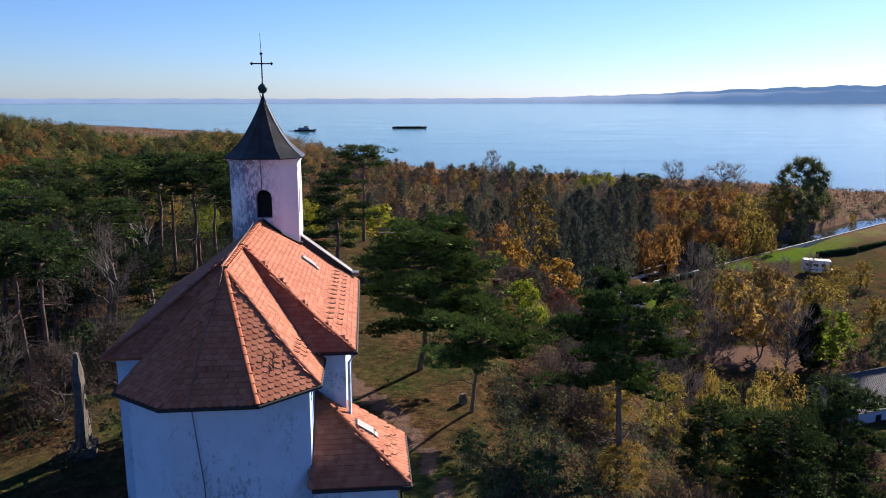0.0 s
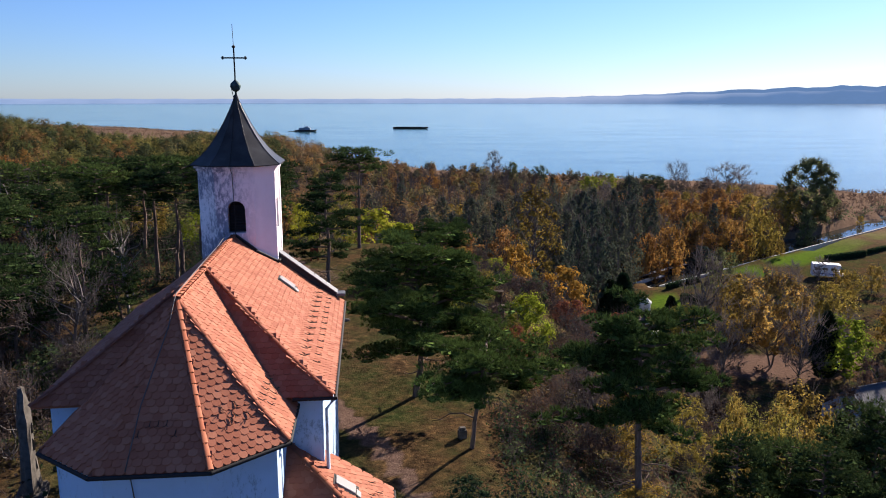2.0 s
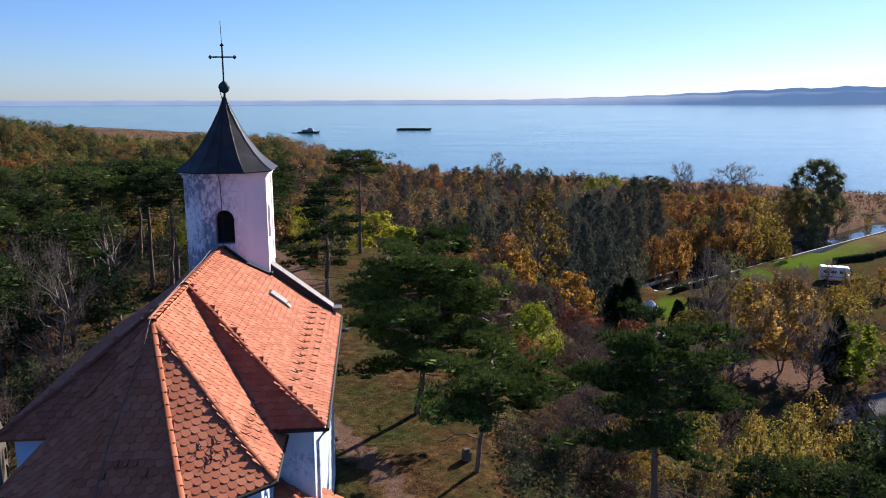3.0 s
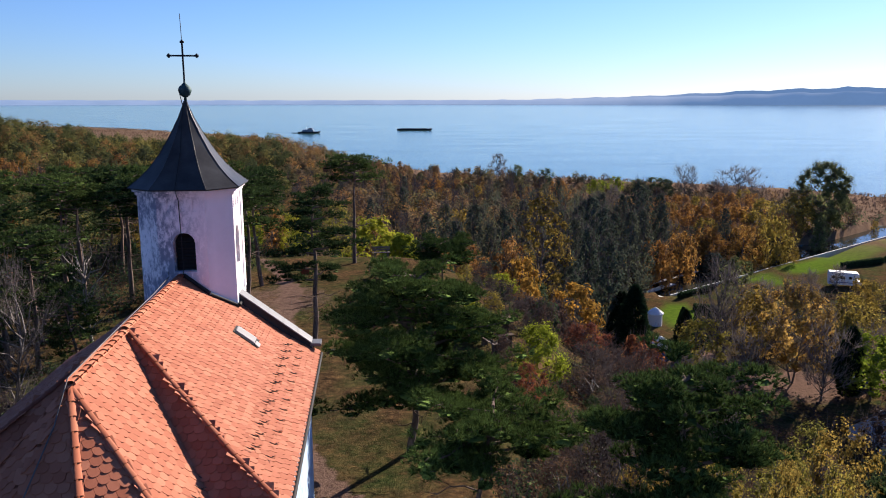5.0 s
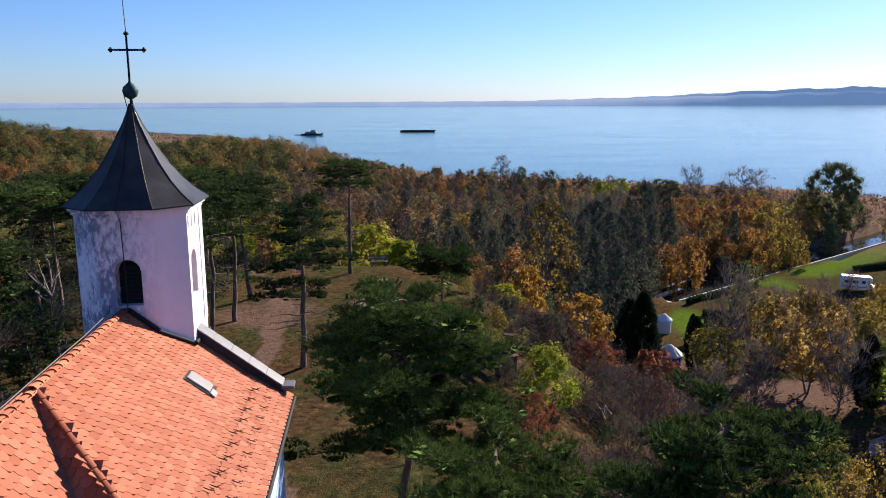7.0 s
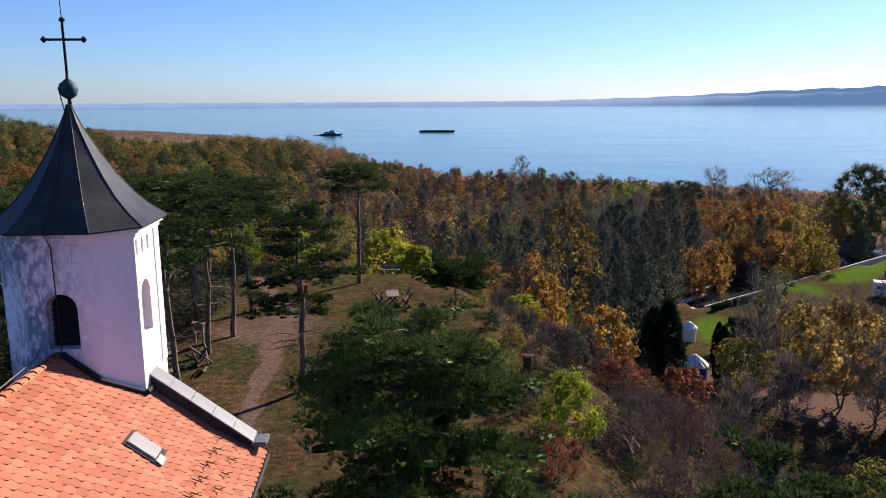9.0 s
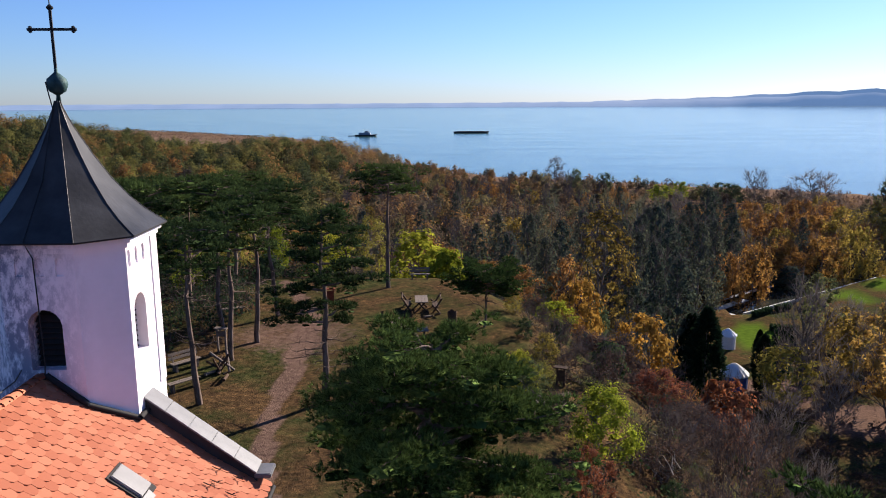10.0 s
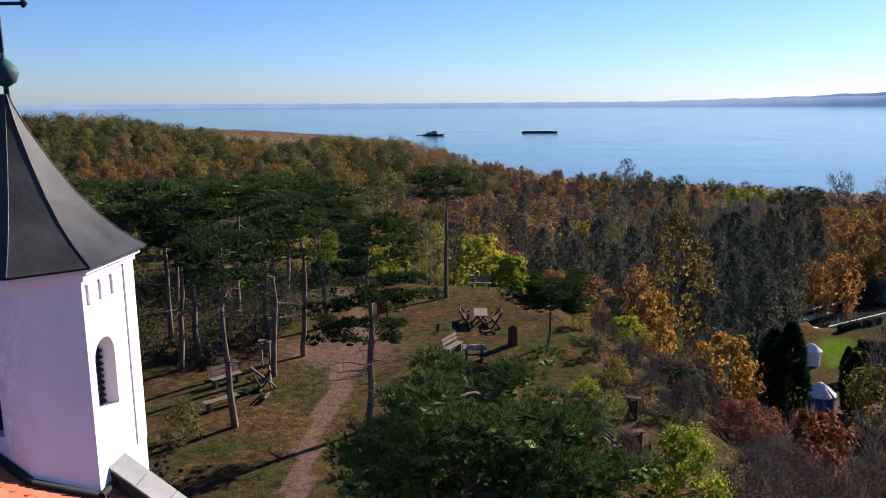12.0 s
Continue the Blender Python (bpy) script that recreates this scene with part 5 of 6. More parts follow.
GARDEN_TREES = (
    ("bare_gold", 45.7, 106, 5.2, 13.6), ("gold", 44.7, 118, 4.1, 10.3), ("bare", 37.8, 112, 4.2, 14.2), ("olive_gold", 33.4, 108, 3.9, 8.1), ("olive", 51.1, 142, 3.8, 9.7),
    ("willow_gold", 62.8, 125, 4.5, 7.6), ("lime", 52.8, 100, 4.0, 8.7), ("bare", 46.8, 100, 3.8, 9.3), ("bare", 50.0, 120, 3.8, 5.8), ("gold", 51.2, 124, 3.4, 6.8),
    ("bare", 24.2, 88, 2.7, 5.7), ("willow_gold", 61.4, 120, 4.3, 6.4), ("bare", 36.6, 100, 3.1, 8.6), ("bare", 28.4, 92, 2.8, 8.5),
)
SHORE_TREES = (
    ("willow", 42.3, 165, 4.9, 12.4), ("willow", 50.7, 172, 5.4, 12.6), ("willow", 55.8, 205, 6.5, 9.2), ("willow", 66.0, 210, 7.1, 10.3), ("willow", 73.0, 205, 6.9, 10.8),
    ("willow_gold", 78.8, 190, 5.1, 13.7), ("willow_gold", 85.7, 215, 6.4, 10.8), ("willow", 60.8, 185, 5.5, 5.5), ("willow", 70.4, 190, 6.0, 11.1), ("willow", 55.2, 225, 6.0, 8.5),
    ("willow", 71.5, 245, 6.9, 8.6), ("willow", 84.3, 240, 6.4, 9.9), ("willow", 41.2, 180, 4.8, 9.6), ("willow_gold", 99.3, 225, 6.3, 11.1), ("alder", 59.8, 178, 5.0, 6.7),
    ("poplar_dark", 107.2, 225, 8.8, 19.3), ("olive", 96.6, 205, 3.2, 10.7), ("bare", 108.3, 290, 10.3, 11.8), ("bare", 91.0, 300, 6.0, 11.5), ("lime", 56.7, 300, 4.7, 7.0),
    ("lime", 65.5, 305, 3.9, 7.9), ("olive", 29.4, 330, 4.0, 9.8), ("olive", 41.1, 328, 4.7, 8.9), ("poplar_bare", 21.5, 335, 5.2, 13.8), ("olive", 78.4, 300, 6.4, 7.8),
    ("olive", 82.1, 298, 5.5, 7.3), ("rust", 101.9, 300, 5.3, 6.0), ("olive", 73.3, 305, 4.8, 6.9),
)
SIDE_PINES = (
    ("pine_side", 22.9, 42, 3.3, 14.3), ("pine_side", 15.4, 37, 2.4, 8.0), ("pine_side", 11.8, 33, 1.5, 6.9), ("pine_side", 16.1, 34, 2.1, 9.6),
)
scatter = random.Random(21)
FAR_KINDS = {k for k in KINDS if k + "_far" in TREES}


def pick_kind(key, y):
    return key + "_far" if key in FAR_KINDS and y > 62 else key


for rows, group in ((SLOPE_TREES, "slope trees"), (WOODS_TREES, "woods below the hill"), (HILL_TREES, "orange trees at the foot of the ridge"), (GARDEN_TREES, "garden trees"), (SHORE_TREES, "shore trees"), (SIDE_PINES, "slope pines")):
    for key, x, y, wide, high in rows:
        plant_sized(pick_kind(key, y), x, y, wide, high, scatter.uniform(0, 360), group)


def free_spot(x, y):
    """Whether a shrub may stand there: off the chapel, the path, the clearing and the camera's line."""
    u, v = (x + 7.39) * -0.0958 + (y - 21.97) * 0.9954, (x + 7.39) * 0.9954 + (y - 21.97) * 0.0958
    if -5.5 < u < 13 and -5.5 < v < 7.2:
        return False
    if path_cover(np.array(x), np.array(y)) > 0 or (-17.5 < x < 0.5 and 42 < y < 78):
        return False
    return True


def sow(kinds, count, x0, x1, y0, y1, low, high, gap, group="", test=None):
    """Plants a mixed lot over a stretch of land, with a least distance between them."""
    stood, tries = [], 0
    while len(stood) < count and tries < count * 40:
        tries += 1
        x, y = scatter.uniform(x0, x1), scatter.uniform(y0, y1)
        if not free_spot(x, y) or (test and not test(x, y)) or any((x - a) ** 2 + (y - b) ** 2 < gap * gap for a, b in stood):
            continue
        stood.append((x, y))
        plant(pick_kind(scatter.choice(kinds), y), x, y, scatter.uniform(low, high), scatter.uniform(0, 360), scatter.uniform(0.85, 1.15), group=group)


# brown undergrowth on the slope and under the pines
sow(["brown", "brown", "bush_green", "bush_olive"], 24, 3.5, 22, 34, 74, 0.45, 0.8, 2.2, "slope shrubs", lambda x, y: x > 3.5 + 0.06 * (y - 34))
sow(["bush_olive", "bush_green", "brown", "olive_gold"], 20, 9, 34, 20, 46, 0.5, 0.9, 2.6, "slope shrubs")
sow(["brown", "bush_green", "brown", "bush_green"], 24, -45, -13.5, 20, 46, 0.6, 1.1, 3.0, "shrubs under the pines")
sow(["bush_olive", "bush_green", "bush_green"], 16, -55, -18, 62, 92, 0.5, 1.0, 3.0, "shrubs under the pines")


def undergrowth(name, label, leaf, count, area, test, quads, size, wide, tall, seed):
    """Bushes too many to count, as one tangle of leaf sprays and twigs."""
    rng = np.random.default_rng(seed)
    x, y = rng.uniform(area[0], area[1], count * 3), rng.uniform(area[2], area[3], count * 3)
    ok = test(x, y)
    spots = np.stack([x[ok], y[ok]], -1)[:count]
    n = len(spots)
    s = rng.uniform(0.5, 1.35, n)
    z = ground_height(spots[:, 0], spots[:, 1])
    o = unit(rng.normal(size=(n, quads, 3))) * rng.uniform(0.3, 1.0, (n, quads, 1))
    o[..., 2] = np.abs(o[..., 2])
    c = o * s[:, None, None] * (wide, wide, tall) + np.stack([spots[:, 0], spots[:, 1], z], -1)[:, None]
    half = quads // 3
    leafy = leaves(c[:, half:].reshape(-1, 3), size, rng, 0.0, (o[:, half:] + (0, 0, 0.3)).reshape(-1, 3))
    tagged(part(name, leafy, LEAVES[leaf]), label, "undergrowth", kind="stuff")
    foot = np.repeat(np.stack([spots[:, 0], spots[:, 1], z - 0.1], -1), half, 0)
    way = unit(c[:, :half].reshape(-1, 3) - foot + (0, 0, 0.3))
    twig = blades(foot + way * 0.2, way, tall * 0.9, 0.012 + 0.03 * size, 1, rng, 0.35)
    tagged(part(name + "_twigs", twig, LEAVES["twig"]), "bare brown twigs of the undergrowth", "undergrowth", kind="stuff")


def chapel_free(x, y):
    u, v = (x + 7.39) * -0.0958 + (y - 21.97) * 0.9954, (x + 7.39) * 0.9954 + (y - 21.97) * 0.0958
    return ~((u > -6) & (u < 14) & (v > -6) & (v < 7.5)) & (path_cover(x, y) <= 0)


def on_slope(x, y):
    rim = np.interp(y, [15, 24, 28, 32, 36, 45, 55, 64, 76], [1.4, 1.4, 1.5, 1.6, 1.7, 2.2, 2.8, 2.4, 1.2])
    return chapel_free(x, y) & (x > rim) & ~((np.hypot(x - 42, y - 112) < 6)) & (in_canal(x, y)[1] < -16) & (np.hypot(x - 6.6, (y - 26.5) * 0.6) > 2.0)


def under_pines(x, y):
    return chapel_free(x, y) & ((x < -19.5) | (y > 82) | ((x < -14) & (y < 46)))


def beyond_canal(x, y):
    return (in_canal(x, y)[1] > CANAL_WIDE + 0.5) & (y < np.interp(x, SHORE_X, SHORE_Y) - 10)


undergrowth("brown_undergrowth", "tangled brown half-bare shrubs on the slope", "rust", 620, (1, 40, 22, 100), on_slope, 70, 0.13, 1.3, 1.3, 31)
undergrowth("olive_undergrowth", "dark green brambles and shrubs on the slope", "green", 420, (1, 44, 18, 100), on_slope, 76, 0.16, 1.3, 1.2, 32)
undergrowth("dark_undergrowth", "dark evergreen undergrowth below the pines", "green", 560, (-60, -12, 16, 100), under_pines, 54, 0.22, 1.4, 1.6, 33)
undergrowth("dry_undergrowth", "dry brown brush below the pines", "rust", 420, (-60, -12, 16, 100), under_pines, 54, 0.18, 1.4, 1.8, 34)
undergrowth("garden_undergrowth", "dark brush and bare shrubs between the gardens", "rust", 170, (30, 120, 78, 160), lambda x, y: (in_canal(x, y)[1] < -18 + 8 * waves(x, y, 22.0)) & (np.hypot(x - 42, y - 112) > 7) & (np.hypot(x - 60, y - 108) > 6), 40, 0.36, 2.0, 1.6, 36)
undergrowth("grove_brush", "dark brush behind the pine grove", "green", 170, (-34, -13, 58, 84), lambda x, y: (x < -17 - 0.35 * np.maximum(62 - y, 0)) & (path_cover(x, y) <= 0), 70, 0.2, 1.5, 2.2, 41)
undergrowth("path_brush", "dark brush and dry twigs beside the footpath", "olive", 120, (0.4, 12, 16, 40), lambda x, y: chapel_free(x, y) & (x > 1.2 + 0.05 * (y - 24)) & (np.hypot(x - 6.6, (y - 25) * 0.5) > 2.2), 110, 0.12, 1.0, 0.9, 39)
undergrowth("lawn_brush", "dark-green shrubs beside the grassy clearing", "green", 80, (0.2, 6.0, 17, 37), lambda x, y: chapel_free(x, y) & (x > 0.9 + 0.06 * (y - 26)), 90, 0.14, 0.9, 1.0, 40)
undergrowth("canal_brush", "dark brush overhanging the far bank of the canal", "olive", 260, (40, 185, 150, 285), lambda x, y: (in_canal(x, y)[1] > CANAL_WIDE - 0.2) & (in_canal(x, y)[1] < CANAL_WIDE + 9), 40, 0.5, 2.2, 3.0, 38)
undergrowth("bank_undergrowth", "brown brush and reeds beyond the canal", "rust", 700, (0, 190, 120, 330), beyond_canal, 32, 0.55, 2.4, 2.2, 35)


# ---- planting: the low land by the canal ----
def dry(x, y):
    """Off the water, and off the open strip between the cypresses and the quay."""
    along, across = in_canal(x, y)
    open_strip = 100 < y < 178 and 0.25 < x / (y - 8) < 0.37 and across < CANAL_WIDE + 3
    return not (-4 < along < CANAL_LONG and -1.5 < across < CANAL_WIDE + 1.0) and not open_strip


def lawn_free(x, y):
    along, across = in_canal(x, y)
    return dry(x, y) and not (-8 < along < 160 and -34 < across < 0)


for key, x, y, size, turn in (
    ("cypress", 25.1, 109.5, 1.5, 0), ("cypress", 24.0, 112.5, 1.3, 60), ("cypress", 33.4, 113.5, 0.95, 120), ("cypress", 50.4, 101.0, 1.15, 200), ("cypress", 37.0, 126.0, 0.6, 70),
    ("bush_green", 43.0, 134.0, 1.2, 0), ("bush_green", 38.0, 120.5, 1.0, 30), ("bush_green", 30.5, 125.0, 1.0, 90), ("bush_green", 47.0, 132.0, 1.1, 200),
    ("bare", 68.0, 149.0, 0.6, 80), ("bare", 76.5, 156.0, 0.55, 150), ("gold", 82.0, 146.0, 0.7, 10), ("gold", 71.3, 138.0, 0.8, 40), ("willow_gold", 75.0, 141.5, 0.6, 100), ("gold", 66.0, 113.0, 0.9, 90), ("bare", 57.0, 108.0, 0.8, 10), ("olive", 62.0, 104.0, 0.8, 150),
    ("bare", 40.5, 117.0, 0.8, 10), ("olive_gold", 56.5, 131.0, 0.8, 200), ("willow_gold", 49.0, 131.0, 0.6, 20), ("bare", 53.0, 133.5, 0.8, 70), ("gold", 60.0, 135.5, 0.8, 70),
):
    plant(pick_kind(key, y), x, y, size, turn, group="garden trees")
sow(["alder", "alder", "alder", "bare"], 30, 14, 48, 134, 190, 0.85, 1.1, 4.0, "dark alders", lambda x, y: dry(x, y) and in_canal(x, y)[1] > 8 and x > 0.28 * (y - 75))
sow(["alder", "orange", "olive", "rust", "bare"], 30, -30, 24, 100, 175, 0.7, 0.95, 5.0, "dark alders", lambda x, y: dry(x, y) and in_canal(x, y)[1] > 6)
sow(["willow", "willow", "willow", "willow_gold", "bare"], 26, 46, 104, 178, 255, 0.7, 1.0, 6.5, "canal willows", lambda x, y: dry(x, y) and in_canal(x, y)[1] > 13 and x < 98 - 0.4 * (250 - y))
sow(["rust", "olive", "bare", "orange"], 26, 3, 30, 78, 112, 0.5, 0.8, 4.2, "slope trees", lambda x, y: 6 - 0.1 * (y - 78) < x < 22)
for k in range(7):
    x, y, = (CANAL_A + CANAL_WAY * (36 + 7.0 * k) + CANAL_ACROSS * (CANAL_WIDE + scatter.uniform(2.5, 5.0))).tolist()
    plant(scatter.choice(["willow", "willow", "willow_gold", "alder"]), x, y, scatter.uniform(0.6, 0.85), scatter.uniform(0, 360), group="canal willows")
sow(["brown", "rust", "bare", "olive_gold"], 34, 20, 66, 44, 94, 0.6, 0.9, 4.2, "slope trees", lambda x, y: lawn_free(x, y) and np.hypot(x - 27, y - 98) > 6)
sow(["olive", "orange", "gold", "alder", "willow", "rust", "bare", "orange"], 56, -60, 60, 165, 300, 0.6, 0.85, 7.0, "shore trees", lambda x, y: dry(x, y) and in_canal(x, y)[1] > 14 and x < 30 + 0.1 * (y - 165))


# ---- far woods: too many to count ----
def wood_leaves(name, *stops):
    """Foliage of a whole wood: every tree has a tone of its own between the given colours."""
    n = Nodes(name, 0.6)
    a = n.add("ShaderNodeAttribute")
    a.attribute_name = "tone"
    tone = n.ramp(a.outputs["Fac"], *[(k / (len(stops) - 1), c) for k, c in enumerate(stops)])
    tone = n.vary(tone, n.island_random(), 0.15)
    n.color(tone)
    n.bsdf.inputs["Specular IOR Level"].default_value = 0.0
    t = n.add("ShaderNodeBsdfTranslucent")
    n.link(tone, t.inputs["Color"])
    m = n.add("ShaderNodeMixShader")
    m.inputs["Fac"].default_value = 0.46
    n.link(n.bsdf.outputs["BSDF"], m.inputs[1])
    n.link(t.outputs["BSDF"], m.inputs[2])
    n.link(m.outputs["Shader"], n.out.inputs["Surface"])
    return n.mat


def far_woods(name, label, material, spots, rng, wide=4.4, tall=9.0, lumps=9, sprays=26, leaf=0.8, low=0.65):
    """A wood of many crowns in one mesh; every crown is a billowing heap of leaf sprays with a tone of its own."""
    n = len(spots)
    s = rng.uniform(low, 1.3, n) * np.interp(spots[:, 0], [-75, -50, 40, 60], [1.0, 0.62, 0.62, 0.8]) ** (spots[:, 1] > 260)
    z = ground_height(spots[:, 0], spots[:, 1])
    k = np.arange(lumps)
    up = (k + rng.uniform(0, 1, (n, lumps))) / lumps
    az = k * 2.4 + rng.uniform(0, 6.3, (n, 1))
    r = wide * np.sin(math.pi * np.clip(0.26 + 0.70 * up, 0, 1)) * rng.uniform(0.35, 0.68, (n, lumps))
    mid = np.stack([np.cos(az) * r, np.sin(az) * r, tall * (0.16 + 0.68 * up)], -1) * s[:, None, None] + np.stack([spots[:, 0], spots[:, 1], z], -1)[:, None]
    rad = wide * rng.uniform(0.28, 0.46, (n, lumps)) * s[:, None]
    mid, rad = mid.reshape(-1, 3), rad.reshape(-1)
    pick = np.repeat(np.arange(len(mid)), sprays)
    way = unit(rng.normal(size=(len(pick), 3)) + (0, 0, 0.25))
    c = mid[pick] + way * (rad[pick] * rng.uniform(0.30, 1.15, len(pick)) ** 0.6)[:, None] * (1, 1, 0.85)
    heart = np.repeat(np.stack([spots[:, 0], spots[:, 1], z + tall * 0.35 * s], -1), lumps * sprays, 0)
    ob = part(name, flecks(c, leaf, rng, way * 0.55 + unit(c - heart) + (0, 0, 0.15), 0.5), material)
    tone = np.repeat(rng.uniform(size=n), lumps * sprays * 3)
    ob.data.attributes.new("tone", "FLOAT", "POINT").data.foreach_set("value", tone.astype(np.float32))
    tagged(ob, label, "woods", kind="stuff")
    stems = [tube([(x, y, h - 0.5), (x, y, h + tall * 0.6 * q)], (0.16, 0.05), 3) for (x, y), h, q in zip(spots, z, s)]
    tagged(part(name.replace("woods", "stems"), joined(stems), M_BARK), "dark stems of the far woods", "woods", kind="stuff")


def wood_spots(count, x0, x1, y0, y1, rng, gap, test):
    x, y = rng.uniform(x0, x1, count * 6), rng.uniform(y0, y1, count * 6)
    ok = test(x, y)
    x, y = x[ok], y[ok]
    cell = np.stack([np.floor(x / gap), np.floor(y / gap)], -1)
    _, first = np.unique(cell, axis=0, return_index=True)
    rng.shuffle(first)
    first = first[:count]
    return np.stack([x[first], y[first]], -1)


def wooded(x, y):
    shore = np.interp(x, SHORE_X, SHORE_Y)
    back = np.interp(x, [-500, -219, -155, -95, -62, -3, 60, 120], [150, 120, 100, 60, 40, 26, 24, 24])
    return (y < shore - back) & (y > 86) & (x < 18 + 0.12 * (y - 120)) & (np.abs(x) < 0.75 * y + 20) & (in_canal(x, y)[1] > 8)


def hill_wooded(x, y):
    return wooded(x, y) & (x < -0.17 * y - 12 + 14 * waves(x, y, 70.0)) & (y > 190) & (y < np.interp(x, [-330, -200, -120], [390, 420, 470]))


def shore_wooded(x, y):
    return wooded(x, y) & ~(x < -0.17 * y - 12 + 14 * waves(x, y, 70.0)) & (x > -0.42 * y)


def low_wooded(x, y):
    shore = np.interp(x, SHORE_X, SHORE_Y)
    return (y < np.minimum(shore - 28, np.interp(x, [60, 100, 130], [350, 310, 280]))) & (in_canal(x, y)[1] > CANAL_WIDE + 2) & (np.abs(x) < 0.7 * y + 10)


def bare_woods(name, label, spots, twigs, rng, tall=11.0, wide=2.6):
    """Leafless trees in one mesh: dark stems under a haze of fine rising twigs."""
    n = len(spots)
    s = rng.uniform(0.7, 1.2, n)
    z = ground_height(spots[:, 0], spots[:, 1])
    h = rng.uniform(0.25, 0.95, (n, twigs))
    az = rng.uniform(0, math.tau, (n, twigs))
    r = wide * np.sin(math.pi * np.clip(h, 0.1, 0.97)) * rng.uniform(0.1, 0.8, (n, twigs))
    c = np.stack([spots[:, :1] + np.cos(az) * r * s[:, None], spots[:, 1:] + np.sin(az) * r * s[:, None], z[:, None] + h * tall * s[:, None]], -1)
    way = unit(np.stack([np.cos(az) * 0.55, np.sin(az) * 0.55, np.full_like(az, 0.8)], -1))
    twig = blades(c.reshape(-1, 3), way.reshape(-1, 3), 1.7, 0.11, 2, rng, 0.35)
    tagged(part(name, twig, LEAVES["alder" if "alder" in name else "twig"]), label, "woods", kind="stuff")
    stems = [tube([(x, y, g - 0.5), (x, y, g + tall * 0.5 * k), (x, y, g + tall * 0.85 * k)], (0.20, 0.13, 0.04), 3) for (x, y), g, k in zip(spots, z, s)]
    tagged(part(name.replace("woods", "stems"), joined(stems), M_BARK), "dark stems of leafless trees", "woods", kind="stuff")


wood_rng = np.random.default_rng(9)
M_HILL_WOOD = wood_leaves("hill_wood_leaves", (0.034, 0.048, 0.026), (0.110, 0.118, 0.044), (0.040, 0.056, 0.030), (0.19, 0.170, 0.050), (0.055, 0.070, 0.036), (0.25, 0.140, 0.056), (0.046, 0.060, 0.032), (0.150, 0.146, 0.048), (0.038, 0.052, 0.030), (0.20, 0.175, 0.056), (0.065, 0.074, 0.042))
M_SHORE_WOOD = wood_leaves("shore_wood_leaves", (0.162, 0.102, 0.070), (0.240, 0.138, 0.062), (0.102, 0.102, 0.058), (0.204, 0.126, 0.072), (0.072, 0.079, 0.048), (0.288, 0.162, 0.060), (0.132, 0.098, 0.074), (0.090, 0.094, 0.055), (0.228, 0.174, 0.060), (0.120, 0.090, 0.072))
M_LOW_WOOD = wood_leaves("low_wood_leaves", (0.075, 0.073, 0.060), (0.138, 0.098, 0.065), (0.065, 0.073, 0.053), (0.200, 0.125, 0.062), (0.088, 0.077, 0.065), (0.094, 0.100, 0.053))
far_woods("hill_woods", "olive and yellow-green autumn woods on the far ridge", M_HILL_WOOD, wood_spots(1150, -330, -20, 190, 470, wood_rng, 6.6, hill_wooded), wood_rng, 4.6, 8.6, 9, 42, 0.64)
far_woods("shore_woods", "orange and rust-brown autumn woods towards the lake", M_SHORE_WOOD, wood_spots(520, -130, 40, 86, 470, wood_rng, 6.4, shore_wooded), wood_rng, 4.2, 8.0, 9, 34, 0.60)
far_woods("low_woods", "brown and olive thickets beyond the canal", M_LOW_WOOD, wood_spots(380, -10, 125, 125, 350, wood_rng, 5.2, low_wooded), wood_rng, 3.2, 5.5, 8, 26, 0.55)
bare_woods("alder_woods", "dark leafless alder woods by the canal", wood_spots(60, 4, 70, 124, 262, wood_rng, 3.8, lambda x, y: low_wooded(x, y) & (x < 26 + 0.20 * (y - 120) + 8 * waves(x, y, 40.0))), 60, wood_rng, 11.0)
bare_woods("brown_woods", "brown leafless woods behind the hill", wood_spots(160, -120, 40, 88, 330, wood_rng, 5.0, shore_wooded), 60, wood_rng, 8.5)


def reedy(x, y):
    shore = np.interp(x, SHORE_X, SHORE_Y)
    return (y > shore - np.interp(x, [-500, -231, -115, -60, 0, 200], [170, 110, 60, 34, 60, 90])) & (y < shore + 2) & (np.abs(x) < 0.7 * y)


rng_reed = np.random.default_rng(77)
reed_spots = wood_spots(9000, -500, 260, 240, 1200, rng_reed, 2.2, reedy)
reed_feet = np.stack([reed_spots[:, 0], reed_spots[:, 1], np.maximum(ground_height(reed_spots[:, 0], reed_spots[:, 1]), LAKE - 0.2)], -1)
tagged(part("reed_bed", blades(reed_feet, np.tile((0.0, 0.0, 1.0), (len(reed_feet), 1)), 1.5, 0.34, 6, rng_reed, 0.3), LEAVES["reed"]), "brown autumn reed beds along the lake shore", "reeds", kind="stuff")

# ---- things on the hilltop ----


def log(bm, a, b, r, sides=8):
    """A round pole from a to b."""
    a, b = Vector(a), Vector(b)
    m = Matrix.Translation(a) @ (b - a).to_track_quat("Z", "Y").to_matrix().to_4x4()
    length = (b - a).length
    lathe(bm, [(r * 0.92, 0), (r, 0.03), (r * 0.97, length - 0.03), (r * 0.88, length)], sides, m=m)
    return bm


def poles(*rows):
    bm = bmesh.new()
    for a, b, r in rows:
        log(bm, a, b, r)
    return bm


def on_ground(x, y, lift=0.0):
    return (x, y, ground_at(x, y) + lift)


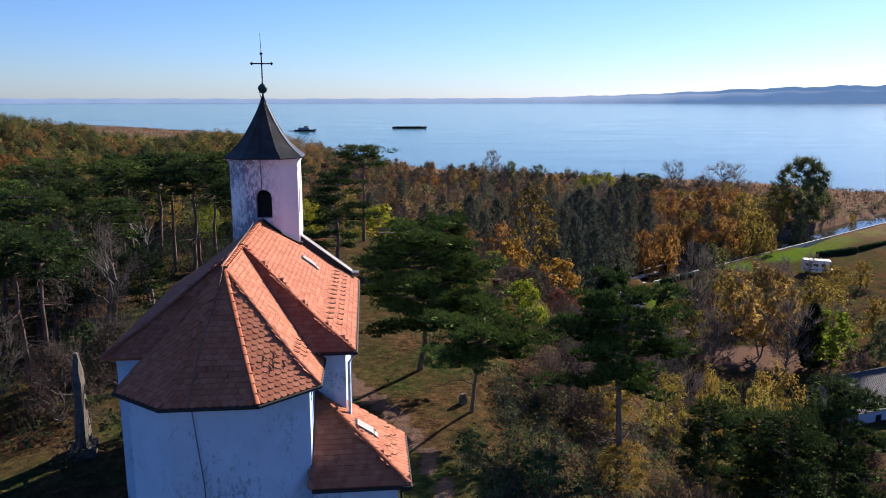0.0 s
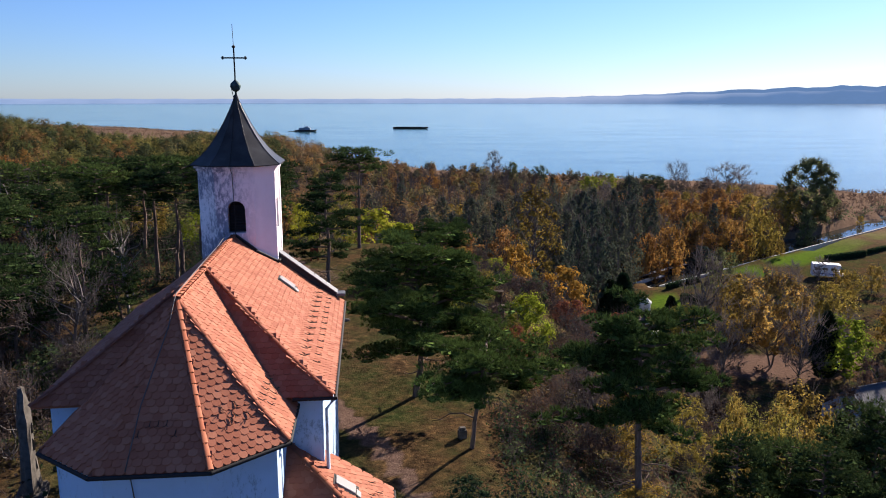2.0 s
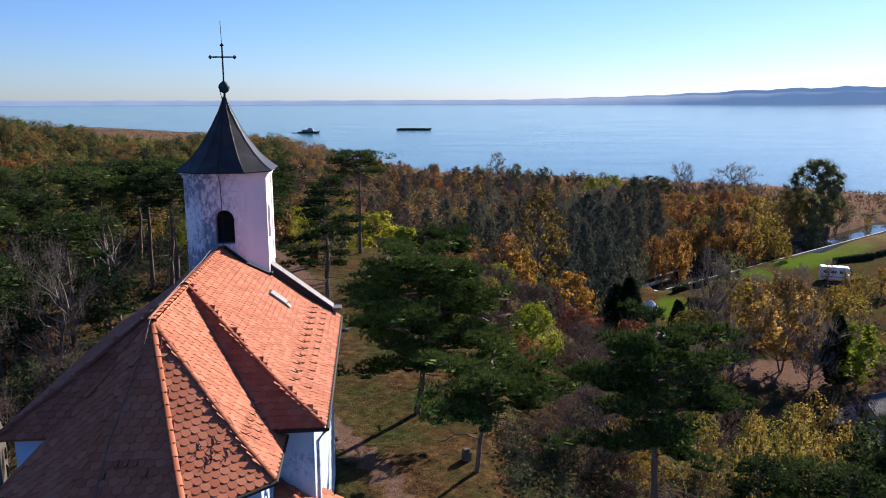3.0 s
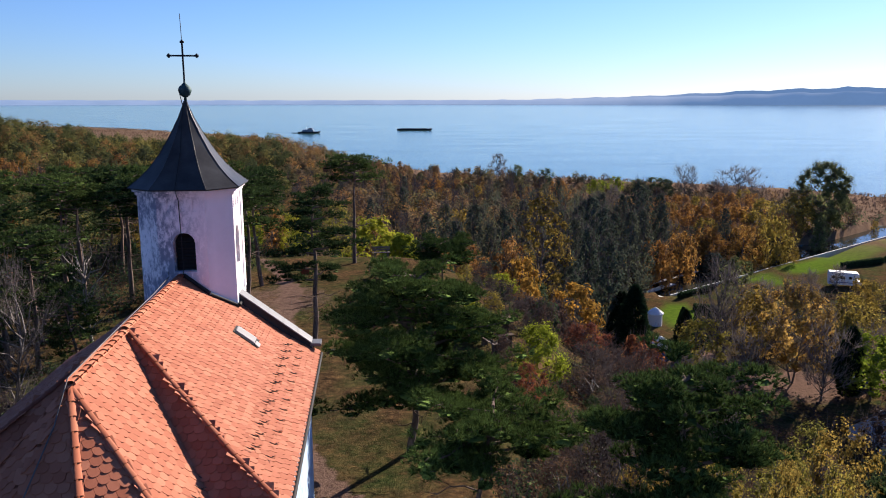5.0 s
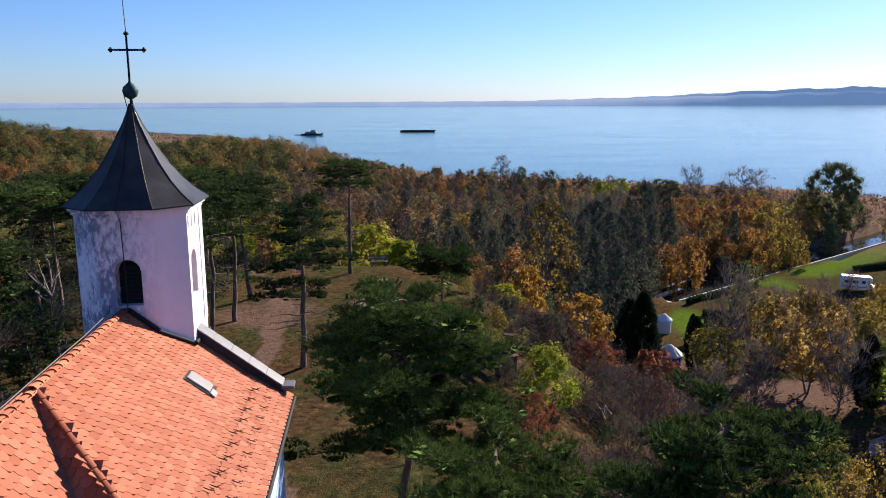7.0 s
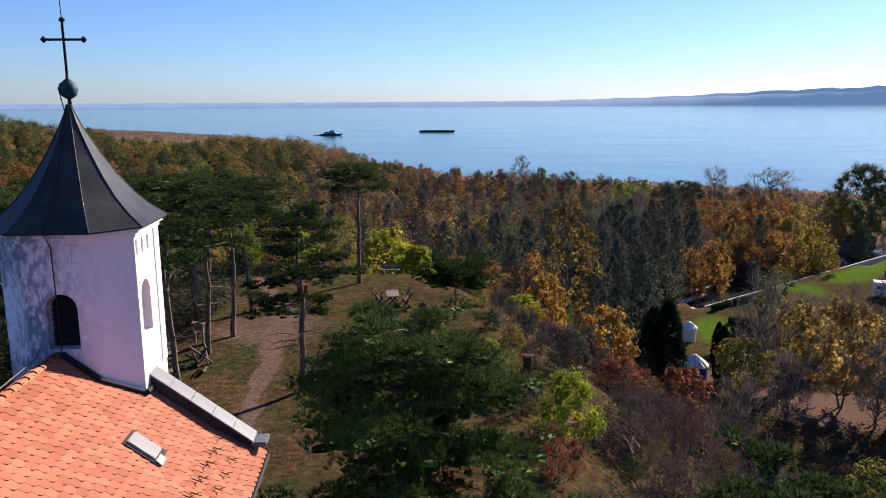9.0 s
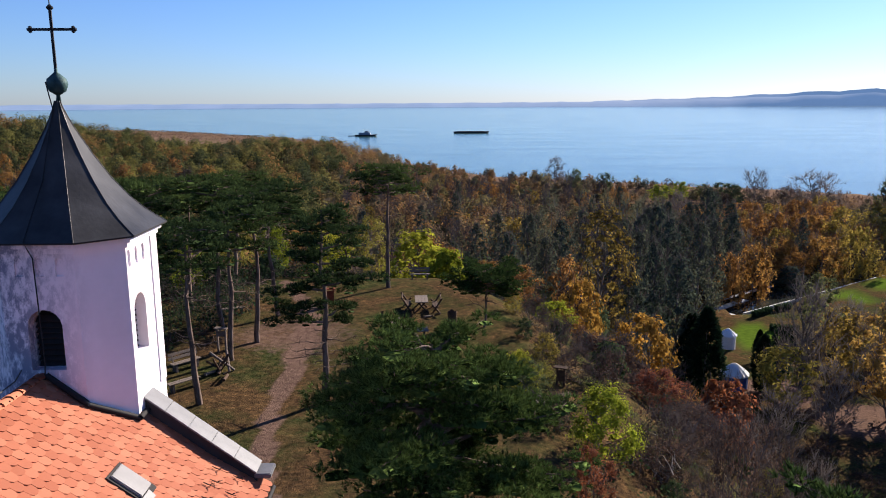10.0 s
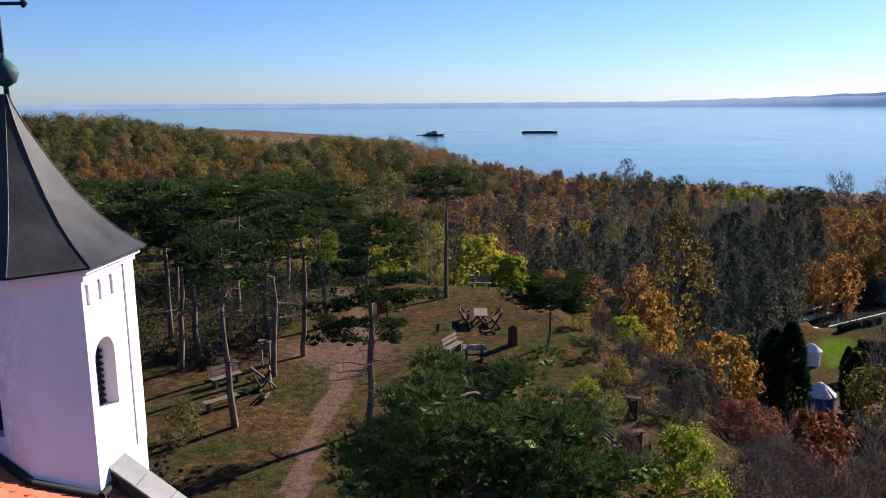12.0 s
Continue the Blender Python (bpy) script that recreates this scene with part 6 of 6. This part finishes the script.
def log_table(x, y, turn):
    """A heavy picnic table on crossed log legs."""
    t = thing("picnic_table", "rustic picnic table of grey planks on crossed dark logs", "table", on_ground(x, y), turn)
    for k in range(4):
        p = part("plank", boxes(((1.9, 0.21, 0.05), None), bevel=0.012), M_WOOD, t)
        p.matrix_local = pose(0, -0.33 + 0.22 * k, 0.76)
    for sx in (-0.65, 0.65):
        for s in (-1, 1):
            part("leg", poles(((sx, -0.42 * s, 0.0), (sx, 0.30 * s, 0.74), 0.055)), M_LOG, t)
        part("rail", poles(((sx, -0.42, 0.70), (sx, 0.42, 0.70), 0.045)), M_LOG, t)
    part("stretcher", poles(((-0.65, 0, 0.38), (0.65, 0, 0.38), 0.045)), M_LOG, t)
    return t


def log_bench(x, y, turn):
    """A bench with a raked back between two leaning log sides."""
    t = thing("log_bench", "dark log bench with leaning side posts", "bench", on_ground(x, y), turn, group="benches round the table")
    for sx in (-0.75, 0.75):
        part("side_post", poles(((sx, -0.22, 0.0), (sx, 0.42, 1.02), 0.06)), M_LOG, t)
        part("front_leg", poles(((sx, 0.28, 0.0), (sx, -0.26, 0.60), 0.055)), M_LOG, t)
    for k in range(2):
        part("seat_plank", boxes(((1.7, 0.19, 0.06), pose(0, -0.12 + 0.2 * k, 0.44)), bevel=0.015), M_LOG, t)
    part("back_rail", poles(((-0.85, 0.36, 0.90), (0.85, 0.36, 0.90), 0.05)), M_LOG, t)
    return t


def plank_bench(x, y, turn, back=True):
    text = "weathered grey plank bench with a backrest" if back else "low weathered plank bench without a back"
    t = thing("plank_bench", text, "bench", on_ground(x, y), turn)
    for k in range(2):
        part("seat_plank", boxes(((1.7, 0.19, 0.05), pose(0, -0.10 + 0.21 * k, 0.45)), bevel=0.012), M_WOOD, t)
    for sx in (-0.62, 0.62):
        part("leg", boxes(((0.12, 0.36, 0.44), pose(sx, 0, 0.21)), bevel=0.012), M_WOOD, t)
        if back:
            part("back_post", boxes(((0.07, 0.06, 0.62), pose(sx, 0.25, 0.68, -12, 0, 0)), bevel=0.01), M_WOOD, t)
    if back:
        for k in range(2):
            part("back_plank", boxes(((1.7, 0.04, 0.16), pose(0, 0.25 + 0.04 * k, 0.68 + 0.21 * k, -12, 0, 0)), bevel=0.01), M_WOOD, t)
    return t


def slab_table(x, y, turn):
    t = thing("slab_table", "small table with a pale boarded top on a dark stand", "table", on_ground(x, y), turn)
    for k in range(5):
        part("plank", boxes(((0.25, 0.95, 0.05), pose(-0.52 + 0.26 * k, 0, 0.78)), bevel=0.01), M_WOOD, t)
    for sx in (-0.42, 0.42):
        part("stand", boxes(((0.09, 0.62, 0.76), pose(sx, 0, 0.38)), bevel=0.015), M_LOG, t)
    part("stretcher", boxes(((0.8, 0.08, 0.10), pose(0, 0, 0.36)), bevel=0.012), M_LOG, t)
    return t


log_table(-5.3, 68.2, 98)
log_bench(-6.25, 68.2, 98)
log_bench(-4.35, 68.2, -82)
slab_table(-4.8, 61.0, 12)
plank_bench(-6.1, 62.0, 70)
plank_bench(-16.6, 55.5, 55)
plank_bench(-15.5, 52.6, 52, False)
plank_bench(-6.6, 79.2, 10)
plank_bench(-17.8, 66.0, 30, False)


def hollow_stump(x, y):
    t = thing("tree_stump", "upright hollow dark tree stump in the clearing", "stump", on_ground(x, y))
    rng = random.Random(4)
    bm = bmesh.new()
    lathe(bm, [(0.36, -0.1), (0.30, 0.12), (0.27, 0.6), (0.28, 1.05), (0.22, 1.06), (0.20, 0.85)], 14)
    for v in bm.verts:
        v.co += Vector((rng.uniform(-1, 1), rng.uniform(-1, 1), 0)) * 0.025 + Vector((0, 0, rng.uniform(-0.06, 0.06) if v.co.z > 0.9 else 0))
    part("bark_shell", bm, M_LOG, t)
    return t


def fallen_logs(x, y, turn, seed, count, label, long=1.7):
    t = thing("log_pile", label, "logs", on_ground(x, y), turn)
    rng = random.Random(seed)
    for k in range(count):
        a = Vector((rng.uniform(-0.6, 0.6), rng.uniform(-0.5, 0.5), 0.06))
        d = Vector((rng.uniform(-1, 1), rng.uniform(-1, 1), rng.uniform(0.05, 0.75))).normalized() * rng.uniform(0.5, 1) * long
        part("log", poles((a, a + d, rng.uniform(0.04, 0.09))), M_LOG if k % 3 else M_WOOD, t)
    return t


hollow_stump(-2.9, 63.9)
fallen_logs(-14.2, 55.1, 20, 7, 11, "tangle of broken brown branches and a root")
fallen_logs(-4.6, 66.3, 80, 9, 3, "short piece of split log in the grass", 0.6)


def board_on_posts(name, label, x, y, turn, wide, tall, lift, mat):
    t = thing(name, label, "sign", on_ground(x, y), turn)
    for sx in (-wide / 2, wide / 2):
        part("post", boxes(((0.10, 0.10, lift + tall + 0.15), pose(sx, 0, (lift + tall + 0.15) / 2 - 0.05)), bevel=0.012), mat, t)
    part("board", boxes(((wide - 0.08, 0.05, tall), pose(0, -0.02, lift + tall / 2)), bevel=0.01), mat, t)
    part("cap", boxes(((wide + 0.3, 0.30, 0.05), pose(0, 0, lift + tall + 0.14, 8, 0, 0)), bevel=0.01), mat, t)
    return t


M_REDWOOD = plain("red_stained_wood", (0.16, 0.04, 0.022), 0.8, 0, 0.25, 8)
board_on_posts("notice_board", "red-stained wooden notice board with a small roof", -11.8, 68.6, 12, 0.6, 0.8, 0.3, M_REDWOOD)
board_on_posts("notice_board", "small weathered wooden sign on two posts", -15.6, 58.2, -10, 0.5, 0.35, 0.9, M_WOOD)
board_on_posts("notice_board", "dark wooden lookout board on the slope", 2.9, 51.4, 25, 0.8, 0.5, 0.30, M_LOG)
board_on_posts("notice_board", "narrow dark wooden marker board beside the shrubs", 3.2, 55.0, -15, 0.36, 0.6, 0.25, M_LOG)
plank_bench(2.0, 51.2, 115)
small = thing("stone_marker", "small square stone marker in the dry grass", "stone", on_ground(0.1, 33.1), 20)
part("stone_block", boxes(((0.34, 0.30, 0.46), pose(0, 0, 0.18)), bevel=0.05), M_STONE, small)
part("stone_cap", boxes(((0.28, 0.24, 0.08), pose(0, 0, 0.44)), bevel=0.03), M_STONE, small)


def stone_stele(x, y, turn):
    """A tall rough stone memorial with pierced niches in its narrow side."""
    t = thing("stone_memorial", "tall rough stone memorial pillar with niches beside the chapel", "monument", on_ground(x, y), turn)
    rng = random.Random(8)
    bm = bmesh.new()
    rows = [(0.62, 1.0, -0.3), (0.60, 0.96, 0.5), (0.52, 0.86, 0.9), (0.48, 0.80, 1.7), (0.44, 0.66, 2.2), (0.42, 0.62, 2.9), (0.34, 0.46, 3.4), (0.26, 0.32, 3.9), (0.16, 0.18, 4.15)]
    loops = []
    for w, d, z in rows:
        ring = []
        for k in range(12):
            a = math.tau * k / 12
            q = max(abs(math.cos(a)), abs(math.sin(a))) ** 0.7
            ring.append(bm.verts.new((w / 2 * math.cos(a) / q + rng.uniform(-0.04, 0.04), d / 2 * math.sin(a) / q + rng.uniform(-0.05, 0.05), z + rng.uniform(-0.03, 0.03))))
        loops.append(ring)
    for a, b in zip(loops, loops[1:]):
        for k in range(12):
            bm.faces.new((a[k], a[(k + 1) % 12], b[(k + 1) % 12], b[k]))
    bm.faces.new(loops[0][::-1])
    bm.faces.new(loops[-1])
    shaft = part("stone_shaft", bm, M_STONE, t)
    for z, h in ((1.05, 0.55), (1.75, 0.5), (2.4, 0.45)):
        cut(shaft, opening(arch(0.26, h, 6), (0.30, 0.02, z), 0, 0.14))
    part("plinth", boxes(((0.95, 1.3, 0.5), pose(0, 0, 0.1)), bevel=0.06), M_STONE, t)
    return t


stone_stele(-15.2, 28.2, 18)
for k, (dx, dy) in enumerate(((0.0, 0.0), (0.5, 0.4), (-0.5, 0.2))):
    rock = thing("rock", "grey field stone lying in the grass", "rock", on_ground(-9.6 + 2.2 * k + dx, 44.6 + 5.3 * k + dy))
    bm = bmesh.new()
    bmesh.ops.create_icosphere(bm, subdivisions=2, radius=0.22)
    for v in bm.verts:
        v.co = Vector((v.co.x * 1.4, v.co.y, v.co.z * 0.6)) * (1 + 0.25 * noise.noise(v.co * 5 + Vector((k, 0, 0)))) + Vector((0, 0, 0.05))
    part("stone", bm, M_STONE, rock)


# ---- things by the canal ----
def along_canal(a, c, z=0.0):
    p = CANAL_A + CANAL_WAY * a + CANAL_ACROSS * c
    return (float(p[0]), float(p[1]), z)


CANAL_TURN = math.degrees(math.atan2(CANAL_WAY[1], CANAL_WAY[0]))
for k in range(28):
    block = part("kerb_stone", boxes(((5.96, 0.36, 1.6), None), bevel=0.04), M_CONCRETE)
    block.matrix_world = pose(*along_canal(3 + 6 * k, -0.2, LAKE + 0.72), 0, 0, CANAL_TURN)
    tagged(block, "pale concrete block of the canal wall", "canal wall", kind="structure")
for size, a, c in (((0.45, 11.6, 1.9), -0.2, 5.5),):
    block = part("end_wall", boxes((size, None), bevel=0.04), M_CONCRETE)
    block.matrix_world = pose(*along_canal(a, c, LAKE - 0.15), 0, 0, CANAL_TURN)
    tagged(block, "concrete end wall of the canal", "canal wall", kind="structure")


def pontoon(a, c, length, turn, wide=1.6):
    t = thing("boat_dock", "narrow plank dock on posts in the canal", "dock", along_canal(a, c, LAKE), CANAL_TURN + turn)
    count = int(length / 0.42)
    for k in range(count):
        p = part("deck_plank", boxes(((0.38, wide, 0.06), None), bevel=0.01), M_CONCRETE, t)
        p.matrix_local = pose((k + 0.5) * length / count, 0, 0.55)
    for sy in (-wide / 2 + 0.1, wide / 2 - 0.1):
        part("beam", boxes(((length, 0.14, 0.2), pose(length / 2, sy, 0.42)), bevel=0.02), M_LOG, t)
        for k in range(int(length / 3) + 1):
            part("pile", poles(((min(k * 3 + 0.1, length - 0.1), sy, -1.8), (min(k * 3 + 0.1, length - 0.1), sy, 0.75), 0.10)), M_LOG, t)
    return t


pontoon(-0.2, 6.0, 12.0, 6)
pontoon(6.0, 10.0, 20.0, 2, 1.0)
quay = part("quay_pavement", prism([along_canal(-9, -1.2)[:2], along_canal(-0.5, -1.2)[:2], along_canal(-0.5, 11)[:2], along_canal(-9, 11)[:2]], LOW - 1.2, LOW + 0.12), M_CONCRETE)
tagged(quay, "grey paved quay at the end of the canal", "pavement", kind="structure")
walk_a = part("garden_path", prism([along_canal(-5, -1.2)[:2], along_canal(-3, -1.2)[:2], along_canal(4, -16)[:2], along_canal(2, -16)[:2]], LOW - 1.0, LOW + 0.10), M_CONCRETE)
tagged(walk_a, "pale garden path across the lawn", "path", kind="structure")
drive = part("campsite_road", prism([along_canal(58, -16)[:2], along_canal(150, -12)[:2], along_canal(150, -16)[:2], along_canal(58, -20)[:2]], LOW - 1.0, LOW + 0.10), M_ASPHALT)
tagged(drive, "grey campsite road by the lawns", "road", kind="structure")


def hedge(a, c, length, turn=0.0, tall=1.1):
    x, y, _ = along_canal(a, c)
    t = thing("hedge", "clipped dark-green garden hedge beside the lawn", "hedge", on_ground(x, y), CANAL_TURN + turn, group="garden hedges")
    rng = np.random.default_rng(int(a * 10 + 500))
    n = int(length * 260)
    p = rng.uniform((0, -0.5, 0.05), (length, 0.5, tall), (n, 3))
    part("foliage", leaves(p, 0.26, rng), LEAVES["green"], t)
    part("wood", boxes(((length - 0.1, 0.72, tall - 0.15), pose(length / 2, 0, tall / 2 - 0.1)), bevel=0.1), LEAVES["cypress"], t)
    return t


hedge(-1.5, -3.0, 5.5)
hedge(5.0, -3.2, 4.0, -6)
hedge(-6.0, -9.0, 4.5, -50)
hedge(50, -10.5, 14, -14, 1.4)
hedge(66, -13.5, 22, -6, 1.3)


def camper_van(x, y, turn):
    """A white motor home with a cab over its windscreen."""
    t = thing("camper_van", "white camper van parked on the grass", "camper van", on_ground(x, y), turn)
    bm = bmesh.new()
    side = [(-3.0, 0.45), (2.0, 0.45), (3.0, 0.55), (3.05, 1.05), (2.3, 1.35), (1.75, 1.95), (2.45, 2.15), (2.4, 2.75), (2.0, 2.95), (-2.9, 2.95), (-3.05, 2.7)]
    for wide in (1,):
        a = [bm.verts.new((px, -1.1, pz)) for px, pz in side]
        b = [bm.verts.new((px, 1.1, pz)) for px, pz in side]
        bm.faces.new(a)
        bm.faces.new(b[::-1])
        for k in range(len(side)):
            j = (k + 1) % len(side)
            bm.faces.new((a[k], b[k], b[j], a[j]))
    bmesh.ops.bevel(bm, geom=[e for e in bm.edges if abs(e.verts[0].co.y - e.verts[1].co.y) < 0.1], offset=0.05, segments=2, affect="EDGES")
    part("body", bm, M_WHITE, t)
    for px, wide in ((-2.0, 0.9), (-0.5, 0.9), (0.9, 0.6)):
        for sy in (-1.115, 1.115):
            part("window", boxes(((wide, 0.03, 0.55), pose(px, sy, 1.95)), bevel=0.01), M_GLASS, t)
    part("windscreen", boxes(((0.03, 1.8, 0.75), pose(2.06, 0, 1.66, 0, -42, 0)), bevel=0.01), M_GLASS, t)
    part("stripe", boxes(((4.6, 2.24, 0.14), pose(-0.6, 0, 0.95)), bevel=0.01), M_BLUE, t)
    part("roof_hatch", boxes(((0.7, 0.7, 0.14), pose(-1.2, 0, 3.0)), bevel=0.03), M_WHITE, t)
    for px in (-1.9, 1.9):
        for sy in (-0.95, 0.95):
            bm = bmesh.new()
            lathe(bm, [(0.33, -0.1), (0.35, 0), (0.33, 0.1)], 16, m=pose(px, sy, 0.35, 90, 0, 0))
            part("wheel", bm, M_GUTTER, t)
    return t


camper_van(79.8, 159.5, -20)
camper_van(-6.8, 252.0, 15)


def parked_car(x, y, turn, paint, text):
    t = thing("parked_car", text, "car", on_ground(x, y), turn)
    side = [(-2.1, 0.35), (2.1, 0.35), (2.15, 0.75), (1.2, 0.92), (0.5, 1.42), (-1.2, 1.46), (-1.95, 0.98), (-2.15, 0.9)]
    bm = bmesh.new()
    a = [bm.verts.new((px, -0.85, pz)) for px, pz in side]
    b = [bm.verts.new((px, 0.85, pz)) for px, pz in side]
    bm.faces.new(a)
    bm.faces.new(b[::-1])
    for k in range(len(side)):
        j = (k + 1) % len(side)
        bm.faces.new((a[k], b[k], b[j], a[j]))
    bmesh.ops.bevel(bm, geom=list(bm.edges), offset=0.07, segments=2, affect="EDGES")
    part("body", bm, paint, t)
    part("windscreen", boxes(((0.03, 1.4, 0.62), pose(0.88, 0, 1.18, 0, -55, 0)), bevel=0.01), M_GLASS, t)
    for sy in (-0.86, 0.86):
        part("side_window", boxes(((1.5, 0.03, 0.34), pose(-0.35, sy, 1.18)), bevel=0.01), M_GLASS, t)
        for px in (-1.35, 1.35):
            bm = bmesh.new()
            lathe(bm, [(0.29, -0.1), (0.31, 0), (0.29, 0.1)], 16, m=pose(px, sy * 0.95, 0.31, 90, 0, 0))
            part("wheel", bm, M_GUTTER, t)
    return t


parked_car(53.4, 104.2, 30, plain("blue_car_paint", (0.03, 0.06, 0.16), 0.25, 0.2, 0.05), "dark blue car parked under the trees")
parked_car(1.5, 252.0, -10, M_WHITE, "white car parked among the far trees")


def pavilion(x, y, wide, wall, roof, wall_h, roof_h, text):
    """A round garden tent with a ribbed conical roof."""
    t = thing("garden_pavilion", text, "tent", on_ground(x, y))
    bm = bmesh.new()
    lathe(bm, [(wide / 2, -0.2), (wide / 2, wall_h)], 16)
    part("canvas_wall", bm, wall, t)
    bm = bmesh.new()
    rings = [(wide / 2 + 0.2, wall_h - 0.12), (wide / 2 + 0.12, wall_h + 0.02), (wide * 0.30, wall_h + roof_h * 0.55), (wide * 0.10, wall_h + roof_h * 0.92), (0.04, wall_h + roof_h)]
    lathe(bm, rings, 16)
    part("canvas_roof", bm, roof, t)
    for k in range(16):
        a = math.tau * k / 16
        part("rib", wire([(r * math.cos(a) * 1.01, r * math.sin(a) * 1.01, z + 0.02) for r, z in rings], 0.025, 4), M_WHITE, t)
    return t


pavilion(30.3, 114.8, 3.4, M_BLUE, M_WHITE, 2.0, 1.3, "round blue canvas pavilion with a white conical roof")
pavilion(34.6, 133.0, 2.4, M_WHITE, M_WHITE, 2.2, 0.9, "round white garden pavilion near the lawn")


def house(x, y, z, turn, long, deep, eave, rise):
    """A low house among the trees, of which the shingled roof shows."""
    t = thing("house", "low house with a grey shingled gable roof among trees", "house", (x, y, z), turn)
    part("wall", prism([(-long / 2 + 0.3, -deep / 2 + 0.4), (long / 2 - 0.3, -deep / 2 + 0.4), (long / 2 - 0.3, deep / 2 - 0.4), (-long / 2 + 0.3, deep / 2 - 0.4)], -4.0, eave), M_WALL, t)
    for s in (-1, 1):
        corners = [(-long / 2, s * deep / 2, eave), (long / 2, s * deep / 2, eave), (long / 2, 0, eave + rise), (-long / 2, 0, eave + rise)]
        slope = part("roof", slab(corners, 0.14), M_SHINGLE, t)
        rng = random.Random(2)
        rows, cols = (14, 44) if long > 10 else (8, 20)
        up = Vector((0, -s * deep / 2, rise))
        n = Vector((0, s * rise, deep / 2)).normalized()
        shape = None
        for r in range(rows):
            pieces = []
            for c in range(cols):
                w = long / cols
                p = Vector((-long / 2 + (c + 0.5 + 0.25 * (r % 2)) * w, s * deep / 2, eave)) + up * (r / rows) + n * (0.02 + rng.uniform(0, 0.012))
                u = up / rows * 1.15
                e = Vector((w * 0.47, 0, 0))
                q = [p - e, p + e, p + e + u, p - e + u]
                low = [v - n * 0.03 for v in q]
                pieces.append((np.array([tuple(v) for v in q + low]), np.array([(0, 1, 2, 3), (0, 1, 5, 4), (1, 2, 6, 5), (3, 0, 4, 7)])))
            tagged(part("shingle_course", joined(pieces), M_SHINGLE, slope), kind="stuff")
    for s in (-1, 1):
        gable = bmesh.new()
        v = [gable.verts.new((s * (long / 2 - 0.3), yy, zz)) for yy, zz in ((-deep / 2 + 0.4, eave - 0.1), (deep / 2 - 0.4, eave - 0.1), (0, eave + rise - 0.2))]
        w = [gable.verts.new((s * (long / 2 - 0.5), yy, zz)) for yy, zz in ((-deep / 2 + 0.4, eave - 0.1), (deep / 2 - 0.4, eave - 0.1), (0, eave + rise - 0.2))]
        gable.faces.new(v)
        gable.faces.new(w[::-1])
        for k in range(3):
            gable.faces.new((v[k], v[(k + 1) % 3], w[(k + 1) % 3], w[k]))
        part("gable_wall", gable, M_WALL, t)
    part("ridge_cap", wire([(-long / 2, 0, eave + rise + 0.03), (long / 2, 0, eave + rise + 0.03)], 0.09, 6), M_SHINGLE, t)
    part("window", boxes(((0.9, 0.06, 1.0), pose(-long / 4, -deep / 2 + 0.39, eave - 1.3)), bevel=0.01), M_GLASS, t)
    return t


house(52.6, 88.6, LOW, 22, 15.0, 8.0, 2.2, 3.1)


# ---- on the lake ----
def barge(x, y, turn):
    t = thing("barge", "long dark flat barge lying on the lake", "barge", (x, y, LAKE), turn)
    bm = bmesh.new()
    side = [(-21, 2.0), (-20.5, -0.6), (19, -0.6), (22, 1.4), (22, 2.3), (18.5, 2.3), (18, 2.0)]
    a = [bm.verts.new((px, -3, pz)) for px, pz in side]
    b = [bm.verts.new((px, 3, pz)) for px, pz in side]
    bm.faces.new(a)
    bm.faces.new(b[::-1])
    for k in range(len(side)):
        j = (k + 1) % len(side)
        bm.faces.new((a[k], b[k], b[j], a[j]))
    part("hull", bm, M_GUTTER, t)
    part("hold_rim", boxes(((34, 5.0, 0.5), pose(-1, 0, 2.15)), bevel=0.05), M_GUTTER, t)
    return t


def work_boat(x, y, turn):
    t = thing("work_boat", "dark work boat with a low cabin and white rails", "boat", (x, y, LAKE), turn)
    bm = bmesh.new()
    side = [(-12, 1.6), (-11.5, -0.6), (10, -0.6), (13, 2.2), (12, 2.2), (9, 1.8)]
    a = [bm.verts.new((px, -3.2, pz)) for px, pz in side]
    b = [bm.verts.new((px, 3.2, pz)) for px, pz in side]
    bm.faces.new(a)
    bm.faces.new(b[::-1])
    for k in range(len(side)):
        j = (k + 1) % len(side)
        bm.faces.new((a[k], b[k], b[j], a[j]))
    part("hull", bm, M_GUTTER, t)
    steel = plain("blue_grey_steel", (0.20, 0.25, 0.32), 0.6, 0.2)
    part("cabin", boxes(((13, 4.6, 2.2), pose(-1, 0, 2.9)), bevel=0.15), steel, t)
    part("bridge", boxes(((4.5, 4.0, 1.8), pose(1.5, 0, 4.8)), bevel=0.15), steel, t)
    part("bridge_window", boxes(((4.55, 4.05, 0.6), pose(1.5, 0, 5.0)), bevel=0.02), M_GLASS, t)
    part("mast", poles(((-3, 0, 3.9), (-3, 0, 8.2), 0.14)), M_WHITE, t)
    part("rail", wire([(-7, -2.4, 4.5), (-1, -2.4, 4.7), (5, -2.4, 4.5)], 0.08), M_WHITE, t)
    part("spud_pipe", boxes(((9, 0.7, 0.5), pose(-16, 1, 0.3)), bevel=0.1), M_GUTTER, t)
    return t


barge(-39.0, 955.0, 2)
work_boat(-154.0, 879.0, -4)
for x, y, s in ((78.9, 180.2, 1.0), (128.0, 236.0, 1.1)):
    plant("gold_far", x, y, 0.42 * s, 30, 1.3, label="small bright yellow-leaved sapling on the canal bank")
